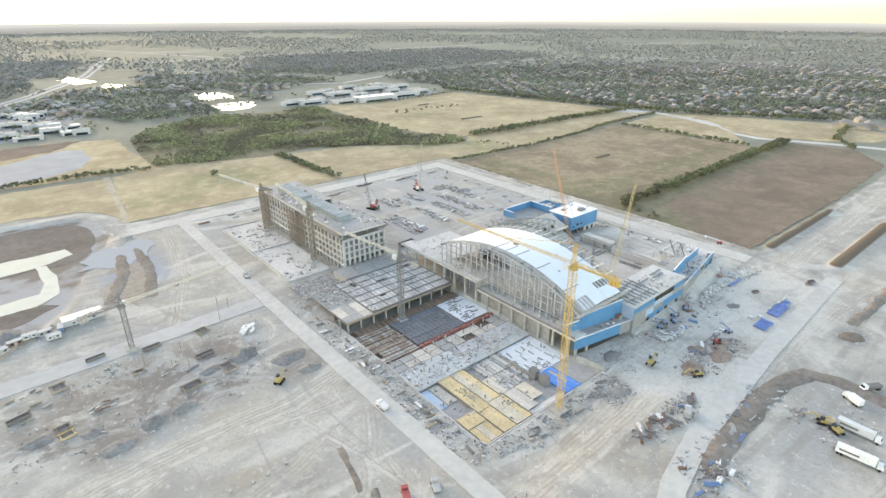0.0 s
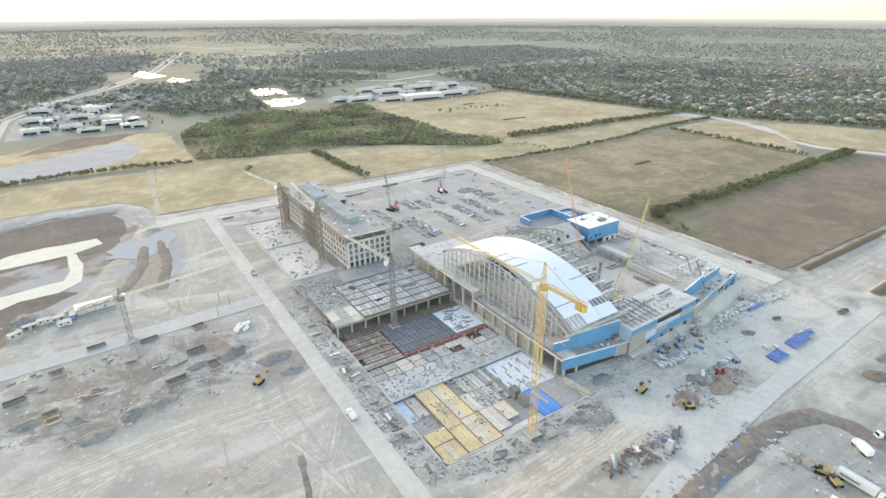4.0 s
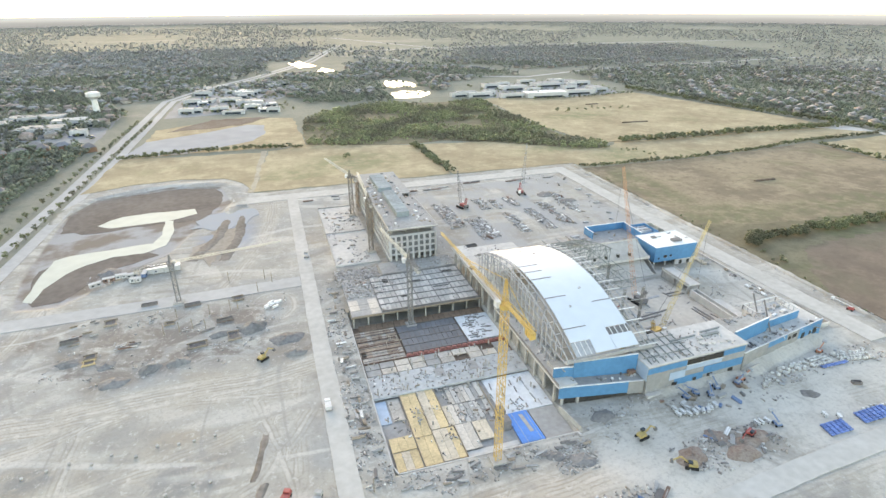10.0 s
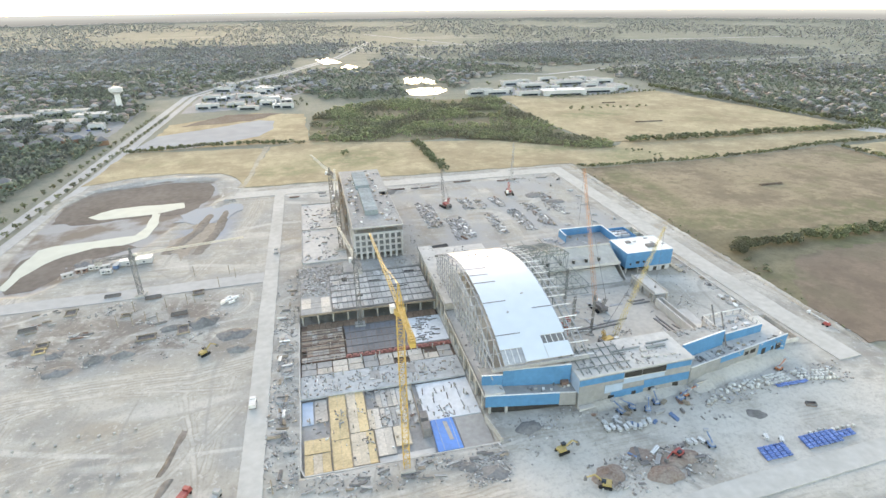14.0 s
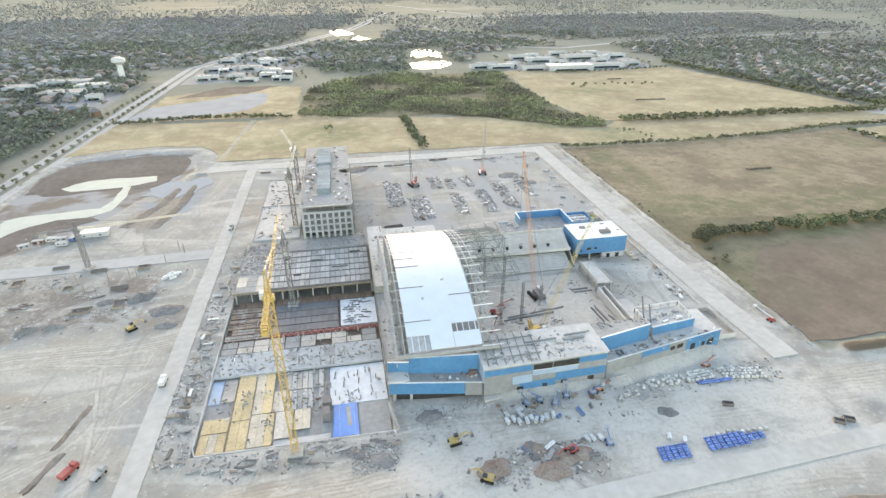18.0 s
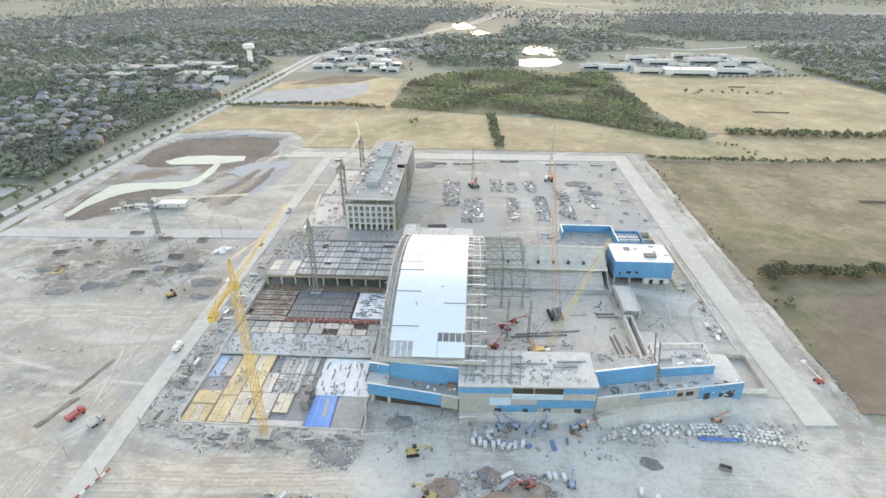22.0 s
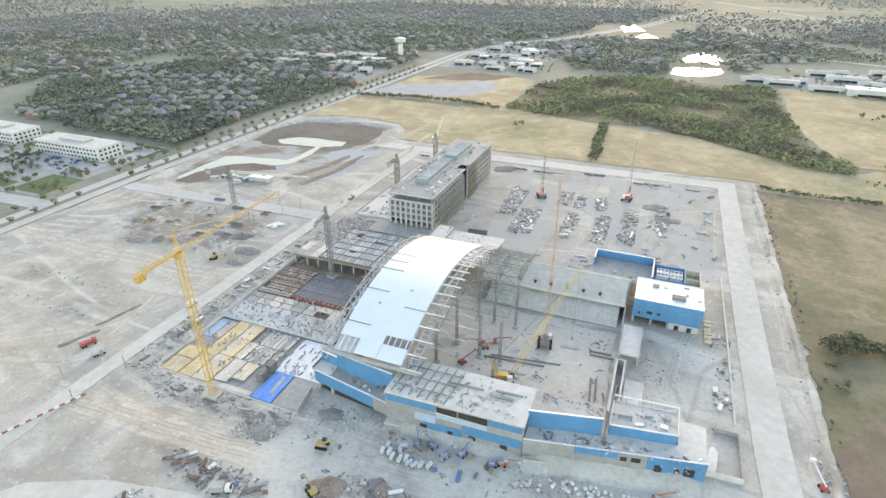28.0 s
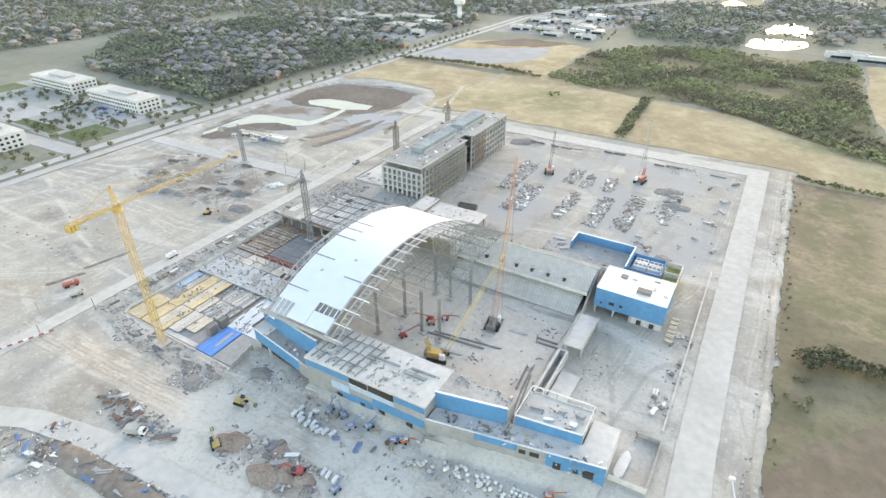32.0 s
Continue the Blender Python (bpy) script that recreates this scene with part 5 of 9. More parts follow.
part("free_wall", Bits().box(183.6, 38, 0, 184.6, 71, 4.2), CONCRETE_NEW, hall, "free-standing concrete wall", True)
part("free_wall", Bits().box(187.0, 38, 0, 187.8, 71, 4.2), CONCRETE_NEW, hall, "free-standing concrete wall", True)
part("free_wall", Bits().box(184.62, 70.4, 0, 186.98, 71.0, 4.2), CONCRETE_NEW, hall, "free-standing concrete wall", True)
part("ramp_slab", Bits().prism([(188.4, 39), (195.4, 40), (196.0, 62), (188.4, 62)], 0.05, 1.4), CONCRETE_NEW, hall, "raised concrete slab", True)

# ---- the boxy wing with the white roof ----
wing = thing("annex", "blue sheathed boxy annex with a white flat roof", "building", (202, 117, 0))
part("walls", Bits().box(186.8, 107, 3.8, 216.8, 127.5, 13.1), BLUE, wing, "", True)
for (a, b) in (((186.8, 107), (216.8, 107)), ((216.8, 107), (216.8, 127.5)), ((216.8, 127.5), (186.8, 127.5)), ((186.8, 127.5), (186.8, 107))):
    panelled("sheathing", a, b, 3.8, 13.4, 13.4, BLUE, "", 4.9, 0.3, wing)
part("roof", Bits().box(187.1, 107.3, 13.1, 216.5, 127.2, 13.45), WHITE_ROOF, wing, "clean white flat roof", True)
part("base", Bits().box(203.6, 107.6, 0, 216.4, 126.8, 3.8), PRECAST, wing, "tan precast base", True)
# dark block fills the open base, painted as the shade behind the pilotis
part("base", Bits().box(187.4, 112, 0, 203.6, 126.8, 3.8), SHADE_FILL, wing, "", True)
for x in (187.2, 195.2, 202.6):
    part("pilotis", Bits().box(x, 107.4, 0, x + 0.8, 108.2, 3.8), CONCRETE, wing, "", True)
for x, w, z0, z1 in ((193.2, 2.4, 6.2, 7.8), (197.8, 1.4, 6.4, 7.6), (189.4, 0.9, 5.6, 6.8)):
    wd = part("window", Bits().box(x, 106.8, z0, x + w, 107.3, z1), SHADE_FILL, wing, "dark window opening", True)
    part("frame", Bits().box(x - 0.12, 106.86, z0 - 0.15, x + w + 0.12, 107.2, z0), STEEL, wd, "", True)
for x in (206, 211.5):
    part("door", Bits().box(x, 107.3, 0.2, x + 2.0, 107.7, 2.6), SHADE_FILL, wing, "dark door opening", True)
for x, y, sx, sy, sz in ((203, 111.5, 6, 3.4, 1.3), (194, 120, 3, 2.4, 0.8), (199, 121, 2.2, 1.0, 0.5), (209, 117, 1.2, 2.0, 0.6), (214, 114, 1.8, 1.4, 0.4), (208, 124, 2.6, 0.6, 0.4)):
    part("roof_unit", Bits().box(x, y, 13.45, x + sx, y + sy, 13.45 + sz), STEEL_DARK if sx > 2.5 else GREY_PAINT, wing, "", True)

yard = thing("service_yard", "raised service yard with blue walls and white cooling units", "yard", (188, 140, 0))
part("deck", Bits().box(150.2, 128, 8.2, 193, 150.6, 9.0), DUSTY_SLAB, yard, "", True)
for x in (152, 164, 176, 188):
    part("pier", Bits().box(x, 149, 0, x + 0.9, 149.9, 8.2), CONCRETE, yard, "", True)
panelled("back_wall", (164, 150.2), (193.2, 150.2), 9.0, 13.6, 13.6, BLUE, "blue sheathed yard wall", 4.9, 0.4, yard)
panelled("side_wall", (193.2, 150.2), (193.2, 130), 9.0, 13.6, 13.6, BLUE, "blue sheathed yard wall", 4.9, 0.4, yard)
panelled("side_wall", (164, 140.0), (164, 150.2), 9.0, 13.6, 13.6, BLUE, "blue sheathed yard wall", 4.9, 0.4, yard)
part("low_wall", Bits().box(150.2, 128, 9, 186, 128.5, 11.2), CONCRETE_NEW, yard, "", True)
part("pen", Bits().box(194, 133, 0, 209, 148, 8.0), DUSTY_SLAB, yard, "", True)
for a, b in (((194, 148), (209, 148)), ((209, 133), (209, 148)), ((194, 133), (209, 133)), ((194, 133), (194, 148))):
    part("pen_wall", Bits().wall([a, b], 8.0, 11.6, 0.4), BLUE, yard, "", True)
for i in range(2):
    for j in range(2):
        x, y = 195.4 + i * 6.6, 138.6 + j * 4.4
        u = part("cooling_unit", Bits().box(x, y, 8.0, x + 6.0, y + 3.9, 10.4), WHITE_PAINT, yard, "white cooling unit with round fans", True)
        for f in range(3):
            part("fan", Bits().tube((x + 1.1 + f * 1.9, y + 1.9, 10.4), (x + 1.1 + f * 1.9, y + 1.9, 10.7), 0.8, 12), STEEL_DARK, u, "", True)
part("pen", Bits().box(209.4, 133, 0, 216.6, 151, 7.2), mat("olive_sheathing", (0.30, 0.30, 0.10), 0.7, scale=2), yard, "olive sheathed pen", True)
part("pen_wall", Bits().box(209.4, 150.6, 7.2, 216.6, 151, 10), PALE_PLY, yard, "", True)
part("pen_wall", Bits().box(216.2, 133, 7.2, 216.6, 150.6, 10), PALE_PLY, yard, "", True)
part("pen_wall", Bits().box(209.8, 141, 7.2, 216.2, 141.4, 10), PALE_PLY, yard, "", True)
for x, y, s in ((175, 136, 3), (183, 133, 2), (170, 146, 2.4), (158, 143, 4), (161, 139, 5), (155, 147, 6), (180, 146, 1.4)):
    part("goods_crate", Bits().turned(x, y, 9.0, s, s * 0.35, 0.7, x * 7), STEEL if s > 2.5 else WOOD, yard, "", True)

# ---- the long office block ----
office = thing("office_block", "six-storey concrete office block under construction with a set-back top floor", "building", (48.5, 216, 0))
OX0, OX1, OY0, OY1 = 34.5, 63.2, 157.0, 277.0
NY0, NY1 = 213.5, 222.0
LEV = [0.3, 5.2, 9.2, 13.2, 17.2, 21.2]
for z in LEV:
    part("floor_slab", Bits().box(OX0 + 0.5, OY0 + 0.5, z - 0.35, OX1 - 0.5, NY0, z), CONCRETE, office, "", True)
    part("floor_slab", Bits().box(OX0 + 0.5, NY0 + 0.02, z - 0.35, OX1 - 6, NY1 - 0.02, z), CONCRETE, office, "", True)
    part("floor_slab", Bits().box(OX0 + 0.5, NY1, z - 0.35, OX1 - 0.5, OY1 - 0.5, z), CONCRETE, office, "", True)
part("roof_slab", Bits().prism([(33.4, 155.8), (64.2, 155.8), (64.2, NY0), (57.6, NY0), (57.6, NY1), (64.2, NY1), (64.2, 278.2), (33.4, 278.2)], 24.6, 25.2), DUSTY_SLAB, office, "pale dusty overhanging roof slab", True)
part("roof_upstand", Bits().wall([(33.4, 155.8), (64.2, 155.8)], 25.2, 25.55, 0.3), CONCRETE_NEW, office, "", True)
part("roof_upstand", Bits().wall([(64.2, 155.8), (64.2, NY0)], 25.2, 25.55, 0.3), CONCRETE_NEW, office, "", True)
part("roof_upstand", Bits().wall([(33.7, 278.2), (33.7, 155.8)], 25.2, 25.55, 0.3), TAN_PLY, office, "", True)
for x0, x1, y0, y1, h in ((43.5, 51.5, 176.5, 222, 3.2), (42.5, 52, 229, 263, 3.0)):
    ph = part("plant_room", Bits().box(x0, y0, 25.2, x1, y1, 25.2 + h), mat("slate_cladding", (0.26, 0.30, 0.31), 0.9, scale=3, rand=0.05), office, "blue-grey rooftop plant screen", True)
    n = int((y1 - y0) / 3.2)
    for k in range(n):
        y = y0 + (y1 - y0) * k / n
        part("roof_sheet", Bits().box(x0 - 0.1, y + 0.06, 25.2 + h, x1 + 0.1, y + (y1 - y0) / n - 0.06, 25.36 + h), mat("slate_sheet", (0.30, 0.34, 0.35), 0.95, scale=2, rand=0.08) if k == 0 and x0 > 43 else bpy.data.materials["slate_sheet"], ph, "", True)
    part("side_frame", Bits().box(x1 + 0.3, y0 + 2, 25.2, x1 + 0.6, y1 - 2, 26.6), STEEL, ph, "", True)
rnd = random.Random(11)
for k in range(70):
    x, y = rnd.choice((rnd.uniform(35, 42), rnd.uniform(53.5, 62))), rnd.uniform(160, 275)
    if x > 56 and NY0 - 1 < y < NY1 + 1:
        continue
    part("roof_clutter", Bits().turned(x, y, 25.2, rnd.uniform(0.6, 2.6), rnd.uniform(0.5, 1.4), rnd.uniform(0.25, 1.0), rnd.uniform(0, 180)), rnd.choice((WHITE_PAINT, WHITE_PAINT, STEEL_DARK, WOOD, GREY_PAINT)), office, "", True)
# façades: piers, spandrels, panes in bays: painted floor shade, brown infill westward
part("core", Bits().box(44, 168, 0.3, 54, 268, 24.6), CONCRETE, office, "", True)
bay_me = {}
def bay(wid, hgt, thick, deep, axis, fill):
    key = (round(wid, 2), hgt, axis, fill.name)
    if key not in bay_me:
        b = Bits()
        b.box(-wid / 2, -thick / 2, 0, wid / 2, thick / 2, hgt) if axis == "x" else b.box(-thick / 2, -wid / 2, 0, thick / 2, wid / 2, hgt)
        bay_me[key] = b.mesh("window", fill)
    return bay_me[key]
OFFICE_GREY = mat("office_precast", (0.40, 0.39, 0.375), 0.85, scale=3, vary=0.18)
# grey of the panes stands for the shade on the open floors behind
BAY_SHADE = mat("unglazed_bay_shade", (0.125, 0.13, 0.135), 0.7, scale=1.5, vary=0.35, rand=0.25)
BAY_BROWN = mat("sheathed_bay", (0.235, 0.185, 0.15), 0.85, scale=1.5, vary=0.3, rand=0.25)
def facade(a, b, axis, fixed, out, n, rows, piers_z1, m, label, z0=0.3, fill=BAY_SHADE):
    """A precast face from a to b along one axis, its outer plane at fixed; out: the way it faces."""
    step = (b - a) / n
    for k in range(n + 1):
        p = a + step * k
        q = Bits().box(p - 0.62, min(fixed, fixed - out * 0.7), z0, p + 0.62, max(fixed, fixed - out * 0.7), piers_z1) if axis == "x" else Bits().box(min(fixed, fixed - out * 0.7), p - 0.45, z0, max(fixed, fixed - out * 0.7), p + 0.45, piers_z1)
        part("pier", q, m, office, label if k == 0 else "", True)
    for z, h in rows:
        q = Bits().box(a, min(fixed - out * 0.08, fixed - out * 0.55), z - 0.55, b, max(fixed - out * 0.08, fixed - out * 0.55), z + 0.15) if axis == "x" else Bits().box(min(fixed - out * 0.08, fixed - out * 0.55), a, z - 0.95, max(fixed - out * 0.08, fixed - out * 0.55), b, z + 0.15)
        part("spandrel", q, m, office, "", True)
        for k in range(n):
            c = a + step * (k + 0.5)
            me = bay(step - 0.9, h - (0.7 if axis == "x" else 1.1), 0.12, 0, axis, fill)
            piece("window", me, (c, fixed - out * 0.6, z + 0.15) if axis == "x" else (fixed - out * 0.6, c, z + 0.15), office, 0, (48.5, 216, 0))
rows5 = [(5.2, 4.0), (9.2, 4.0), (13.2, 4.0), (17.2, 4.0)]
facade(OX0, OX1, "x", OY0, -1, 8, [(8.6, 4.0), (12.6, 4.0), (16.4, 4.4)], 20.9, PRECAST, "tan precast pier")
part("spandrel", Bits().box(OX0, OY0 + 0.08, 19.9, OX1, OY0 + 0.7, 21.2), PRECAST, office, "", True)
facade(OX0, OX1, "x", OY1, 1, 8, rows5, 20.9, PRECAST, "tan precast pier")
facade(OY0, NY0, "y", OX1, 1, 12, rows5, 20.9, OFFICE_GREY, "grey precast pier")
facade(NY1, OY1, "y", OX1, 1, 12, rows5, 24.4, OFFICE_GREY, "grey precast pier")
facade(OY0, NY0, "y", OX0, -1, 12, rows5, 20.9, PRECAST, "tan precast pier", fill=BAY_BROWN)
facade(NY1, OY1, "y", OX0, -1, 12, rows5, 24.4, PRECAST, "tan precast pier", fill=BAY_BROWN)
for y0, y1 in ((OY0, NY0), (NY1, OY1)):
    part("floor_edge", Bits().box(OX0 - 0.35, y0, 4.6, OX0 - 0.02, y1, 5.3), WHITE_PAINT, office, "pale edge band over the open ground floor", True)


def scaffold(x, y0, y1, z1, out, m, label):
    """Tube scaffolding along a long face: standards, ledgers, boards and raking braces."""
    c = thing("scaffold", label, "scaffolding", (x, y0, 0), "scaffolds")
    n = max(2, round((y1 - y0) / 3.0))
    levels = [2.0 * k for k in range(1, int(z1 / 2.0) + 1)]
    for k in range(n + 1):
        y = (y1 - y0) * k / n
        part("standard", Bits().box(-0.07, y - 0.07, 0, 0.07, y + 0.07, z1).box(out * 1.2 - 0.07, y - 0.07, 0, out * 1.2 + 0.07, y + 0.07, z1), m, c)
    for j, z in enumerate(levels):
        part("ledger", Bits().box(-0.05, 0, z - 0.05, 0.05, y1 - y0, z + 0.05).box(out * 1.2 - 0.05, 0, z - 0.05, out * 1.2 + 0.05, y1 - y0, z + 0.05), m, c)
        part("boards", Bits().box(min(0.1, out * 1.1), 0.1, z + 0.06, max(0.1, out * 1.1) if out > 0 else -0.1, y1 - y0 - 0.1, z + 0.12), WOOD if j % 3 else DUSTY_SLAB, c)
    for k in range(0, n - 2, 3):
        a, b = (y1 - y0) * k / n, (y1 - y0) * (k + 2) / n
        for z in range(0, int(z1) - 4, 8):
            part("brace", Bits().beam((out * 1.28, a, z), (out * 1.28, b, z + 6), 0.1), m, c)
    return c


SCAFFOLD_GREY = mat("scaffold_tube", (0.36, 0.36, 0.355), 0.65, vary=0.2)
SCAFFOLD_BROWN = mat("rusty_scaffold_tube", (0.29, 0.225, 0.18), 0.75, vary=0.3)
scaffold(OX1 + 0.6, 166, 211, 21.5, 1, SCAFFOLD_GREY, "grey tube scaffolding against the office block's side")
scaffold(OX1 + 0.6, 224, 240, 23.5, 1, SCAFFOLD_BROWN, "rusty tube scaffolding at the office block's notch")
scaffold(OX0 - 0.8, 206, 230, 23.5, -1, SCAFFOLD_BROWN, "rusty tube scaffolding along the office block")
scaffold(OX0 - 0.8, 262, 276, 25.5, -1, SCAFFOLD_BROWN, "rusty tube scaffolding at the office block's end")
for y0, y1 in ((OY0 + 6, NY0), (NY1, OY1 - 3)):
    for x in (OX0 + 0.7, OX1 - 0.9):
        part("top_wall", Bits().box(x, y0, 21.2, x + 0.2, y1, 24.6), mat("grey_block", (0.27, 0.26, 0.25), 0.85, scale=2) if "grey_block" not in bpy.data.materials else bpy.data.materials["grey_block"], office, "", True)
part("top_wall", Bits().box(OX0 + 1.2, OY0 + 6.4, 21.2, OX1 - 1.2, OY0 + 6.7, 24.6), bpy.data.materials["grey_block"], office, "set-back grey block wall", True)
for x in (36.2, 45, 53, 61.4):
    part("column", Bits().box(x - 0.3, OY0 + 3.0, 21.2, x + 0.3, OY0 + 3.6, 24.6), CONCRETE, office, "", True)
part("ground_sheathing", Bits().box(OX1 + 0.02, 163, 0.3, OX1 + 0.2, 204, 5.0), mat("yellow_sheathing", (0.56, 0.56, 0.24), 0.7, scale=2), office, "yellow sheathing at ground level", True)
for y in range(165, 203, 5):
    part("opening", Bits().box(OX1 - 0.1, y, 0.6, OX1 + 0.28, y + 3.2, 4.0), SHADE_FILL, office, "dark opening in the yellow sheathing", True)
part("podium", Bits().prism([(26, 141.5), (70.8, 141.5), (70.8, 156), (26, 156)], 0, 4.6), DUSTY_SLAB, office, "low dusty podium slab", True)
part("podium_slab", Bits().box(2, 168, -0.2, 30, 276, 0.9), CONCRETE_NEW, office, "broad pale slab beside the block", True)
for x0, y0, x1, y1 in ((2, 168, 2.5, 276), (2, 275.5, 30, 276), (2, 221, 30, 221.4)):
    part("slab_kerb", Bits().box(x0, y0, 0.9, x1, y1, 1.5), CONCRETE, office, "", True)
for k in range(60):
    x, y = rnd.uniform(4, 28), rnd.uniform(170, 272)
    part("slab_clutter", Bits().turned(x, y, 0.9, rnd.uniform(0.8, 4), rnd.uniform(0.4, 1.6), rnd.uniform(0.2, 0.7), rnd.uniform(0, 180)), rnd.choice((CONCRETE_NEW, WOOD, STEEL_DARK, GREY_PAINT, STEEL)), office, "", True)

# ---- the parking structure in front ----
garage = thing("parking_structure", "parking structure in formwork with yellow plywood, girders and slabs", "building", (36, 70, -3))
part("rim", Bits().wall([(0, 41), (0, 3), (1.4, -0.9)], -3.6, -1.6, 0.5), CONCRETE_NEW, garage, "pale concrete rim wall", True)
part("rim", Bits().wall([(1.4, -0.9), (73.6, -1.6)], -3.6, -1.6, 0.5), CONCRETE_NEW, garage, "pale concrete rim wall", True)
part("rim", Bits().wall([(73.6, -1.6), (71.2, 12)], -3.6, 0.6, 0.6), CONCRETE, garage, "rough concrete retaining wall", True)
part("rim", Bits().wall([(0, 146), (0, 41)], -2.4, -0.2, 0.4), CONCRETE_NEW, garage, "pale concrete rim wall", True)
part("bed", Bits().box(0.6, 0, -3.9, 71, 41, -3.3), DUSTY_SLAB, garage, "dusty lower bed", True)
rnd = random.Random(21)
def panel_field(x0, x1, y0, y1, nx, ny, z, mats, gap=0.2, jit=0.12, thick=0.22, skip=0.0):
    for i in range(nx):
        for j in range(ny):
            if rnd.random() < skip:
                continue
            a, b = x0 + (x1 - x0) * i / nx, x0 + (x1 - x0) * (i + 1) / nx - gap
            c, d = y0 + (y1 - y0) * j / ny, y0 + (y1 - y0) * (j + 1) / ny - gap
            z1 = z + rnd.uniform(-jit, jit)
            part("formwork_panel", Bits().box(a, c, z1 - thick, b, d, z1), rnd.choice(mats), garage, "", True)
panel_field(1.6, 11.0, 0.4, 9.6, 3, 1, -2.3, [YELLOW_PLY, TAN_PLY, YELLOW_PLY], 0.08, 0.06)
panel_field(1.6, 11.0, 9.9, 17.2, 3, 1, -2.15, [YELLOW_PLY], 0.06, 0.05)
panel_field(11.6, 18.3, 0.4, 14.8, 2, 1, -2.25, [TAN_PLY, YELLOW_PLY], 0.06, 0.05)
panel_field(11.6, 18.3, 15.0, 41, 2, 1, -2.2, [YELLOW_PLY], 0.06, 0.05)
panel_field(18.8, 27.4, 0.4, 16.8, 3, 1, -2.2, [YELLOW_PLY, TAN_PLY, YELLOW_PLY], 0.06, 0.06)
panel_field(18.8, 26.0, 17.2, 41, 2, 1, -2.2, [TAN_PLY, TAN_PLY, YELLOW_PLY], 0.06, 0.05)
panel_field(26.4, 31.0, 17.3, 29, 2, 1, -2.25, [TAN_PLY, PALE_PLY], 0.06, 0.05)
panel_field(28, 34.5, 3.0, 17, 2, 1, -2.2, [TAN_PLY, PALE_PLY], 0.06, 0.05)
panel_field(35, 41, 6.5, 17, 2, 1, -2.2, [PALE_PLY, TAN_PLY], 0.1, 0.05)
panel_field(26.4, 46, 29.4, 40.6, 9, 1, -2.7, [DUSTY_SLAB, CONCRETE_NEW, PALE_PLY, DUSTY_SLAB], 0.3, 0.15, 0.22, 0.1)
panel_field(31.4, 46, 17.6, 29, 7, 1, -2.7, [DUSTY_SLAB, CONCRETE_NEW, PALE_PLY], 0.3, 0.15, 0.22, 0.1)
for k in range(16):
    x, y = 49.5 + (k % 4) * 5.4 + rnd.uniform(-1.2, 1.2), 19 + (k // 4) * 5.2 + rnd.uniform(-1, 1)
    part("pipe_length", Bits().turned(x, y, -2.7, 0.4, rnd.uniform(2.5, 4.6), 0.3, rnd.uniform(-8, 8)), rnd.choice((STEEL_MID, STEEL_DARK, STEEL)), garage, "", True)
for x, y0, y1 in ((11.4, 0.4, 41), (18.55, 0.4, 41), (27.7, 0.4, 17), (26.2, 17.3, 41), (46.2, 17.5, 40.6)):
    part("strip_edge", Bits().box(x - 0.14, y0, -2.6, x + 0.14, y1, -1.95), WOOD, garage, "", True)
part("sheet", Bits().box(0.8, 26.4, -3.2, 5.2, 40.2, -3.0), PALE_BLUE, garage, "pale blue sheet over the bed", True)
part("sheet", Bits().box(6, 27, -3.2, 10.8, 40.2, -2.9), PALE_PLY, garage, "", True)
part("sheet", Bits().prism([(48.4, 17.2), (71, 17.2), (71, 40.4), (48.4, 40.4)], -3.2, -2.7), mat("white_insulation", (0.72, 0.75, 0.78), 0.6, scale=3, tint=(0.55, 0.58, 0.60)), garage, "white insulation boards on the slab", True)
part("tarpaulin", Bits().prism([(49.4, 0.2), (59, 0.2), (58.6, 17), (49.8, 17)], -3.2, -2.5), TARP_BLUE, garage, "bright blue tarpaulin over the slab", True)
part("tarp_gap", Bits().prism([(55, 5), (56.6, 5), (56.0, 15), (54.4, 15.4)], -2.5, -2.42), CONCRETE, garage, "", True)
for x in (51.8, 57.4):
    part("tarp_seam", Bits().box(x, 0.4, -2.5, x + 0.2, 16.8, -2.44), PALE_BLUE, garage, "", True)
for x, y in ((45.6, 9), (45.8, 15)):
    part("stair_box", Bits().box(x, y, -3.3, x + 3.0, y + 4, 1.2), STEEL_DARK, garage, "dark wrapped stair box", True)
part("slab", Bits().box(28, 0.4, -3.3, 48.5, 2.8, -2.7), CONCRETE_NEW, garage, "", True)
part("slab", Bits().box(59.4, 0.2, -3.3, 71, 16.8, -2.8), DUSTY_SLAB, garage, "", True)
# middle deck
part("mid_deck", Bits().box(0.5, 41, -2.6, 71, 56, -1.7), mat("fresh_slab", (0.47, 0.48, 0.48), 0.8, scale=3, vary=0.18), garage, "fresh grey concrete deck strewn with gear", True)
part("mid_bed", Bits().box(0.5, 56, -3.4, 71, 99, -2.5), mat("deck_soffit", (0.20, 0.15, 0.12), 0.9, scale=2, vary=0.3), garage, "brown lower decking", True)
panel_field(1, 70, 56.2, 65.4, 10, 2, -1.5, [PALE_PLY, PALE_PLY, DUSTY_SLAB], 0.5, 0.15, 0.5, 0.1)
BROWN_PLY = mat("brown_formwork", (0.36, 0.28, 0.22), 0.8, scale=1.5, vary=0.25, rand=0.16)
DUSTY_PLY = mat("dusty_formwork", (0.45, 0.40, 0.35), 0.8, scale=1.5, vary=0.25, rand=0.12)
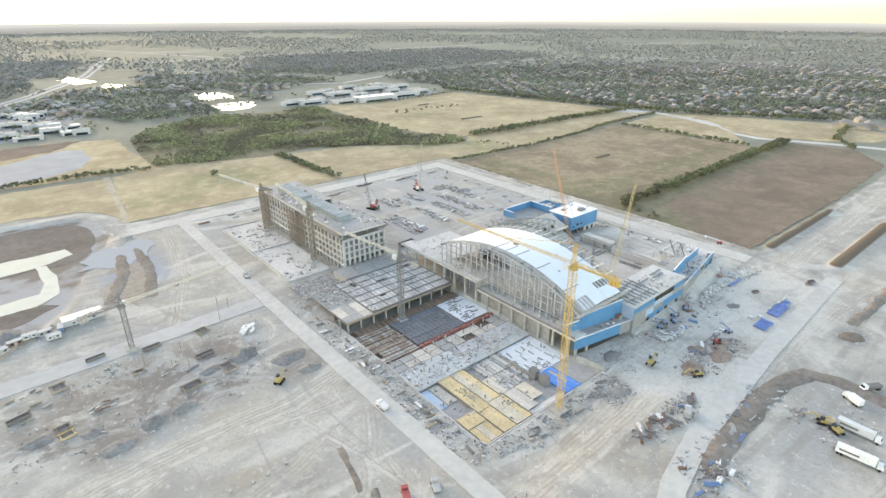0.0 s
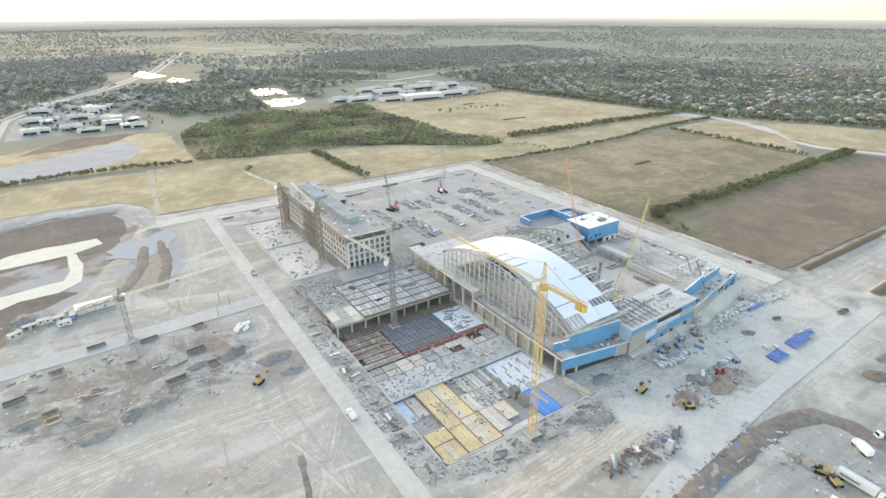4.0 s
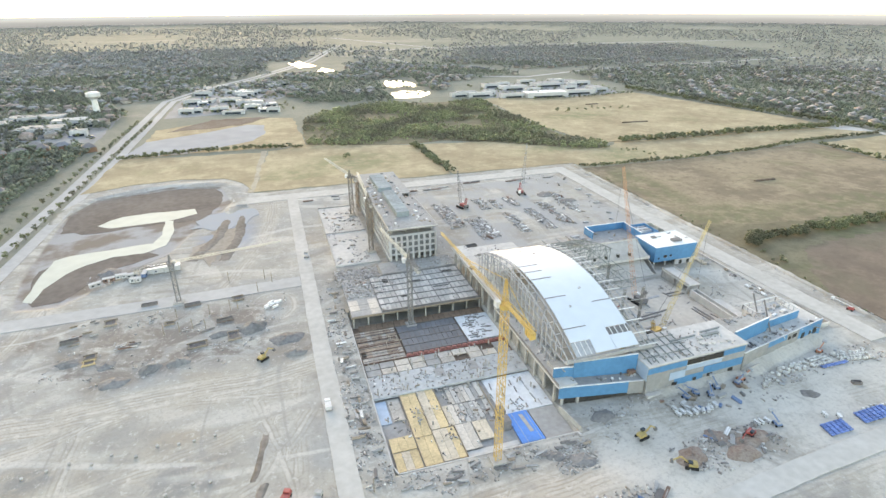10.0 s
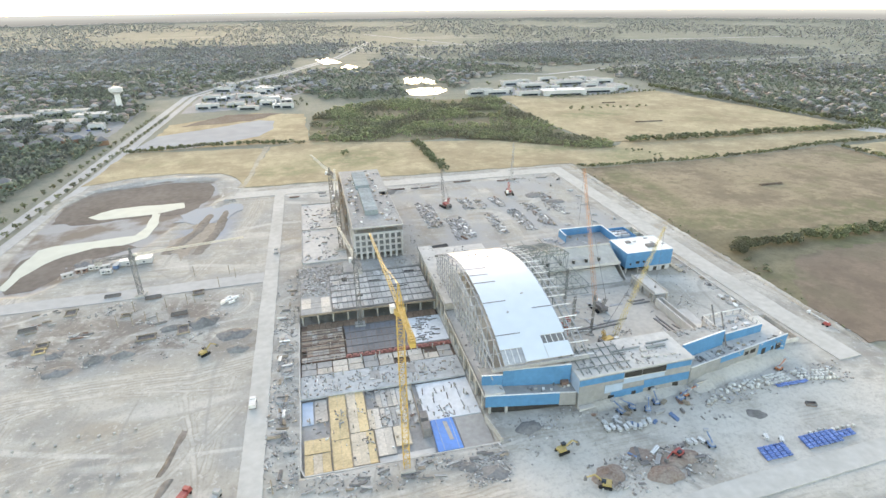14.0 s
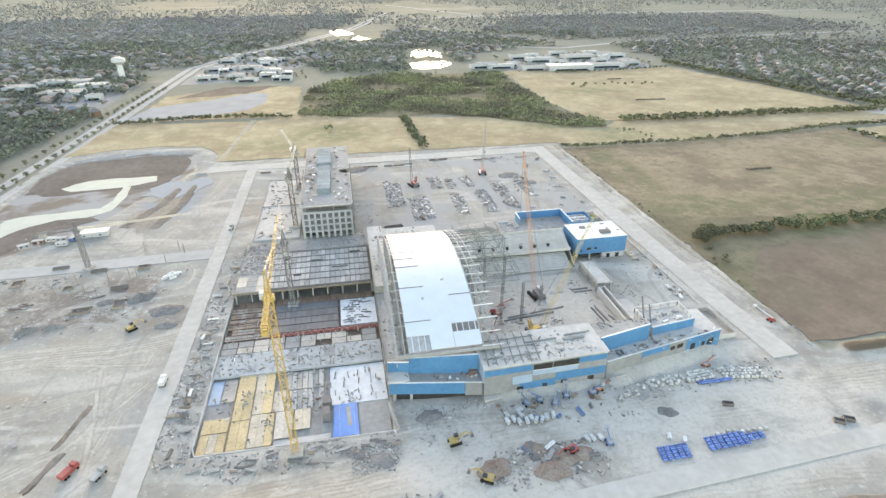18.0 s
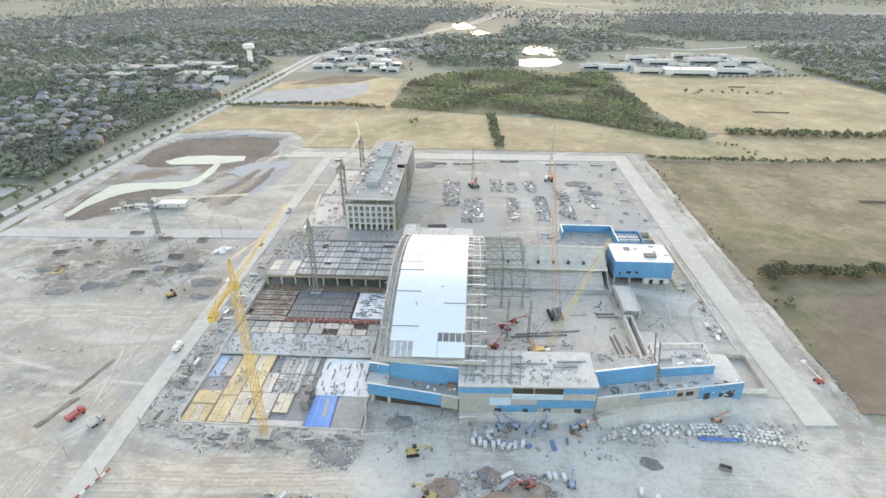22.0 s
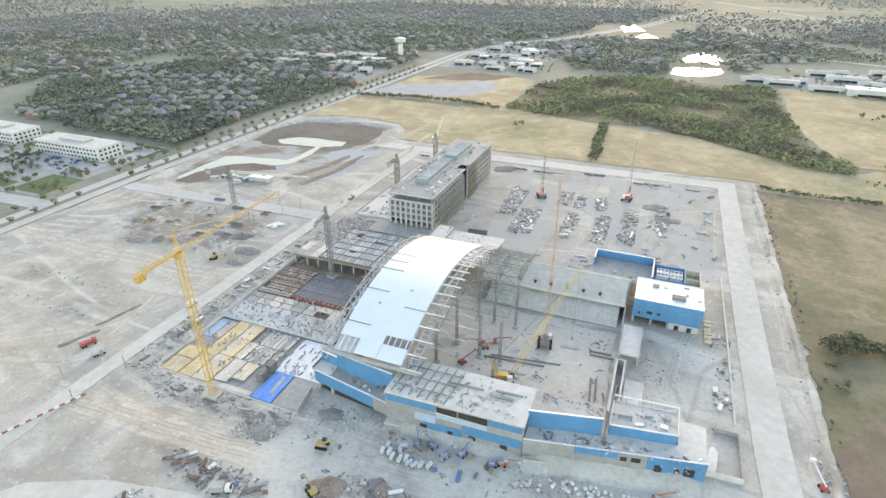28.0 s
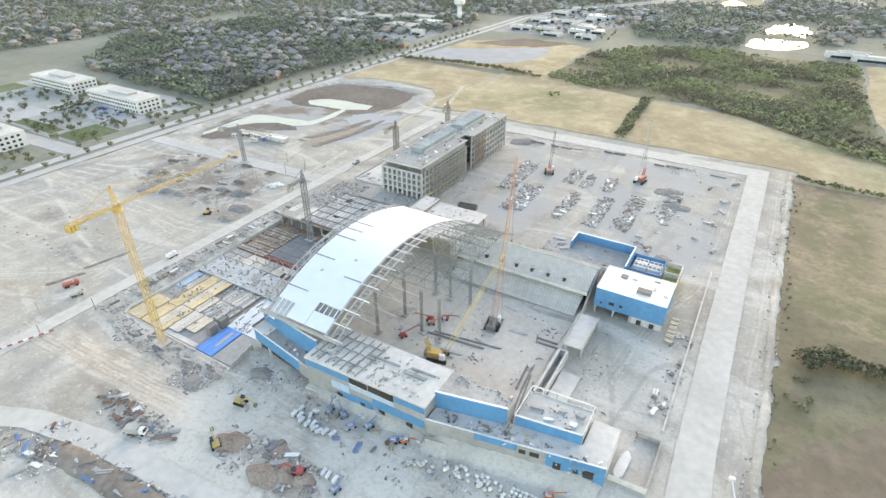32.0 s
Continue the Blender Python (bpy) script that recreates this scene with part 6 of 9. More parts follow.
for j in range(6):
    y0 = 66.2 + j * 4.55
    for i in range(8):
        x0 = 1.2 + i * 2.48
        if rnd.random() < 0.06:
            continue
        pale_ = rnd.random() < (0.75 if j < 2 else 0.3)
        part("formwork_panel", Bits().box(x0, y0, -1.75, x0 + 2.3, y0 + rnd.uniform(3.7, 4.1), -1.5 + rnd.uniform(-0.06, 0.06)), DUSTY_PLY if pale_ else BROWN_PLY, garage, "", True)
    part("deck_beam", Bits().box(1, y0 - 0.4, -1.7, 21, y0 - 0.12, -1.25), RUST, garage, "", True)
for i in range(9):
    part("joist", Bits().box(1.02 + i * 2.48, 66, -1.6, 1.18 + i * 2.48, 93, -1.3), WOOD, garage, "", True)
RED_PRIMER = mat("red_primer", (0.34, 0.14, 0.125), 0.75, scale=1, vary=0.3)
for k in range(18):
    x = 21.5 + k * 2.75
    part("girder", Bits().box(x, 66.0, -1.5, x + 1.9, 67.2, -0.5), RED_PRIMER, garage, "red-primed steel girder" if k == 0 else "", True)
part("girder_rail", Bits().box(21, 65.8, -1.9, 71, 67.6, -1.5), RED_PRIMER, garage, "", True)
DECK = mat("dark_decking", (0.13, 0.14, 0.155), 0.6, scale=2, vary=0.2, rand=0.15)
for i in range(12):
    for j in range(4):
        x0, y0 = 22 + i * 2.55, 69 + j * 5.9
        part("deck_pan", Bits().box(x0, y0, -1.6, x0 + 2.35, y0 + 5.5, -1.35), DECK, garage, "", True)
for j in range(5):
    part("deck_beam", Bits().box(21.6, 68.5 + j * 5.9, -1.7, 53, 68.9 + j * 5.9, -1.1), STEEL_DARK, garage, "", True)
BROWN_PAN = mat("brown_decking", (0.26, 0.18, 0.13), 0.75, scale=1.5, vary=0.25, rand=0.2)
for i in range(22):
    part("deck_pan", Bits().box(4 + i * 3, 93.2, -1.6, 6.7 + i * 3, 98.6, -1.35), BROWN_PAN, garage, "", True)
part("sheet", Bits().box(53.6, 70, -2.4, 71, 93, -1.7), bpy.data.materials["white_insulation"], garage, "white boards on the deck", True)
for k in range(22):
    x, y = rnd.uniform(56.5, 68.5), 72 + (k // 2) * 1.85 + rnd.uniform(-0.5, 0.5)
    part("pipe_length", Bits().turned(x, y, -1.7, rnd.uniform(2, 5), 0.4, 0.3, rnd.uniform(-14, 14)), rnd.choice((STEEL_DARK, STEEL_DARK, STEEL_MID)), garage, "", True)
for j in range(10):
    part("joist", Bits().box(1.2, 67.4 + j * 2.6, -1.42, 21, 67.52 + j * 2.6, -1.2), RUST if j % 2 else STEEL_DARK, garage, "", True)
for k in range(40):
    x, y = rnd.uniform(2, 21), rnd.uniform(67, 92)
    part("loose_gear", Bits().turned(x, y, -1.3, rnd.uniform(1.2, 3.6), rnd.uniform(0.15, 0.4), 0.15, rnd.choice((0, 90)) + rnd.uniform(-10, 10)), rnd.choice((WOOD, RUST, STEEL_DARK, TAN_PLY)), garage, "", True)
# upper deck
part("deck_floor", Bits().box(1.4, 99.4, 3.9, 17.0, 140.8, 3.95), DUSTY_SLAB, garage, "dusty concrete floor of the upper deck", True)
# slab coloured dark: the shade in the gaps between pans is painted
part("upper_deck", Bits().box(1.2, 99.2, 3.3, 70.6, 141, 3.9), mat("deck_gap_shade", (0.21, 0.20, 0.19), 0.9, scale=2), garage, "upper deck of concrete and steel bays", True)
part("upper_edge", Bits().box(1.0, 98.8, 3.3, 70.8, 99.3, 4.2), WOOD, garage, "", True)
for x in np.arange(2.0, 71, 7.6):
    for y in (99.8, 108):
        part("deck_column", Bits().box(x - 0.35, y - 0.35, -2.5, x + 0.35, y + 0.35, 3.3), CONCRETE, garage, "", True)
# dark screen added for the shade deep under the upper deck
part("under_screen", Bits().box(1.5, 112, -2.5, 70, 112.4, 3.3), mat("under_deck_shade", (0.16, 0.14, 0.125), 0.9, scale=2), garage, "", True)
GREY_PAN = mat("grey_decking", (0.50, 0.475, 0.445), 0.85, scale=1.5, vary=0.25, rand=0.2)
for i in range(20):
    for j in range(6):
        x0, y0 = 17.6 + i * 2.64, 101 + j * 6.6
        if rnd.random() < 0.03:
            continue
        part("deck_pan", Bits().box(x0, y0, 3.9, x0 + 2.38, y0 + 6.0, 4.08 + rnd.uniform(0, 0.08)), GREY_PAN, garage, "", True)
for j in range(7):
    part("deck_beam", Bits().box(17, 100.4 + j * 6.6, 3.9, 70.4, 100.85 + j * 6.6, 4.5), STEEL_DARK, garage, "", True)
for i in range(6):
    part("deck_beam", Bits().box(17.2 + i * 10.55, 100.4, 3.9, 17.55 + i * 10.55, 140.6, 4.45), STEEL_DARK, garage, "", True)
panel_field(1.8, 16.8, 100, 116, 3, 3, 4.1, [PALE_PLY, DUSTY_SLAB], 0.3, 0.06)
for i in range(21):
    part("joist", Bits().box(17.36 + i * 2.64, 100.9, 3.92, 17.5 + i * 2.64, 140.4, 4.22), STEEL_DARK if i % 4 == 0 else STEEL_MID, garage, "", True)
# dark plates on the pans paint the shade of bays left open
for x, y, a, b in ((38, 127, 7, 2.2), (60, 134, 6, 2.4), (30, 112, 4, 2), (50, 118, 9, 1.2), (24, 131, 3, 5)):
    part("open_bay", Bits().box(x, y, 4.1, x + a, y + b, 4.2), SHADE_FILL, garage, "dark plate painted as the shade of an undecked bay", True)
part("rear_slab", Bits().box(0.5, 141.2, -0.4, 26, 160, 0.7), DUSTY_SLAB, garage, "", True)
for k in range(120):
    zone = k % 3 if k % 4 else 1
    if zone == 0:
        x, y, z = rnd.uniform(2, 69), rnd.uniform(42, 55), -1.7
    elif zone == 1:
        x, y, z = rnd.uniform(2, 24), rnd.uniform(118, 140), 3.9
    else:
        x, y, z = rnd.uniform(2, 45), rnd.uniform(1, 40), -2.2
    part("loose_gear", Bits().turned(x, y, z, rnd.uniform(0.5, 2.2), rnd.uniform(0.25, 0.6), rnd.uniform(0.15, 0.6), rnd.choice((0, 90)) + rnd.uniform(-25, 25)), rnd.choice((STEEL_DARK, GREY_PAINT, WOOD, WHITE_PAINT, RUST, STEEL_DARK)), garage, "", True)
for k in range(70):
    x, y = rnd.uniform(2, 69), rnd.choice((rnd.uniform(42, 55), rnd.uniform(18, 39), rnd.uniform(57, 65)))
    z = -1.7 if y > 41 else -2.9
    part("starter_column", Bits().box(x - 0.25, y - 0.25, z, x + 0.25, y + 0.25, z + rnd.uniform(1.2, 2.8)), CONCRETE, garage, "", True)
for x0, y0, d in ((30, 47, 0), (46, 48, 0)):
    part("slab_opening", Bits().box(x0, y0, -1.7, x0 + 4.4, y0 + 6.5, -1.6), DUSTY_SLAB, garage, "", True)

# ---- cranes ----
def tower_crane(at, z_jib, jib, counter, deg, m, label, w=2.1, z0=0.0, luff=0.0, head=7.0, tube=0.13, weights=CONCRETE, jib_m=None, jib_w=0.48):
    c = thing("tower_crane", label, "tower crane", (at[0], at[1], z0), "tower cranes")
    a = radians(deg)
    ux, uy = math.cos(a), math.sin(a)
    top = z_jib - z0
    part("base", Bits().box(-2.6, -2.6, 0, 2.6, 2.6, 1.3), CONCRETE, c)
    part("mast", Bits().lattice((0, 0, 1.3), (0, 0, top - 2.2), w, 2.3, tube), m, c)
    part("slewing_ring", Bits().tube((0, 0, top - 2.2), (0, 0, top - 0.8), w * 0.85, 12), m, c)
    part("cab", Bits().turned(ux * 1.6 - uy * 1.9, uy * 1.6 + ux * 1.9, top - 2.2, 2.2, 1.6, 2.2, deg), WHITE_PAINT, c, "small white operator's cab")
    part("tower_head", Bits().lattice((0, 0, top - 0.8), (0, 0, top + head), w * 0.8, 2.0, tube * 0.9, 0.2), m, c)
    lz = math.tan(radians(luff)) * jib
    part("jib", Bits().lattice((ux * 1.0, uy * 1.0, top), (ux * jib, uy * jib, top + lz), w * jib_w, 2.4, tube * 0.62, 0.6), jib_m or m, c)
    part("counter_jib", Bits().lattice((-ux * 1.0, -uy * 1.0, top), (-ux * counter, -uy * counter, top), w * 0.6, 2.4, tube * 0.8), m, c)
    part("walkway", Bits().beam((-ux * 1.0, -uy * 1.0, top - 0.7), (-ux * counter, -uy * counter, top - 0.7), 1.2, 0.12), m, c)
    for k in range(3):
        d = counter - 1.0 - k * 1.3
        part("counterweight", Bits().turned(-ux * d, -uy * d, top - 2.6, 0.9, 1.7, 2.2, deg), weights, c)
    part("tie_bar", Bits().beam((0, 0, top + head - 0.2), (-ux * counter * 0.85, -uy * counter * 0.85, top + 0.6), 0.16), m, c)
    part("tie_bar", Bits().beam((0, 0, top + head - 0.2), (ux * jib * 0.5, uy * jib * 0.5, top + 0.8 + lz * 0.5), 0.16), m, c)
    part("trolley", Bits().turned(ux * jib * 0.45, uy * jib * 0.45, top - 1.1 + lz * 0.45, 1.8, 1.4, 0.6, deg), STEEL_DARK, c)
    return c


tower_crane((36.6, -5.6), 64.0, 60, 19, 92, CRANE_YELLOW, "tall yellow lattice tower crane at the slab's edge", 2.1, -1.8, 0, 8, 0.105, CRANE_YELLOW)
CRANE_GREY = mat("crane_grey", (0.20, 0.20, 0.20), 0.6, vary=0.2)
CRANE_RUST = mat("weathered_crane_steel", (0.215, 0.19, 0.165), 0.7, vary=0.25)
CRANE_PALE = mat("cream_crane_paint", (0.56, 0.53, 0.45), 0.6, vary=0.15)
tower_crane((-85.0, 150.5), 24.5, 58, 18, 11, CRANE_GREY, "grey lattice tower crane on open ground", 2.0, 0, 0, 4.5, 0.16, CONCRETE, CRANE_PALE, 0.55)
tower_crane((30.2, 93.0), 35.5, 44, 13, 97, CRANE_GREY, "grey lattice tower crane standing in the parking structure", 2.1, -2.5, 0, 5, 0.17, CONCRETE, CRANE_PALE, 0.62)
tower_crane((27.2, 183.2), 37.5, 50, 12, 88, CRANE_RUST, "weathered tower crane with a cream jib beside the office block", 2.5, 0.9, 3, 3.5, 0.21, CONCRETE, CRANE_PALE, 0.62)
tower_crane((26.0, 253.0), 33.0, 48, 12, 105, CRANE_RUST, "weathered tower crane with a cream jib behind the office block", 2.5, 0.9, 2, 3.5, 0.21, CONCRETE, CRANE_PALE, 0.62)


def crawler_crane(at, tip, m, boom_m, label, turn=0):
    c = thing("crawler_crane", label, "crane", (at[0], at[1], 0), "crawler cranes")
    a = radians(turn)
    def rot(x, y):
        return x * math.cos(a) - y * math.sin(a), x * math.sin(a) + y * math.cos(a)
    for s in (-1, 1):
        x, y = rot(s * 2.6, 0)
        t = part("track", Bits().turned(x, y, 0.15, 1.2, 8.2, 1.3, turn), BLACK_RUBBER, c, "dark crawler track")
        part("idler", Bits().turned(x, y, 0.0, 0.9, 6.4, 0.2, turn), STEEL_DARK, t)
    part("undercarriage", Bits().turned(0, 0, 0.8, 4.4, 3.4, 0.9, turn), STEEL_DARK, c)
    part("house", Bits().turned(*rot(0, -1.4), 1.7, 3.0, 5.8, 1.9, turn), m, c)
    part("counterweight", Bits().turned(*rot(0, -4.9), 1.8, 4.0, 1.2, 1.8, turn), STEEL_DARK, c)
    part("cab", Bits().turned(*rot(2.0, 2.2), 1.8, 1.5, 2.2, 2.3, turn), WHITE_PAINT if boom_m is not m else m, c)
    bx, by = rot(0, 2.2)
    end = (tip[0] - at[0], tip[1] - at[1], tip[2])
    part("boom", Bits().lattice((bx, by, 2.2), end, 1.8, 2.8, 0.06, 0.5), boom_m, c, "long lattice boom")
    part("gantry", Bits().lattice(tuple(rot(0, -3.4)) + (4.0,), tuple(rot(0, -5.0)) + (9.0,), 1.2, 1.6, 0.12), m, c)
    mid = along((bx, by, 2.2), end, 0.86)
    part("pendant", Bits().beam(tuple(rot(0, -5.0)) + (9.0,), mid, 0.12), STEEL_DARK, c)
    part("hoist_rope", Bits().beam((end[0], end[1], end[2]), (end[0] + 0.4, end[1] + 0.4, end[2] * 0.45), 0.08), STEEL_DARK, c)
    part("hook_block", Bits().turned(end[0] + 0.4, end[1] + 0.4, end[2] * 0.45 - 1.2, 0.7, 0.7, 1.0, 0), STEEL_DARK, c)
    return c


crawler_crane((152.5, 74.8), (148.5, 97, 70), STEEL_DARK, PALE_ORANGE, "dark crawler crane with a tall faded orange boom inside the hall", 10)
crawler_crane((142.3, 44.6), (166, 50, 55), CRANE_YELLOW, mat("faded_yellow_paint", (0.60, 0.47, 0.20), 0.5, vary=0.15), "yellow crawler crane with a lattice boom inside the hall", -75)
crawler_crane((171, 262), (171.4, 257.5, 44.6), RED_PAINT, GREY_PAINT, "red crawler crane with a raised grey boom in the storage yard", 170)
crawler_crane((112.3, 246), (111, 254, 28), RED_PAINT, STEEL_DARK, "red crawler crane with a dark boom in the storage yard", 20)


# ---- machines ----
def boom_lift(x, y, deg, m, reach=9.0, label="blue boom lift parked by the hall"):
    c = thing("boom_lift", label, "boom lift", (x, y, 0), "boom lifts", "", deg)
    part("chassis", Bits().box(-1.4, -1.1, 0.6, 1.4, 1.1, 1.3), m, c)
    for a in (-1.05, 1.05):
        for b in (-1.1, 1.1):
            part("wheel", Bits().tube((a, b - 0.2, 0.5), (a, b + 0.2, 0.5), 0.5, 10), BLACK_RUBBER, c)
    part("turret", Bits().box(-1.2, -0.7, 1.3, 0.8, 0.7, 1.9), STEEL if m is not RED_PAINT else m, c)
    part("boom", Bits().beam((-0.6, 0, 2.1), (reach, 0, 3.2), 0.32, 0.36), m, c)
    part("basket", Bits().box(reach - 0.3, -0.9, 2.7, reach + 0.9, 0.9, 3.8), STEEL, c)
    return c


BLUE_LIFT = mat("blue_machine_paint", (0.13, 0.22, 0.38), 0.5, vary=0.2)
for x, y, d in ((145.5, -23.3, 80), (139.5, 2.0, 75), (150.5, 1.6, 20), (128.5, 1.5, 150), (123.0, 0.5, 110), (134, -1.0, 60)):
    boom_lift(x, y, d, BLUE_LIFT, 4.2)
for x, y, d in ((153.5, 3.2, 10), (204.0, 8.5, 25), (128.5, 62, 30)):
    boom_lift(x, y, d, ORANGE_PAINT, 5.5, "orange boom lift on the dusty ground")
for x, y, d, r in ((122.5, 48.5, 62, 8), (126.5, 64, 200, 7), (132, 68, 15, 6)):
    boom_lift(x, y, d, RED_PAINT, r, "red boom lift with its arm out in the hall")
lift = boom_lift(254.0, 32.5, 105, RED_PAINT, 9.0, "red and white mobile lift beside the edge road")
for ob in lift.children:
    if ob.name.startswith(("boom", "basket")):
        ob.data.materials[0] = WHITE_PAINT


def truck(x, y, deg, cab_m, bed_m, length=8.0, label="white lorry parked on the dusty ground", tall=2.4):
    c = thing("truck", label, "truck", (x, y, 0), "parked trucks", "", deg)
    part("frame", Bits().box(-length / 2, -0.9, 0.75, length / 2, 0.9, 1.05), STEEL_DARK, c)
    cabp = part("cab", Bits().hexa([(length / 2 - 2.2, -1.15, 0.9), (length / 2, -1.15, 0.9), (length / 2, 1.15, 0.9), (length / 2 - 2.2, 1.15, 0.9),
                                    (length / 2 - 2.1, -1.1, 2.8), (length / 2 - 0.6, -1.1, 2.8), (length / 2 - 0.6, 1.1, 2.8), (length / 2 - 2.1, 1.1, 2.8)]), cab_m, c)
    part("windscreen", Bits().hexa([(length / 2 - 0.2, -1.0, 1.75), (length / 2 - 0.15, -1.0, 1.75), (length / 2 - 0.15, 1.0, 1.75), (length / 2 - 0.2, 1.0, 1.75),
                                    (length / 2 - 0.55, -0.95, 2.65), (length / 2 - 0.5, -0.95, 2.65), (length / 2 - 0.5, 0.95, 2.65), (length / 2 - 0.55, 0.95, 2.65)]), GLASS_DARK, cabp)
    part("body", Bits().box(-length / 2, -1.25, 1.05, length / 2 - 2.5, 1.25, 1.05 + tall), bed_m, c)
    for a in (-length / 2 + 0.9, -length / 2 + 2.1, length / 2 - 1.2):
        for b in (-1.05, 1.05):
            part("wheel", Bits().tube((a, b - 0.18, 0.5), (a, b + 0.18, 0.5), 0.5, 10), BLACK_RUBBER, c)
    return c


truck(131, -80, 60, WHITE_PAINT, WHITE_PAINT, 8, "white lorry parked among stores")
truck(146.2, -82.3, 150, WHITE_PAINT, STEEL_DARK, 9, "white lorry with a dark load bed", 1.2)
truck(110.8, -87.8, -90, WHITE_PAINT, WHITE_PAINT, 14.5, "long white semi-trailer truck", 2.8)
truck(95.4, -92.2, -84, WHITE_PAINT, WHITE_PAINT, 14.5, "long white semi-trailer truck", 2.8)
truck(-37, -2, 65, RED_PAINT, RED_PAINT, 7, "red tipper lorry on the dusty ground", 1.2)
truck(-27, -5, 65, GREY_PAINT, GREY_PAINT, 6, "grey flatbed lorry on the dusty ground", 0.8)
truck(72, -41, 25, WHITE_PAINT, GREY_PAINT, 7, "white lorry beside the haul road")
truck(-18, 40, 90, WHITE_PAINT, WHITE_PAINT, 6, "white van on the haul road", 1.6)
truck(-14, 190, 88, GREY_PAINT, GREY_PAINT, 6, "grey pick-up on the haul road", 0.8)


for ob in [o for o in scene.objects if o.name.startswith("truck") and o.parent is None and o.location.y < -85]:
    part("lettering", Bits().box(-6.2, -1.27, 2.1, -0.2, -1.255, 2.9), STEEL_DARK, ob, "unreadable dark lettering bar")


def excavator(x, y, deg, m, label="yellow excavator on the dusty ground"):
    c = thing("excavator", label, "excavator", (x, y, 0), "excavators", "", deg)
    for s in (-1, 1):
        part("track", Bits().box(-2.2, s * 1.3 - 0.35, 0, 2.2, s * 1.3 + 0.35, 0.95), BLACK_RUBBER, c)
    part("house", Bits().box(-1.9, -1.2, 1.05, 1.0, 1.2, 2.1), m, c)
    part("cab", Bits().box(0.0, 0.3, 2.4, 1.5, 1.4, 3.3), GLASS_DARK, c)
    part("boom", Bits().beam((1.0, 0, 1.9), (3.8, 0, 4.0), 0.4, 0.5), m, c)
    part("arm", Bits().beam((3.7, 0, 4.1), (6.4, 0, 2.0), 0.3, 0.4), m, c)
    part("bucket", Bits().hexa([(6.0, -0.6, 0.9), (7.2, -0.6, 0.9), (7.2, 0.6, 0.9), (6.0, 0.6, 0.9), (6.3, -0.6, 2.2), (6.9, -0.6, 2.2), (6.9, 0.6, 2.2), (6.3, 0.6, 2.2)]), STEEL_DARK, c)
    return c


YEL = mat("machine_yellow", (0.44, 0.33, 0.13), 0.55, vary=0.2)
for x, y, d in ((-42.5, 82.3, 40), (106.1, -82, 60), (107.5, -77.1, 110), (92, -13, 10), (99.5, -30.5, 150)):
    excavator(x, y, d, YEL)
excavator(131, -24.5, 200, RED_PAINT, "red excavator working on a rusty heap")


def skip(x, y, deg, lx, ly, lz, label):
    c = thing("steel_skip", label, "skip", (x, y, 0), "steel skips", "", deg)
    part("bed", Bits().box(-lx / 2, -ly / 2, 0.1, lx / 2, ly / 2, 0.5), RUST, c)
    for a, b, p, q in ((-lx / 2, -ly / 2, lx / 2, -ly / 2 + 0.15), (-lx / 2, ly / 2 - 0.15, lx / 2, ly / 2), (-lx / 2, -ly / 2 + 0.15, -lx / 2 + 0.15, ly / 2 - 0.15), (lx / 2 - 0.15, -ly / 2 + 0.15, lx / 2, ly / 2 - 0.15)):
        part("side", Bits().box(a, b, 0.5, p, q, lz), STEEL_DARK, c)
    return c


def container(x, y, deg, m, lx=12, ly=2.5, lz=2.7, label="site office trailer with a pale roof", z=0):
    c = thing("site_trailer", label, "site trailer", (x, y, z), "site trailers", "", deg)
    part("body", Bits().box(-lx / 2, -ly / 2, 0.35, lx / 2, ly / 2, lz), m, c)
    part("roof", Bits().box(-lx / 2 - 0.15, -ly / 2 - 0.15, lz, lx / 2 + 0.15, ly / 2 + 0.15, lz + 0.2), WHITE_PAINT if lx > 10 else PRECAST, c, "pale flat roof")
    for a in (-lx / 2 + 0.8, lx / 2 - 0.8):
        part("skid", Bits().box(a - 0.3, -ly / 2, 0, a + 0.3, ly / 2, 0.35), STEEL_DARK, c)
    for k in range(2):
        part("window", Bits().box(-lx / 4 + k * lx / 2 - 0.6, -ly / 2 - 0.05, 1.2, -lx / 4 + k * lx / 2 + 0.6, -ly / 2 + 0.1, 2.0), GLASS_DARK, c)
    part("door", Bits().box(-0.5, -ly / 2 - 0.05, 0.4, 0.5, -ly / 2 + 0.1, 2.3), GREY_PAINT, c)
    return c


container(-98, 196.5, 4, PRECAST, 18, 6.5, 3.4, "double site office with a white roof")
for x, y, d, m in ((-115, 197, 8, GREY_PAINT), (-121, 198, 5, WHITE_PAINT), (-127, 195, 12, RUST), (-133, 190, 30, GREY_PAINT), (-112, 190, 0, WHITE_PAINT), (-108, 197, 80, BLUE_LIFT)):
    container(x, y - 5, d, m, 6, 2.5, 2.6, "small site trailer in a row")
skip(89, 169, 8, 12, 3.4, 2.6, "long dark skip by the deck")
for x, y, d in ((-99.9, 152.5, 6), (-60.5, 123.4, 8), (-131, 125, 14), (-77.8, 145.5, 8)):
    skip(x, y, d, 8, 2.2, 1.4, "dark open-topped steel skip on the ground")
for x, y, d in ((233, -29.7, -30), (237.2, -29.4, -30), (198.5, -14, -20)):
    skip(x, y, d, 3.8, 1.9, 1.4, "small dark steel skip on the ground")

# ---- heaps and stacks ----
RUST_EARTH = mat("rusty_earth", (0.21, 0.145, 0.115), 0.95, scale=1.2, tint=(0.33, 0.28, 0.245), bump=0.1)


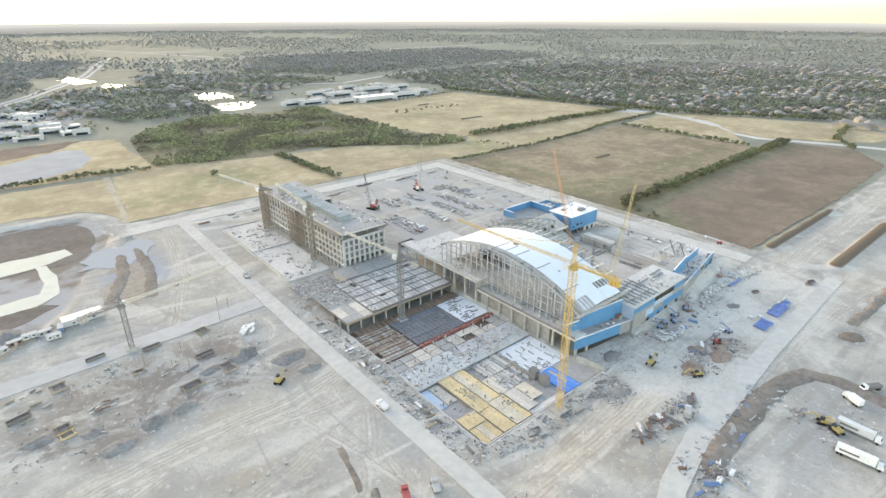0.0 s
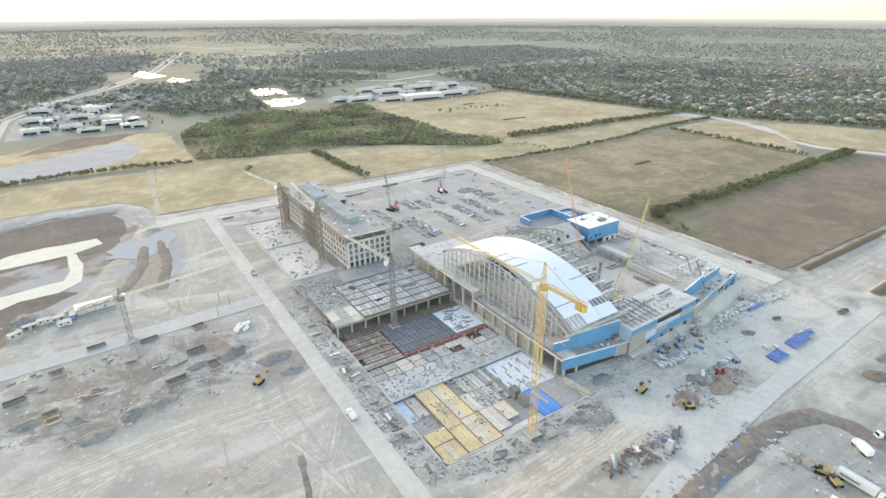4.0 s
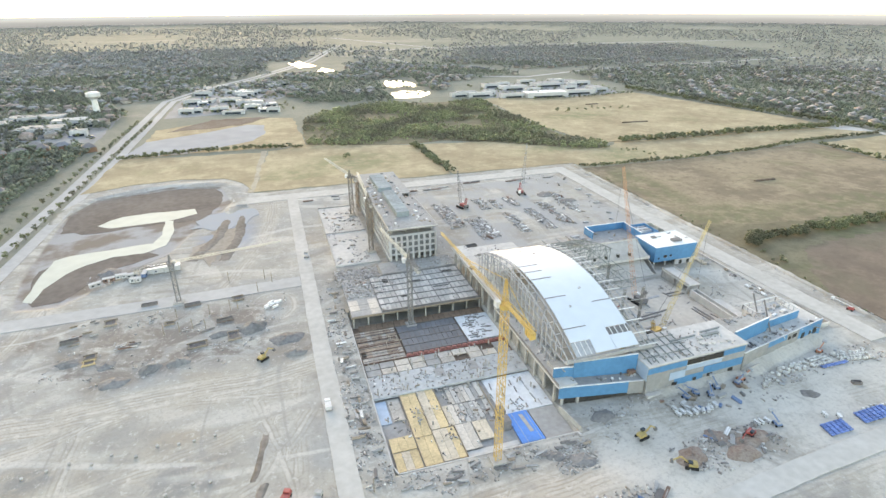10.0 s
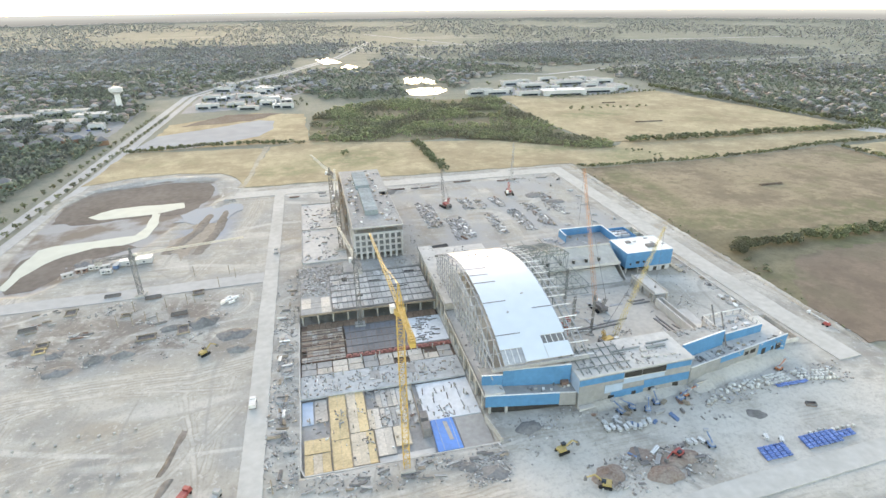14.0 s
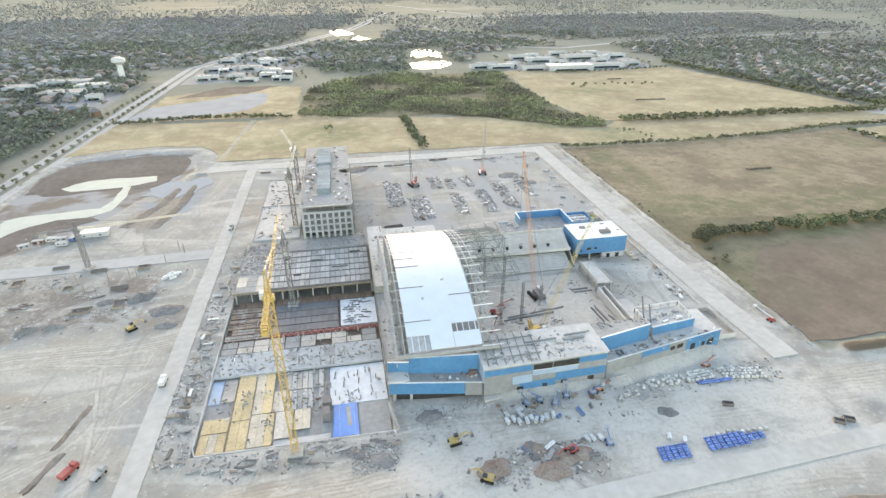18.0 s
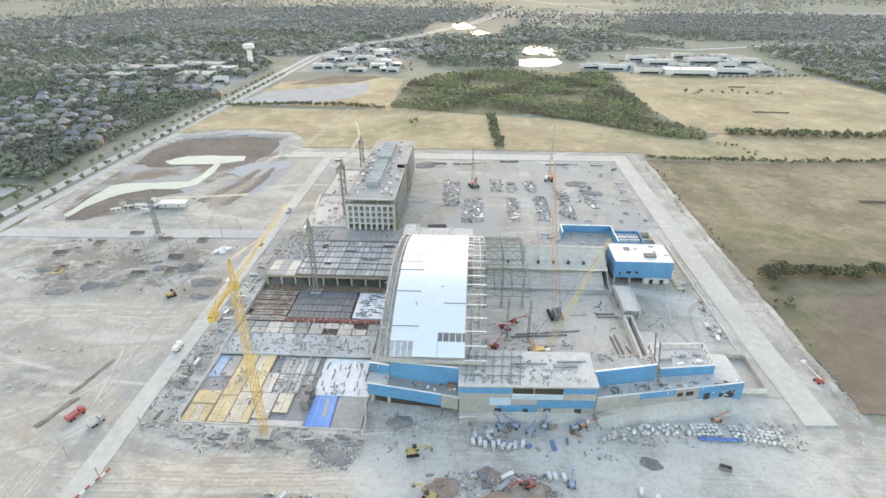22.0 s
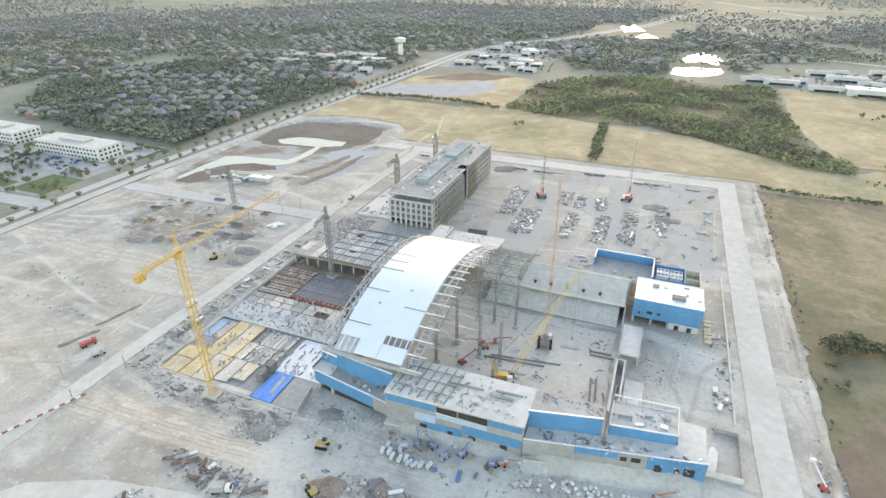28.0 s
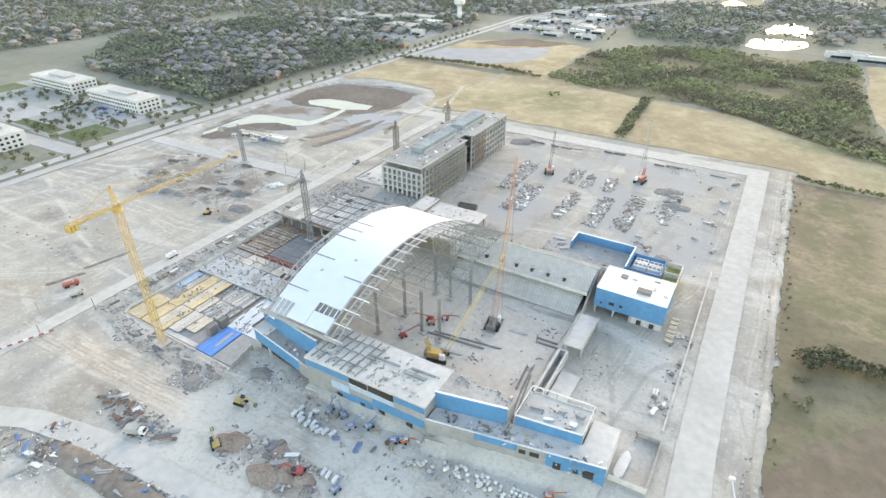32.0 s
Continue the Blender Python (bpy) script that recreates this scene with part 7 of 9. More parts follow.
def heap(x, y, r, h, m, label, seed, squash=1.0):
    rnd = random.Random(seed)
    b = Bits()
    rings, seg = 7, 22
    ph = [rnd.uniform(0, 6.28) for _ in range(4)]
    for i in range(rings + 1):
        t = i / rings
        for j in range(seg):
            a = 2 * math.pi * j / seg
            k = 1 + 0.16 * math.sin(2 * a + ph[0]) + 0.09 * math.sin(5 * a + ph[1]) + rnd.uniform(-0.04, 0.04)
            rr = r * (1 - t) * k
            zz = h * (1 - (1 - t) ** 1.6) * (1 + 0.12 * math.sin(3 * a + ph[2])) - (0.4 if i == 0 else 0)
            b.v.append((rr * math.cos(a), rr * math.sin(a) * squash, zz))
    for i in range(rings):
        for j in range(seg):
            b.f.append((i * seg + j, i * seg + (j + 1) % seg, (i + 1) * seg + (j + 1) % seg, (i + 1) * seg + j))
    b.f.append(tuple(rings * seg + j for j in range(seg)))
    ob = single("spoil_mound", b, m, label, "heap", "heaps", "", True)
    ob.location = (x, y, float(height(x, y)))
    return ob


for i, (x, y, r, h) in enumerate(((-46.7, 112, 8, 2.6), (-62, 110, 5, 1.4), (-90.7, 90, 5, 2.0), (-79, 91.5, 5, 1.8), (-104, 84, 6, 1.2), (-127, 106, 6, 1.2), (-110, 99, 5, 1.0), (-28, 83, 5, 1.6), (-31, 97, 8, 1.2), (187, -64, 6, 1.8), (66, -15, 6, 0.8), (58, -10, 4, 0.6), (174, -13, 4, 0.5),
                                  (122, -31, 6, 2.0), (103, -27, 6, 1.8), (134, -26, 5, 1.4), (128, -27, 5, 1.6), (119, -21, 5, 0.8), (86, 3, 5, 1.2), (-130, 205, 8, 1.8), (240, -60, 5, 1.6),
                                  (200, 235, 8, 1.2), (190, 255, 9, 1.1), (72, 294, 11, 1.3), (205, 168, 6, 1.1))):
    brown = 100 < x < 140 and -34 < y < -20
    heap(x, y, r, h, RUST_EARTH if brown else (SOIL_DARK if y < -20 and x < 200 else GRAVEL_PILE), "rusty heap of scrap and earth" if brown else "grey heap of gravel and spoil", i, 0.7 + 0.05 * (i % 5))
BANK = mat("bank_earth", (0.225, 0.195, 0.168), 0.95, scale=3, vary=0.3, bump=0.15)
def bank(pts, w, h, label, seed, m=None):
    rnd = random.Random(seed)
    dense = []
    for (ax, ay), (bx, by) in zip(pts, pts[1:]):
        n = max(1, int(math.hypot(bx - ax, by - ay) / 4))
        dense += [(ax + (bx - ax) * i / n, ay + (by - ay) * i / n) for i in range(n)]
    dense.append(pts[-1])
    ks = (1.0, 0.78, 0.5, 0.2)
    rows = [ribbon(dense, w * k) for k in ks]
    order = [rows[0][0], rows[1][0], rows[2][0], rows[3][0], rows[3][1], rows[2][1], rows[1][1], rows[0][1]]
    lift_ = (-0.3, 0.25, 0.75, 1.0, 0.95, 0.7, 0.3, -0.3)
    b = Bits()
    for i in range(len(dense)):
        hh = h * rnd.uniform(0.75, 1.15) * min(1, i * 0.4, (len(dense) - 1 - i) * 0.4)
        for row, q in zip(order, lift_):
            x, y = row[i]
            z = -0.3 if q < 0 else hh * q * rnd.uniform(0.75, 1.2)
            b.v.append((x + rnd.uniform(-0.6, 0.6), y + rnd.uniform(-0.6, 0.6), z + float(height(x, y))))
    for i in range(len(dense) - 1):
        for j in range(7):
            b.f.append((i * 8 + j, i * 8 + j + 1, i * 8 + 9 + j, i * 8 + 8 + j))
    return single("earth_bank", b, m or BANK, label, "earth bank", "earth banks", "structure", True)


bank([(48, -60), (62, -58), (77, -57), (92, -57), (106, -55.5), (124, -57), (138, -62), (142, -72), (141, -88), (138, -130)], 10, 1.0, "long dark bank of earth round the stores", 1)
bank([(-84, 205), (-70, 240), (-64, 280)], 9, 0.7, "low graded earth bank", 3)
bank([(-64, 200), (-56, 240), (-54, 285)], 8, 0.6, "low graded earth bank", 4)
bank([(258, 12), (259, 80), (258, 160), (259, 260), (258, 330)], 4, 1.1, "ridge of pushed-up stones at the field's edge", 5, ground_me.materials[0])
bank([(-186, 300), (-187, 330), (-174, 364), (-146, 378), (-116, 385), (-84, 379), (-68, 372), (-58, 350), (-56, 318), (-66, 286)], 13, 0.7, "pale bermed rim of the dug basin", 21, ground_me.materials[0])
bank([(-47, 10), (-42, 32)], 3.2, 0.18, "short low strip of pushed-up soil", 7)
bank([(-49, -8), (-43, 8)], 3.2, 0.18, "short low strip of pushed-up soil", 8)
bank([(262, -62), (230, -62), (200, -60)], 6, 0.9, "low ridge of pale spoil", 6)


def stack(x, y, deg, sx, sy, sz, m, n, label, category="material stack", z=None, gap=0.15, name="material_stack"):
    """A stack of n long pieces lying side by side on two bearers."""
    word = label.split(" ")
    name = "pipe_bundle" if "pipe" in word else "wrapped_bundle" if "wrapped" in word else "platform_lift" if "platforms" in word else "concrete_block" if "blocks" in word else "timber_stack" if "timber" in word else "steel_stack"
    c = thing(name, label, category, (x, y, float(height(x, y)) if z is None else z), "stacks of material", "", deg)
    part("pallet", Bits().box(-sx * 0.4, -sy / 2, 0, sx * 0.4, sy / 2, 0.18), WOOD, c)
    rnd = random.Random(int(x * 31 + y * 17))
    w = sy / n
    for k in range(n):
        o = rnd.uniform(-0.06, 0.06) * sx
        part("length", Bits().box(-sx / 2 + o, -sy / 2 + k * w, 0.18, sx / 2 + o, -sy / 2 + (k + 1) * w - gap * w, 0.18 + sz * rnd.uniform(0.7, 1.1)), m, c)
    return c


rnd = random.Random(77)
PICK = [(GREY_PAINT, "grey wrapped lengths laid in a stack"), (STEEL, "grey steel sections laid in a stack"), (WOOD, "timber lengths laid in a stack"), (STEEL_DARK, "dark steel sections laid in a stack"), (RUST, "rusty reinforcing bars laid in a stack"), (STEEL, "grey steel sections laid in a stack")]
YARD = [(96, 206, 258, 18, 5), (112, 181, 221, 18, 6), (130, 236, 262, 8, 3.5), (141, 234, 258, 7, 2.5), (140, 184, 223, 14, 3), (155, 236, 258, 7, 3.5), (160, 185, 228, 15, 3.5), (176, 188, 238, 13, 4), (196, 208, 260, 9, 3)]
for x0, ya, yb, n, half in YARD:
    for k in range(n):
        m, lab = PICK[rnd.randrange(6)]
        y = ya + (yb - ya) * (k + 0.5) / n
        stack(x0 + rnd.uniform(-half, half), y, rnd.uniform(-25, 25) + rnd.choice((0, 90, 100)), rnd.uniform(2.4, 6.0), rnd.uniform(0.8, 1.6), rnd.uniform(0.3, 0.9), m if rnd.random() < 0.62 else WHITE_PAINT, 3, lab)
for k in range(14):
    m, lab = PICK[rnd.randrange(6)]
    stack(rnd.uniform(186, 228), rnd.uniform(160, 296), rnd.uniform(0, 180), rnd.uniform(2.5, 6), rnd.uniform(1.2, 2.4), rnd.uniform(0.5, 1.4), m, 3, lab)
# blue drums of pipe near the road, white bags by the hall
def pallet_load(name, kind_mesh, x, y, deg, label, category, group):
    c = thing(name, label, category, (x, y, float(height(x, y))), group, "", deg)
    part("pallet", PALLET, None, c)
    for k, (nm, me, off) in enumerate(kind_mesh):
        ob = part(nm, me, None, c)
        ob.matrix_basis = pose(*off)
    return c


def soft_block(sx, sy, sz, seed):
    """A full sack: a block with drawn-in, uneven edges and a domed top."""
    r = random.Random(seed)
    b = Bits()
    n = 10
    for z, k in ((0.0, 0.95), (0.3, 1.0), (0.8, 0.98), (0.93, 0.9), (1.0, 0.5)):
        for i in range(n):
            a = 2 * math.pi * i / n
            q = 1 / max(abs(math.cos(a)), abs(math.sin(a))) ** 0.7 * k * r.uniform(0.93, 1.05)
            b.v.append((math.cos(a) * q * sx / 2, math.sin(a) * q * sy / 2, z * sz))
    for j in range(4):
        b.f += [(j * n + i, j * n + (i + 1) % n, (j + 1) * n + (i + 1) % n, (j + 1) * n + i) for i in range(n)]
    b.f += [tuple(range(n - 1, -1, -1)), tuple(range(4 * n, 5 * n))]
    return b


PALLET = Bits().box(-0.7, -0.6, 0.08, 0.7, 0.6, 0.16).box(-0.7, -0.6, 0, 0.7, -0.45, 0.08).box(-0.7, 0.45, 0, 0.7, 0.6, 0.08).mesh("pallet", WOOD)
BAG_WHITE = mat("white_sacking", (0.60, 0.59, 0.56), 0.85, scale=0.8, vary=0.2, rand=0.22)
BAGS = [soft_block(1.25, 1.1, 1.0, k).mesh("bag", BAG_WHITE) for k in range(4)]
BLUE_WRAP = mat("blue_wrapping", (0.12, 0.22, 0.50), 0.45, scale=0.7, vary=0.25, rand=0.2)
ROLL = Bits().tube((-0.8, 0, 0.62), (0.8, 0, 0.62), 0.36, 12).tube((-1.0, 0, 0.62), (1.0, 0, 0.62), 0.2, 8).mesh("roll", BLUE_WRAP)
def bag(x, y, deg):
    pallet_load("pallet_bag", [("bag", BAGS[rnd.randrange(4)], (0, 0, 0.16))], x, y, deg, "full white bulk bag on a wooden pallet", "bag", "white bulk bags")
for i in range(7):
    for j in range(4):
        bag(193.5 + i * 1.5 + rnd.uniform(-0.2, 0.2), 0.6 + j * 1.55 + i * 0.1 + rnd.uniform(-0.2, 0.2), rnd.uniform(-8, 8))
for i in range(11):
    for j in range(4):
        if rnd.random() < 0.9:
            bag(207.5 + i * 1.6 + rnd.uniform(-0.25, 0.25), 5.4 - j * 1.7 - i * 0.28 + rnd.uniform(-0.25, 0.25), rnd.uniform(-12, 12))
for k in range(34):
    bag(rnd.uniform(171, 193), rnd.uniform(0.2, 4.8), rnd.uniform(0, 180))
for k in range(12):
    bag(rnd.uniform(159, 168), rnd.uniform(-4, 0), rnd.uniform(0, 180))
for k in range(9):
    bag(185 + k * 2.4 + rnd.uniform(-0.14, 0.14), -26.6 - k * 0.15 + rnd.uniform(-0.5, 0.5), rnd.uniform(-15, 15))
def blue_bundle(x, y, deg):
    pallet_load("blue_bundle", [("roll", ROLL, (0, -0.42, 0)), ("roll", ROLL, (0, 0.42, 0.04))], x, y, deg, "blue wrapped rolls on a wooden pallet", "wrapped rolls", "blue wrapped rolls")
for i in range(5):
    for j in range(4):
        blue_bundle(161.4 + i * 2.25 - j * 0.25, -29.4 - j * 1.5, rnd.uniform(-4, 4))
for i in range(10):
    for j in range(4):
        if i < 7 or j in (1, 2):
            blue_bundle(180.0 + i * 2.3 - j * 0.2, -28.4 - j * 1.45 + i * 0.05, rnd.uniform(-4, 4))
for k in range(8):
    blue_bundle(195 + k * 1.9, -1.2 + rnd.uniform(-0.14, 0.14), rnd.uniform(-20, 20))
for k in range(26):
    stack(rnd.uniform(160, 230), rnd.uniform(-5, 8), rnd.uniform(0, 180), rnd.uniform(0.8, 2.2), rnd.uniform(0.6, 1.2), rnd.uniform(0.3, 0.8), rnd.choice((WHITE_PAINT, GREY_PAINT, STEEL)), 2, "grey and white wrapped goods on the ground")
LIFT_DECK = mat("dull_white_paint", (0.62, 0.63, 0.63), 0.6, vary=0.15, rand=0.1)
def scissor_lift(x, y, deg):
    c = thing("scissor_lift", "white scissor lift folded down on the ground", "scissor lift", (x, y, 0), "scissor lifts", "", deg)
    part("chassis", Bits().box(-1.3, -0.6, 0.25, 1.3, 0.6, 0.8), LIFT_DECK, c)
    part("scissors", Bits().box(-1.1, -0.35, 0.8, 1.1, 0.35, 1.25), STEEL_DARK, c)
    part("platform", Bits().box(-1.35, -0.65, 1.25, 1.35, 0.65, 1.4), LIFT_DECK, c)
    for s_ in (-0.65, 0.6):
        part("guard_rail", Bits().box(-1.35, s_, 2.3, 1.35, s_ + 0.05, 2.38).box(-1.35, s_, 1.4, -1.3, s_ + 0.05, 2.3).box(1.3, s_, 1.4, 1.35, s_ + 0.05, 2.3), STEEL, c)
    for a_ in (-0.9, 0.9):
        part("axle", Bits().tube((a_, -0.62, 0.28), (a_, 0.62, 0.28), 0.28, 10), BLACK_RUBBER, c)
for x, y, d in ((113.7, -4.1, 100), (115.5, -6.5, 95), (117.3, -8, 95), (118.8, -5, 120), (120.2, -8.1, 90), (122.2, -7.2, 95), (123.8, -8.4, 60), (126, -8.6, 60), (128, -7.7, 80), (130.8, -7, 80), (119, -2.5, 20), (113, -7, 100), (138.5, -20.4, 100), (140.4, -20.5, 100), (143.4, -20.7, 100), (167.5, -25, 70), (172, -27.5, 60)):
    scissor_lift(x, y, d)
for k in range(12):
    stack(rnd.uniform(110, 160), rnd.uniform(-8, 2), rnd.uniform(0, 180), rnd.uniform(1.5, 5), rnd.uniform(0.8, 1.8), 0.8, rnd.choice((STEEL_DARK, WOOD, RUST, GREY_PAINT, BLUE_LIFT)), 3, "mixed steel and timber lying by the entrance")
for k in range(34):
    x, y = rnd.choice(((rnd.uniform(46, 78), rnd.uniform(-42, -33)), (rnd.uniform(40, 116), rnd.uniform(-60, -52)), (rnd.uniform(116, 138), rnd.uniform(-34, -20)), (rnd.uniform(30, 62), rnd.uniform(-70, -58))))
    stack(x, y, rnd.uniform(0, 180), rnd.uniform(2, 6), rnd.uniform(0.7, 1.8), rnd.uniform(0.3, 0.8), rnd.choice((RUST, STEEL_DARK, WHITE_PAINT, STEEL_DARK, BLUE_LIFT, RUST, GREY_PAINT)), 4, "mixed steel, pipe and timber in the stores")
for k in range(40):
    x, y = rnd.uniform(-13, -2), rnd.uniform(-4, 140)
    stack(rnd.uniform(-9, -3), y, rnd.choice((0, 90)) + rnd.uniform(-12, 12), rnd.uniform(2, 5), rnd.uniform(0.6, 1.4), rnd.uniform(0.3, 0.8), rnd.choice((WOOD, WHITE_PAINT, STEEL_DARK, GREY_PAINT, STEEL)), 3, "timber and steel stacked along the slab's edge")
for k in range(26):
    stack(rnd.uniform(2, 72), rnd.uniform(-12, -4), rnd.uniform(-20, 20), rnd.uniform(1.5, 5), rnd.uniform(0.5, 1.2), rnd.uniform(0.2, 0.6), rnd.choice((WOOD, GREY_PAINT, STEEL_DARK, GREY_PAINT, STEEL_DARK)), 3, "timber and steel lying in front of the slab")
for k in range(22):
    x, y = rnd.choice(((rnd.uniform(-135, -120), rnd.uniform(118, 145)), (rnd.uniform(-92, -60), rnd.uniform(112, 135)), (rnd.uniform(-110, -95), rnd.uniform(110, 118))))
    stack(x, y, rnd.uniform(-10, 30), rnd.uniform(1.5, 6), rnd.uniform(0.5, 1.2), rnd.uniform(0.2, 0.6), rnd.choice((WOOD, GREY_PAINT, STEEL_DARK, RUST, GREY_PAINT, STEEL_DARK)), 3, "forms and steel scattered on the foundation ground")
for k in range(12):
    stack(-36.7 + rnd.uniform(-3, 3), 132.2 + rnd.uniform(-3, 3), 30 + rnd.uniform(-20, 20), rnd.uniform(2, 4), 1.2, 1.0, WHITE_PAINT, 2, "white wrapped bundles lying together")
for x, y, d, ln in ((148, 60.5, 8, 30), (142, 57.5, 6, 26), (176, 52, 95, 14), (178, 53, 95, 14), (177, 77, 2, 9), (178, 74.5, 2, 9)):
    stack(x, y, d, ln, 0.9, 0.5, STEEL_DARK, 2, "long steel sections lying on the hall's earth floor")
for k in range(12):
    stack(rnd.uniform(140, 182), rnd.choice((rnd.uniform(34, 52), rnd.uniform(60, 92))), rnd.choice((0, 90)) + rnd.uniform(-15, 15), rnd.uniform(3, 9), rnd.uniform(0.6, 1.6), rnd.uniform(0.2, 0.5), rnd.choice((STEEL_DARK, STEEL, STEEL, STEEL)), 3, "steel sections lying on the hall's earth floor")
for k in range(16):
    stack(rnd.uniform(222, 230), rnd.uniform(60, 110), rnd.choice((90, 75)) + rnd.uniform(-20, 20), rnd.uniform(1.5, 4), rnd.uniform(0.8, 2), rnd.uniform(0.4, 1.0), rnd.choice((STEEL_DARK, WOOD, GREY_PAINT, WHITE_PAINT)), 3, "pallets and steel along the site's edge")
for k in range(20):
    stack(rnd.uniform(-60, 225), rnd.uniform(295, 306), rnd.uniform(-5, 5), rnd.uniform(5, 12), rnd.uniform(0.8, 1.6), rnd.uniform(0.4, 1.0), rnd.choice((STEEL_DARK, RUST, GREY_PAINT)), 3, "dark pipe lengths laid beside the far road")
for k in range(22):
    stack(-130 + (k % 11) * 7 + rnd.uniform(-1, 1), 14 + (k // 11) * 22 + rnd.uniform(-2, 2), 25, 1.0, 1.0, 0.7, GREY_PAINT, 2, "small concrete blocks set out in rows", "block")


for k in range(6):
    stack(220.8, 102.5 + k * 3.4, rnd.uniform(-6, 6), 3.0, 2.2, 0.9, TAN_PLY, 3, "tan timber pallets stacked by the annex")
for k in range(14):
    stack(rnd.choice((rnd.uniform(46, 54), rnd.uniform(60, 68), rnd.uniform(80, 84))), rnd.uniform(-38.5, -34), 40 + rnd.uniform(-8, 8), rnd.uniform(3, 6), rnd.uniform(0.8, 1.4), rnd.uniform(0.4, 0.8), rnd.choice((STEEL_DARK, RUST, RUST, GREY_PAINT)), 4, "steel bars stacked beside the haul road")
for k in range(26):
    t = k / 25
    stack(48 + t * 60 + rnd.uniform(-2, 2), -63 + t * 11 + rnd.uniform(-3.5, 3.5), 20 + rnd.uniform(-30, 30), rnd.uniform(2, 6), rnd.uniform(0.8, 1.8), rnd.uniform(0.4, 0.9), rnd.choice((STEEL_DARK, WHITE_PAINT, BLUE_LIFT, GREY_PAINT, STEEL, WOOD)), 4, "mixed steel and timber along the earth bank")
cover = single("sheeted_load", soft_block(3.6, 12.5, 0.9, 8), WHITE_PAINT, "long white sheeted load beside the terrace", "sheeted load")
cover.matrix_basis = pose(220.4, 31.5, 0, 0, 0, -6)

# foundation frames, posts, barriers
def footing_frame(x, y, deg, sx, sy, label="timber formwork frame round a foundation", m=WOOD):
    c = thing("formwork_frame", label, "formwork", (x, y, 0), "foundation frames", "", deg)
    for a, b, p, q in ((-sx / 2 - 0.6, -sy / 2, sx / 2 + 0.6, -sy / 2 + 0.22), (-sx / 2 - 0.6, sy / 2 - 0.22, sx / 2 + 0.6, sy / 2), (-sx / 2, -sy / 2 + 0.22, -sx / 2 + 0.22, sy / 2 - 0.22), (sx / 2 - 0.22, -sy / 2 + 0.22, sx / 2, sy / 2 - 0.22)):
        part("shutter", Bits().box(a, b, 0, p, q, 0.9), m, c)
    part("rebar_mat", Bits().box(-sx / 2 + 0.5, -sy / 2 + 0.5, 0, sx / 2 - 0.5, sy / 2 - 0.5, 0.15), GRAVEL_PILE, c)
    for k in range(int(sx / 0.9)):
        part("bar", Bits().beam((-sx / 2 + 0.6 + k * 0.9, -sy / 2, 0.5), (-sx / 2 + 0.6 + k * 0.9, sy / 2, 0.5), 0.09), RUST, c)
    return c


for x, y, d, sx, sy in ((-116.0, 138.3, 8, 5, 6), (-87.1, 128.6, 5, 4, 3), (-72.0, 103.6, 8, 8, 5), (-55.8, 106.8, 10, 5, 8), (-54.6, 145.5, 8, 5, 5), (-118.3, 108, 10, 4.5, 4)):
    footing_frame(x, y, d, sx, sy)
footing_frame(-117.8, 103.0, 10, 4.5, 4, "yellow formwork frame round a foundation", YELLOW_PLY)
for x, y in ((-26.5, -22.0), (-8.5, -7.3), (-88.3, 117.8), (-81.2, 117.4), (-75.3, 119.1), (-69.1, 116.7), (-68.2, 131.7), (-58.1, 133.3), (-54.4, 133.1), (-44, 150), (-40, 165), (-84, 132), (-36, 160), (-60, 168), (-10, -30)):
    c = thing("pole", "slender timber pole standing on the dusty ground", "pole", (x, y, 0), "poles")
    part("shaft", Bits().tube((0, 0, 0), (0, 0, 6.5), 0.18, 6), WOOD, c)
    part("foot", Bits().box(-0.4, -0.4, 0, 0.4, 0.4, 0.3), CONCRETE, c)
for k in range(26):
    t = k / 25
    x, y = -26 + t * 16, -70 + t * 44
    c = thing("barrier", "red and white road barrier on the haul road", "barrier", (x, y, 0.3), "road barriers", "", 70)
    part("block", Bits().hexa([(-0.85, -0.22, 0), (0.85, -0.22, 0), (0.85, 0.22, 0), (-0.85, 0.22, 0), (-0.85, -0.09, 0.65), (0.85, -0.09, 0.65), (0.85, 0.09, 0.65), (-0.85, 0.09, 0.65)]), RED_PAINT if k % 2 else WHITE_PAINT, c)

# ---- trees, hedges, houses beyond the site ----
def icosahedron():
    p = (1 + 5 ** 0.5) / 2
    v = np.array([(-1, p, 0), (1, p, 0), (-1, -p, 0), (1, -p, 0), (0, -1, p), (0, 1, p), (0, -1, -p), (0, 1, -p), (p, 0, -1), (p, 0, 1), (-p, 0, -1), (-p, 0, 1)], float)
    f = np.array([(0, 11, 5), (0, 5, 1), (0, 1, 7), (0, 7, 10), (0, 10, 11), (1, 5, 9), (5, 11, 4), (11, 10, 2), (10, 7, 6), (7, 1, 8), (3, 9, 4), (3, 4, 2), (3, 2, 6), (3, 6, 8), (3, 8, 9), (4, 9, 5), (2, 4, 11), (6, 2, 10), (8, 6, 7), (9, 8, 1)])
    return v / np.linalg.norm(v[0]), f


ICO_V, ICO_F = icosahedron()
RNG = np.random.RandomState(5)


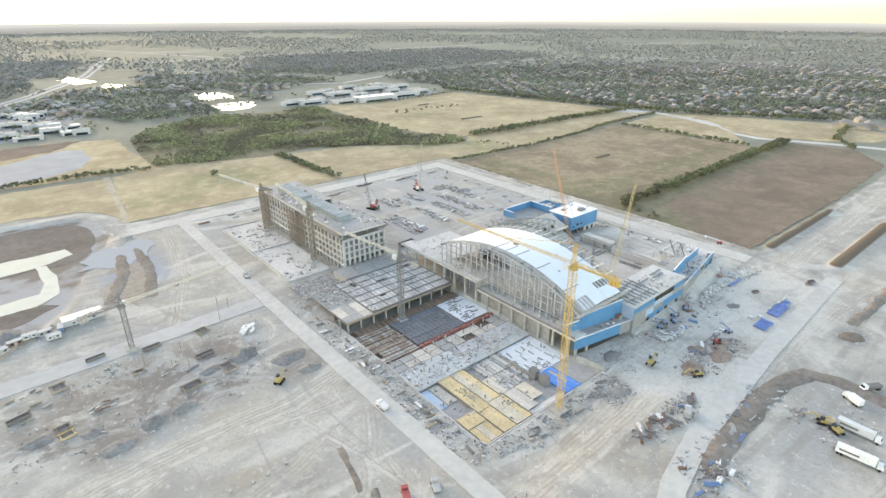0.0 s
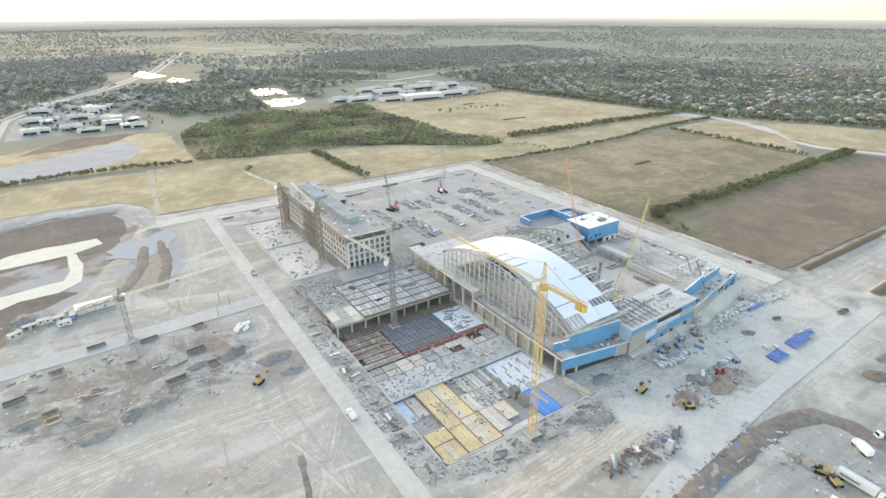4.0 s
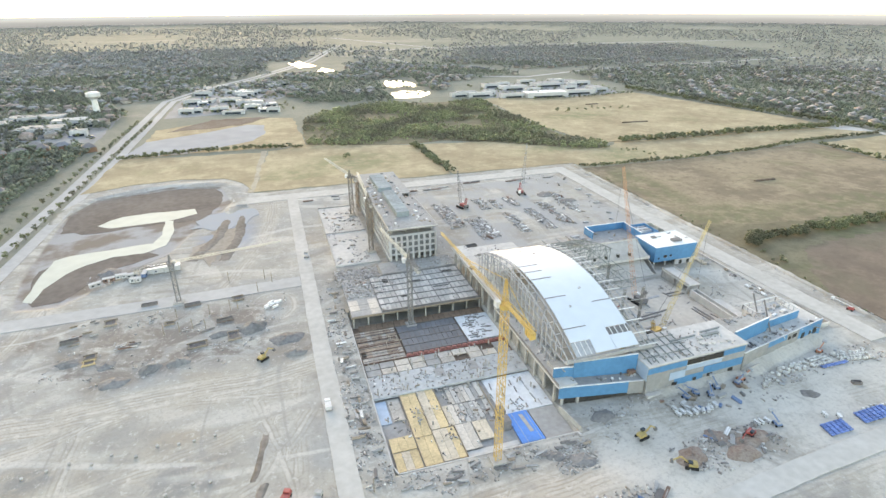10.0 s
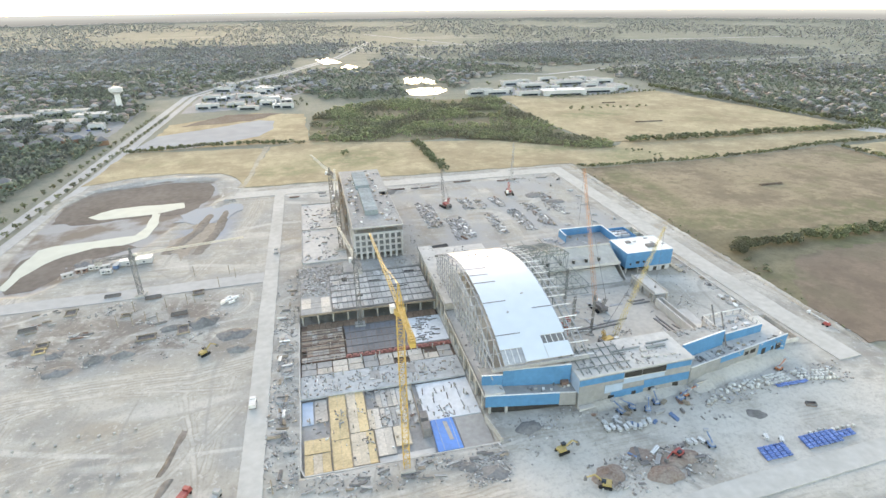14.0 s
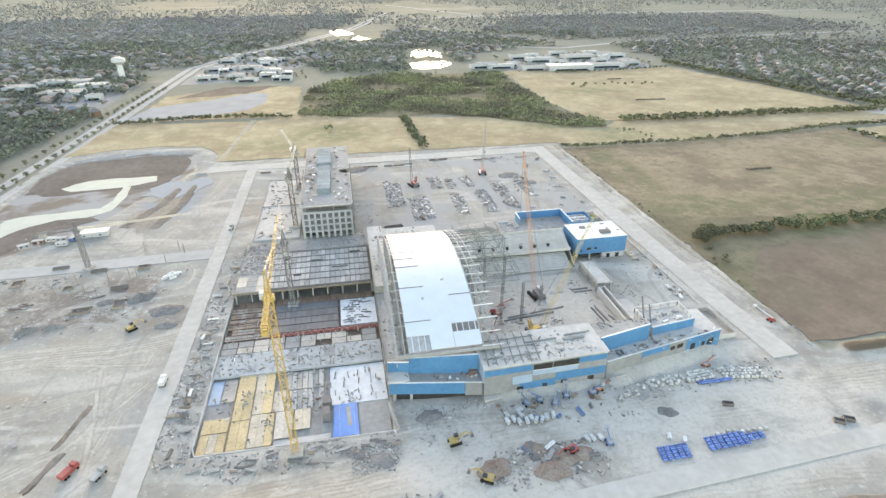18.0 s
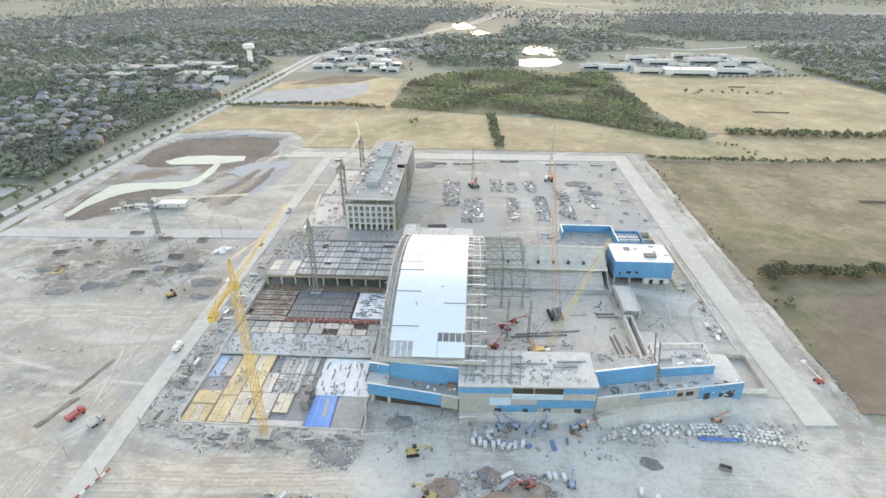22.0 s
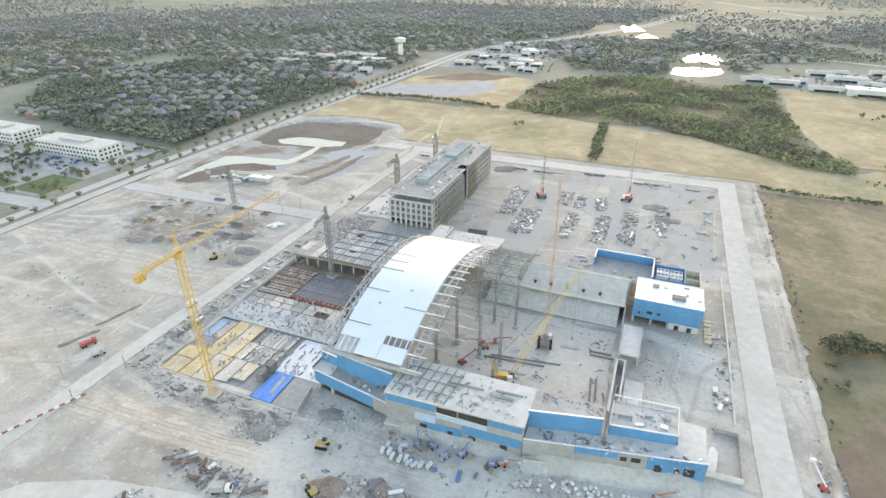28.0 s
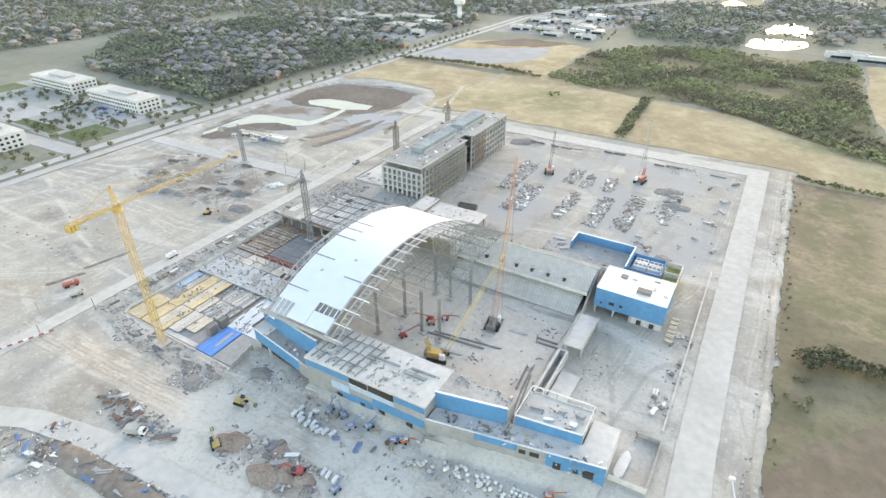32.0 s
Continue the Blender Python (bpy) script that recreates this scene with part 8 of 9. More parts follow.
def tri_mesh(name, v, f, material, smooth=False):
    me = bpy.data.meshes.new(name)
    me.vertices.add(len(v)), me.loops.add(f.size), me.polygons.add(len(f))
    me.vertices.foreach_set("co", np.ascontiguousarray(v, dtype=np.float32).ravel())
    me.loops.foreach_set("vertex_index", np.ascontiguousarray(f, dtype=np.int32).ravel())
    me.polygons.foreach_set("loop_start", np.arange(0, f.size, f.shape[1], dtype=np.int32))
    me.polygons.foreach_set("loop_total", np.full(len(f), f.shape[1], dtype=np.int32))
    me.materials.append(material)
    if smooth:
        me.polygons.foreach_set("use_smooth", [True] * len(f))
    me.update(calc_edges=True)
    return me


OCT_V = np.array([(1, 0, 0), (0, 1, 0), (-1, 0, 0), (0, -1, 0), (0, 0, 1), (0, 0, -1)], float)
OCT_F = np.array([(0, 1, 4), (1, 2, 4), (2, 3, 4), (3, 0, 4), (1, 0, 5), (2, 1, 5), (3, 2, 5), (0, 3, 5)])


def clumps(centres, radii, flat=0.8, coarse=False):
    """Many uneven leafy clumps as one set of points and faces."""
    n = len(centres)
    base_v, base_f = (OCT_V * 1.15, OCT_F) if coarse else (ICO_V, ICO_F)
    m = len(base_v)
    v = base_v[None] * (1 + RNG.uniform(-0.48, 0.42, (n, m, 1)))
    v = v * radii[:, None, None] * np.array([1, 1, flat])
    a = RNG.uniform(0, 6.28, n)
    c, s = np.cos(a)[:, None], np.sin(a)[:, None]
    v = np.stack([v[..., 0] * c - v[..., 1] * s, v[..., 0] * s + v[..., 1] * c, v[..., 2]], -1) + centres[:, None]
    f = base_f[None] + (np.arange(n) * m)[:, None, None]
    return v.reshape(-1, 3), f.reshape(-1, 3)


def crown_points(x, y, size, per):
    """Clump centres and radii for trees at x, y."""
    n = len(x)
    d = RNG.normal(0, 1, (n, per, 3))
    d /= np.linalg.norm(d, axis=2, keepdims=True)
    r = RNG.uniform(0.45, 1.0, (n, per, 1))
    o = d * r * np.array([0.5, 0.5, 0.36]) * size[:, None, None]
    c = np.stack([x, y, size * 0.55 + height(x, y)], -1)[:, None] + o
    c[..., 2] = np.maximum(c[..., 2], 0.25 * size[:, None])
    return c.reshape(-1, 3), (size[:, None] * RNG.uniform(0.10, 0.24, (n, per)) * min(1.0, (14 / per) ** 0.5)).ravel()


def grove(name, x, y, size, per, material, label, category="trees", coarse=False):
    x, y, size = (np.asarray(q, float) for q in (x, y, size))
    v, f = clumps(*crown_points(x, y, size, per), coarse=coarse)
    return tagged(new(name, tri_mesh(name, v, f, material, per < 20)), label, category, kind="stuff")


def scatter(poly, step, seed, jitter=0.45):
    rs = np.random.RandomState(seed)
    xs_, ys_ = [p[0] for p in poly], [p[1] for p in poly]
    gx_, gy_ = np.meshgrid(np.arange(min(xs_), max(xs_), step), np.arange(min(ys_), max(ys_), step))
    gx_ = gx_.ravel() + rs.uniform(-jitter, jitter, gx_.size) * step
    gy_ = gy_.ravel() + rs.uniform(-jitter, jitter, gy_.size) * step
    keep = np.array([inside(poly, a, b) for a, b in zip(gx_, gy_)], bool)
    return gx_[keep], gy_[keep], rs


x, y, rs = scatter(WOODS, 5.6, 1)
gap = np.sin(x * 0.03 + 1) * np.sin(y * 0.037) + rs.uniform(-0.4, 0.4, len(x))
k = ~((np.hypot((x - 256) / 24, (y - 610) / 16) < 1) | (np.hypot((x - 38) / 20, (y - 606) / 14) < 1) | (np.hypot((x - 168) / 20, (y - 571) / 9) < 1)) & (gap < 0.62)
low = np.where(gap > 0.15, 0.68, 1.0)
grove("woodland", x[k], y[k], (rs.uniform(3.6, 7.2, len(x)) * low)[k], 10, LEAF_WOOD, "dense green woodland with an uneven canopy")
area("wood_floor", WOODS, 0.05, GREEN_GRASS, "rough green ground under the trees", seed=31)


def hedge(pts, step, wide, lo, hi, seed, label="bushy green hedge between fields", per=10):
    rs = np.random.RandomState(seed)
    px, py = [], []
    for (ax, ay), (bx, by) in zip(pts, pts[1:]):
        n = max(2, int(math.hypot(bx - ax, by - ay) / step))
        t = (np.arange(n) + rs.uniform(0, 1, n)) / n
        px.append(ax + (bx - ax) * t), py.append(ay + (by - ay) * t)
    px, py = np.concatenate(px), np.concatenate(py)
    grove("hedge", px + rs.uniform(-wide, wide, len(px)), py + rs.uniform(-wide, wide, len(px)), rs.uniform(lo, hi, len(px)), per, LEAF, label, "hedge")


hedge([(365, 402), (426, 397), (543, 396), (683, 387)], 1.8, 5.5, 5, 8, 1)
hedge([(262, 320), (300, 317), (390, 314), (480, 321), (567, 335), (687, 337)], 2.6, 1.8, 3, 5.5, 2, "thin scrubby hedge line")
hedge([(569, 317), (571, 240), (570, 149)], 3.4, 2.5, 4, 6.5, 3)
hedge([(276, 120), (300, 121), (418, 124), (560, 128), (627, 129)], 1.9, 4.5, 4.5, 8, 4, "thick dark green hedge across the fields", 46)
hedge([(135.5, 345), (132, 400), (130, 464)], 1.7, 3.6, 4, 6.5, 5)
hedge([(-178, 492), (-100, 504), (-40, 500), (6, 490)], 1.8, 2.6, 3.5, 6, 6, "hedge along the lagoon")
hedge([(624, 770), (670, 497), (723, 305), (831, 134)], 3.0, 4, 6, 9, 7, "tree belt at the edge of the suburb")
hedge([(640, 60), (690, 95), (780, 110)], 3.5, 3, 4, 7, 8)
hedge([(380, 590), (440, 600), (500, 585)], 7, 9, 3, 6, 9, "scattered bushes in the pasture")
hedge([(397, 706), (465, 702), (600, 716)], 7, 1.5, 4, 6, 10, "row of trees behind the stores")
hedge([(268, 118), (280, 122)], 1.5, 5, 7, 10, 11, "clump of large trees at the hedge's end", 110)
hedge([(48, 425), (50, 430)], 2, 3, 6, 8, 12, "lone round tree in the field")
hedge([(262, 20), (262, 110)], 9, 2, 0.8, 1.6, 13, "low weeds along the field's edge")
hedge([(264, 132), (262, 200), (263, 300)], 6, 2.5, 0.8, 2.2, 15, "low weeds and bushes along the pasture's edge")
hedge([(266, 84), (274, 108)], 3, 5, 1.5, 4, 16, "scrubby bushes beside the hedge's end")
hedge([(300, 405), (345, 372), (365, 330)], 5, 6, 2, 4, 14, "low scrub in the field's corner")


# single trees along the boulevard and in the office park
def tree_mesh(seed, size):
    global RNG
    keep, RNG = RNG, np.random.RandomState(seed)
    c, r = crown_points(np.array([2000.0]), np.array([0.0]), np.array([size]), 26)
    c[:, 0] -= 2000
    v, f = clumps(c, r * 0.85)
    RNG = keep
    trunk = Bits().tube((0, 0, -0.2), (0.1, 0, size * 0.45), size * 0.035, 7, size * 0.02)
    for k in range(4):
        a = k * 1.57 + seed
        trunk.tube((0.05, 0, size * 0.3), (math.cos(a) * size * 0.25, math.sin(a) * size * 0.25, size * 0.6), size * 0.016, 5, size * 0.008)
    return tri_mesh("crown", v, f, LEAF), trunk.mesh("trunk", BARK)


trees = [tree_mesh(s, 4.6 + s * 0.5) for s in range(4)]
rnd = random.Random(9)
spots = []
for y in range(40, 700, 16):
    cx = -200.7 if y < 170 else -200.7 + (y - 170) * 0.046
    if abs(y - 150) > 16:
        spots += [(cx + rnd.uniform(-0.6, 0.6), y + rnd.uniform(-1.5, 1.5)), (cx - 17 + rnd.uniform(-1, 1), y + rnd.uniform(-3, 3))]
for k in range(230):
    spots.append((rnd.uniform(-420, -226), rnd.uniform(60, 228)))
OFFICES = [(-330, -252, 181, 204), (-440, -366, 186, 212), (-312, -258, 66, 90)]
for x, y in spots:
    if any(a - 5 < x < b + 5 and c - 5 < y < d + 5 for a, b, c, d in OFFICES) or abs(y - 96) < 10 and x < -215:
        continue
    m = trees[rnd.randrange(4)]
    t = thing("tree", "leafy green street tree with a slender trunk", "tree", (x, y, 0), "street trees", "", rnd.uniform(0, 360))
    t.scale = (1, 1, 1)
    part("trunk", m[1], BARK, t)
    part("crown", m[0], LEAF, t)

# office park across the boulevard
area("lawn", [(-226, 176), (-232, 108), (-470, 108), (-470, 230), (-232, 232)], 0.08, mat("office_paving", (0.40, 0.395, 0.375), 0.9, scale=8, tint=(0.30, 0.30, 0.27)), "pale paving and drives of the office park", seed=41)
for q, (x0, x1, y0, y1) in enumerate(((-262, -228, 112, 146), (-350, -250, 205, 214), (-330, -270, 112, 124), (-470, -380, 216, 230), (-246, -228, 196, 230), (-470, -440, 150, 182))):
    area("lawn", [(x0, y0), (x1, y0), (x1, y1), (x0, y1)], 0.12, LAWN, "mown lawn of the office park", seed=90 + q, step=8, amount=0.6)
for poly in ([(-350, 152), (-240, 152), (-240, 178), (-350, 178)], [(-248, 184), (-232, 184), (-232, 226), (-248, 226)], [(-360, 216), (-250, 216), (-250, 229), (-360, 229)], [(-470, 112), (-330, 112), (-330, 146), (-470, 146)]):
    area("car_park", poly, 0.16, ROAD_GREY, "grey car park of the office park", "car park", seed=42, amount=0.1)


OFFICE_WHITE = mat("pale_office_panel", (0.55, 0.55, 0.54), 0.7, scale=3, vary=0.12)


def white_office(x0, x1, y0, y1, storeys=3):
    c = thing("office_building", "three-storey white office with ribbon windows", "building", (x0, y0, 0), "white offices")
    w, d, h = x1 - x0, y1 - y0, storeys * 3.6 + 0.9
    part("body", Bits().box(0, 0, 0, w, d, h), OFFICE_WHITE, c)
    part("roof", Bits().box(-0.2, -0.2, h, w + 0.2, d + 0.2, h + 0.4), CONCRETE_NEW, c)
    part("plant", Bits().box(w * 0.3, d * 0.3, h + 0.4, w * 0.7, d * 0.7, h + 2.4), GREY_PAINT, c)
    me = Bits().box(0, -0.12, 0, 2.1, 0.1, 1.8).mesh("window", GLASS_DARK)
    me2 = Bits().box(-0.1, 0, 0, 0.12, 2.1, 1.8).mesh("window", GLASS_DARK)
    for s in range(storeys):
        z = 1.2 + s * 3.6
        for k in range(int(w / 4.2)):
            o = new("window", me)
            o.parent, o.matrix_basis = c, pose(1.2 + k * 4.2, 0, z)
        for k in range(int(d / 4.2)):
            o = new("window", me2)
            o.parent, o.matrix_basis = c, pose(w, 1.2 + k * 4.2, z)
    return c


for a in OFFICES:
    white_office(*a)

# houses: a few shapes, near ones things of their own, far ones joined
def house_bits(w, d, h, rise, wing):
    walls, roof = Bits(), Bits()
    def hip(x0, y0, x1, y1, z, r):
        k = len(roof.v)
        m = min(x1 - x0, y1 - y0) / 2
        e = 0.5
        roof.v.extend([(x0 - e, y0 - e, z), (x1 + e, y0 - e, z), (x1 + e, y1 + e, z), (x0 - e, y1 + e, z)])
        if x1 - x0 >= y1 - y0:
            roof.v.extend([(x0 + m * 0.8, (y0 + y1) / 2, z + r), (x1 - m * 0.8, (y0 + y1) / 2, z + r)])
            roof.f.extend([(k, k + 1, k + 5, k + 4), (k + 2, k + 3, k + 4, k + 5), (k + 1, k + 2, k + 5), (k + 3, k, k + 4), (k + 3, k + 2, k + 1, k)])
        else:
            roof.v.extend([((x0 + x1) / 2, y0 + m * 0.8, z + r), ((x0 + x1) / 2, y1 - m * 0.8, z + r)])
            roof.f.extend([(k + 1, k + 2, k + 5, k + 4), (k + 3, k, k + 4, k + 5), (k, k + 1, k + 4), (k + 2, k + 3, k + 5), (k + 3, k + 2, k + 1, k)])
    walls.box(-w / 2, -d / 2, 0, w / 2, d / 2, h)
    hip(-w / 2, -d / 2, w / 2, d / 2, h, rise)
    if wing:
        walls.box(wing * w / 2 - 3.4, -d / 2 - 5, 0, wing * w / 2 + 3.4, -d / 2 + 2, h * 0.75)
        hip(wing * w / 2 - 3.4, -d / 2 - 5, wing * w / 2 + 3.4, -d / 2 + 3, h * 0.75, rise * 0.8)
    return walls, roof


KINDS = [house_bits(14, 10.5, 5.2, 3.8, 0.7), house_bits(15, 10, 5.0, 3.6, -0.6), house_bits(12, 12, 5.4, 4.2, 0), house_bits(16, 10.5, 3.6, 3.4, 0.4)]
ROOF_ONE = [mat("roof_shingle_%s" % c, col, 0.85, scale=2, vary=0.25, rand=0.15) for c, col in (("grey", (0.22, 0.22, 0.24)), ("brown", (0.235, 0.218, 0.218)), ("tan", (0.285, 0.26, 0.25)))]
WALL_ONE = [mat("brick_wall_%s" % c, col, 0.9, scale=1, vary=0.2, rand=0.1) for c, col in (("red", (0.33, 0.20, 0.14)), ("buff", (0.46, 0.38, 0.30)))]
PROTO = [[(w_.mesh("wall", WALL_ONE[i % 2]), r_.mesh("roof", ROOF_ONE[j])) for j in range(3)] for i, (w_, r_) in enumerate(KINDS)]


def suburb(poly, near, seed, turn, block=58, lot=20, skip=0.1):
    """House plots along parallel streets inside a polygon."""
    rs = random.Random(seed)
    a = radians(turn)
    c, s = math.cos(a), math.sin(a)
    cx, cy = sum(p[0] for p in poly) / len(poly), sum(p[1] for p in poly) / len(poly)
    span = max(math.hypot(p[0] - cx, p[1] - cy) for p in poly)
    out = []
    v = -span
    while v < span:
        u = -span
        while u < span:
            for side in (-1, 1):
                uu, vv = u + rs.uniform(-2, 2) + 6 * math.sin(v * 0.02), v + side * 15 + 9 * math.sin(u * 0.012 + seed) + rs.uniform(-2, 2)
                x_, y_ = cx + c * uu - s * vv, cy + s * uu + c * vv
                belt = math.sin(x_ * 0.023 + 1 + seed) + math.sin(y_ * 0.029 + x_ * 0.011)  # tree belts left between the streets
                if inside(poly, x_, y_) and rs.random() > skip and belt > -0.45:
                    out.append((x_, y_, turn + (0 if side > 0 else 180) + rs.uniform(-8, 8), rs.randrange(4)))
            u += lot
        v += block
    return out


W_SUB = [(-226, 236), (-236, 330), (-222, 480), (-215, 560), (-330, 600), (-560, 620), (-640, 420), (-480, 262), (-330, 262)]
near_houses = suburb(W_SUB, True, 3, 24, 52, 20, 0.16)
for x, y, d, k in near_houses:
    h = thing("house", "brick suburban house with a hipped shingle roof among trees", "house", (x, y, 0), "houses of the suburb", "", d)
    w_, r_ = PROTO[k][rnd.randrange(3)]
    part("body", w_, None, h)
    part("roof", r_, None, h)

FAR_SUBS = [
    ([(-650, 260), (-650, 640), (-330, 620), (-240, 640), (-215, 760), (-400, 1100), (-1500, 1200), (-1600, 200), (-700, 150)], 5, 10, 0.22),
    ([(-330, 830), (-180, 900), (-90, 1120), (60, 1500), (180, 2000), (-900, 2000), (-1300, 1300)], 6, 40, 0.25),
    ([(-120, 960), (-20, 1100), (120, 1400), (420, 1300), (540, 1040), (330, 960), (300, 860), (160, 760), (40, 780), (10, 880)], 7, 15, 0.2),
    ([(640, 780), (690, 500), (745, 310), (850, 140), (1000, -60), (1500, -200), (1900, 200), (1500, 800), (1000, 1060), (640, 1020)], 8, 60, 0.2),
    ([(420, 1350), (600, 1120), (1450, 1200), (1500, 1700), (700, 1800)], 9, 30, 0.3),
]
wv, wf, rv, rf_, count_w, count_r = [], [], [], [], 0, 0
house_xy = [(h[0], h[1]) for h in near_houses]
for poly, seed, turn, skip in FAR_SUBS:
    for x, y, d, k in suburb(poly, False, seed, turn, 62, 24, skip + 0.12):
        if 172 < x < 275 and 775 < y < 1060 or -10 < x < 180 and 1190 < y < 1510:
            continue
        house_xy.append((x, y))
        a = radians(d)
        for src, vv, ff, which in ((KINDS[k][0], wv, wf, 0), (KINDS[k][1], rv, rf_, 1)):
            base = count_w if which == 0 else count_r
            p = np.array(src.v)
            q = np.stack([x + p[:, 0] * math.cos(a) - p[:, 1] * math.sin(a), y + p[:, 0] * math.sin(a) + p[:, 1] * math.cos(a), p[:, 2]], -1)
            vv.append(q)
            for face in src.f:
                ff.append([base + i for i in face[:3]])
                if len(face) == 4:
                    ff.append([base + face[0], base + face[2], base + face[3]])
            if which == 0:
                count_w += len(p)
            else:
                count_r += len(p)
tagged(new("house_walls", tri_mesh("house_walls", np.concatenate(wv), np.array(wf), WALLS)), "brick walls of the far suburbs", "houses", kind="stuff")
tagged(new("house_roofs", tri_mesh("house_roofs", np.concatenate(rv), np.array(rf_), ROOFS)), "grey and brown roofs of the far suburbs", "houses", kind="stuff")

# trees in and beyond the suburbs
house_xy = np.array(house_xy)
tx, ty, ts_ = [], [], []
for i, (poly, step) in enumerate([(W_SUB, 7.4), ([(-224, 236), (-234, 335), (-300, 340), (-420, 300), (-470, 262), (-330, 240)], 7.5)] + [(p[0], 10.0) for p in FAR_SUBS]):
    x, y, rs = scatter(poly, step, 60 + i, 0.5)
    tx.append(x), ty.append(y), ts_.append(rs.uniform(6, 10.8, len(x)) if i < 2 else rs.uniform(6, 11, len(x)))
tx, ty, ts_ = np.concatenate(tx), np.concatenate(ty), np.concatenate(ts_)
keep = ~((tx > 182) & (tx < 268) & (ty > 784) & (ty < 880)) & ~((tx > 198) & (tx < 272) & (ty > 904) & (ty < 1048)) & ~((tx > -10) & (tx < 180) & (ty > 1190) & (ty < 1510))
cell = {}
for hx, hy in house_xy:
    cell.setdefault((int(hx // 30), int(hy // 30)), []).append((hx, hy))
for i in range(len(tx)):
    ci, cj = int(tx[i] // 30), int(ty[i] // 30)
    for a in (ci - 1, ci, ci + 1):
        for b in (cj - 1, cj, cj + 1):
            for hx, hy in cell.get((a, b), ()):
                if (hx - tx[i]) ** 2 + (hy - ty[i]) ** 2 < 44:
                    keep[i] = False
tx, ty, ts_ = tx[keep], ty[keep], ts_[keep]
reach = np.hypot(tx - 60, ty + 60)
# trees past 1450 m take the leaf colour with haze mixed in
for lo, hi, per, m, coarse in ((0, 950, 7, LEAF_TOWN, False), (950, 1450, 3, LEAF_TOWN, True), (1450, 9000, 2, LEAF_HAZED, True)):
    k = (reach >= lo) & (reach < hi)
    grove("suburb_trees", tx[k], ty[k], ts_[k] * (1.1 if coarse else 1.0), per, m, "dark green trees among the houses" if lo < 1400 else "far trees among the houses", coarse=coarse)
rs = np.random.RandomState(8)
n = 34000
ang, dist = rs.uniform(-1.2, 1.5, n), 1150 + 3500 * rs.uniform(0, 1, n) ** 0.9
fx, fy = np.sin(ang) * dist, np.cos(ang) * dist
patch = np.sin(fx * 0.006 + 2) + np.sin(fy * 0.0045 + fx * 0.002) + 0.6 * np.sin(fx * 0.017) * np.sin(fy * 0.013) + rs.uniform(-0.5, 0.5, n)
k = (patch > -0.6) & ~((np.abs(fx - 100) < 120) & (fy < 1560) & (fy > 1190))
grove("far_woods", fx[k], fy[k], rs.uniform(11, 19, k.sum()), 2, LEAF_HAZED, "far woods and tree belts towards the horizon", coarse=True)

# shops along the boulevard, stores beyond the pasture, the water tower
def shop(x, y, sx, sy, h, deg=0, roof=WHITE_ROOF, label="low flat-roofed shop building"):
    c = thing("shop_building", label, "shop", (x, y, 0), "shops", "", deg)
    part("body", Bits().box(-sx / 2, -sy / 2, 0, sx / 2, sy / 2, h), PRECAST, c)
    part("roof", Bits().box(-sx / 2 + 0.4, -sy / 2 + 0.4, h, sx / 2 - 0.4, sy / 2 - 0.4, h + 0.15), roof, c)
    part("parapet", Bits().wall([(-sx / 2, -sy / 2), (sx / 2, -sy / 2)], h, h + 0.9, 0.35), PRECAST, c)
    part("unit", Bits().box(-sx * 0.2, -sy * 0.1, h + 0.15, -sx * 0.2 + 3, -sy * 0.1 + 3, h + 1.8), GREY_PAINT, c)
    part("front", Bits().box(-sx * 0.35, -sy / 2 - 0.15, 0.3, sx * 0.35, -sy / 2 + 0.1, 3.2), GLASS_DARK, c)
    return c


LOT = mat("worn_tarmac", (0.33, 0.325, 0.315), 0.9, scale=8, tint=(0.27, 0.265, 0.255))
area("car_park", [(335, 752), (395, 722), (470, 708), (585, 725), (600, 930), (400, 900), (350, 820)], 0.14, LOT, "wide grey car park of the stores", "car park", seed=51)
shop(436, 733, 74, 30, 8, -4, WHITE_ROOF, "long white-roofed store beyond the pasture")
for x, y, a, b in ((378, 742, 40, 18), (500, 745, 70, 22), (560, 770, 24, 40), (420, 830, 50, 26), (500, 850, 60, 30), (440, 792, 30, 14), (520, 800, 26, 16), (570, 850, 40, 22), (540, 890, 30, 18), (480, 900, 34, 16), (420, 880, 24, 14), (312, 792, 36, 12), (540, 830, 22, 14), (390, 870, 30, 20), (355, 790, 20, 14), (330, 770, 44, 14), (300, 780, 40, 12)):
    shop(x, y, a, b, 6.5, rnd.uniform(-4, 4), rnd.choice((CONCRETE_NEW, ROAD_GREY, CONCRETE, DUSTY_SLAB)))
area("car_park", [(-165, 720), (-60, 740), (20, 900), (40, 1010), (-100, 990), (-160, 880)], 0.14, LOT, "grey car parks beside the boulevard", "car park", seed=52)
for k in range(34):
    shop(rnd.uniform(-155, 15), rnd.uniform(730, 1040), rnd.uniform(12, 34), rnd.uniform(10, 20), rnd.uniform(4, 7), rnd.uniform(-15, 15), rnd.choice((WHITE_ROOF, ROAD_GREY, CONCRETE_NEW, CONCRETE, DUSTY_SLAB)))
area("car_park", [(-222, 585), (-226, 780), (-330, 800), (-470, 790), (-470, 640), (-330, 620)], 0.14, LOT, "car parks of a shopping centre", "car park", seed=53)
for x, y, a, b in ((-300, 672, 52, 30), (-380, 724, 60, 30), (-280, 720, 40, 26), (-420, 720, 60, 30), (-330, 760, 70, 26), (-250, 640, 18, 14), (-248, 700, 16, 14), (-410, 660, 40, 24)):
    shop(x, y, a, b, 7, rnd.uniform(-6, 6), rnd.choice((CONCRETE, CONCRETE_NEW, DUSTY_SLAB)))
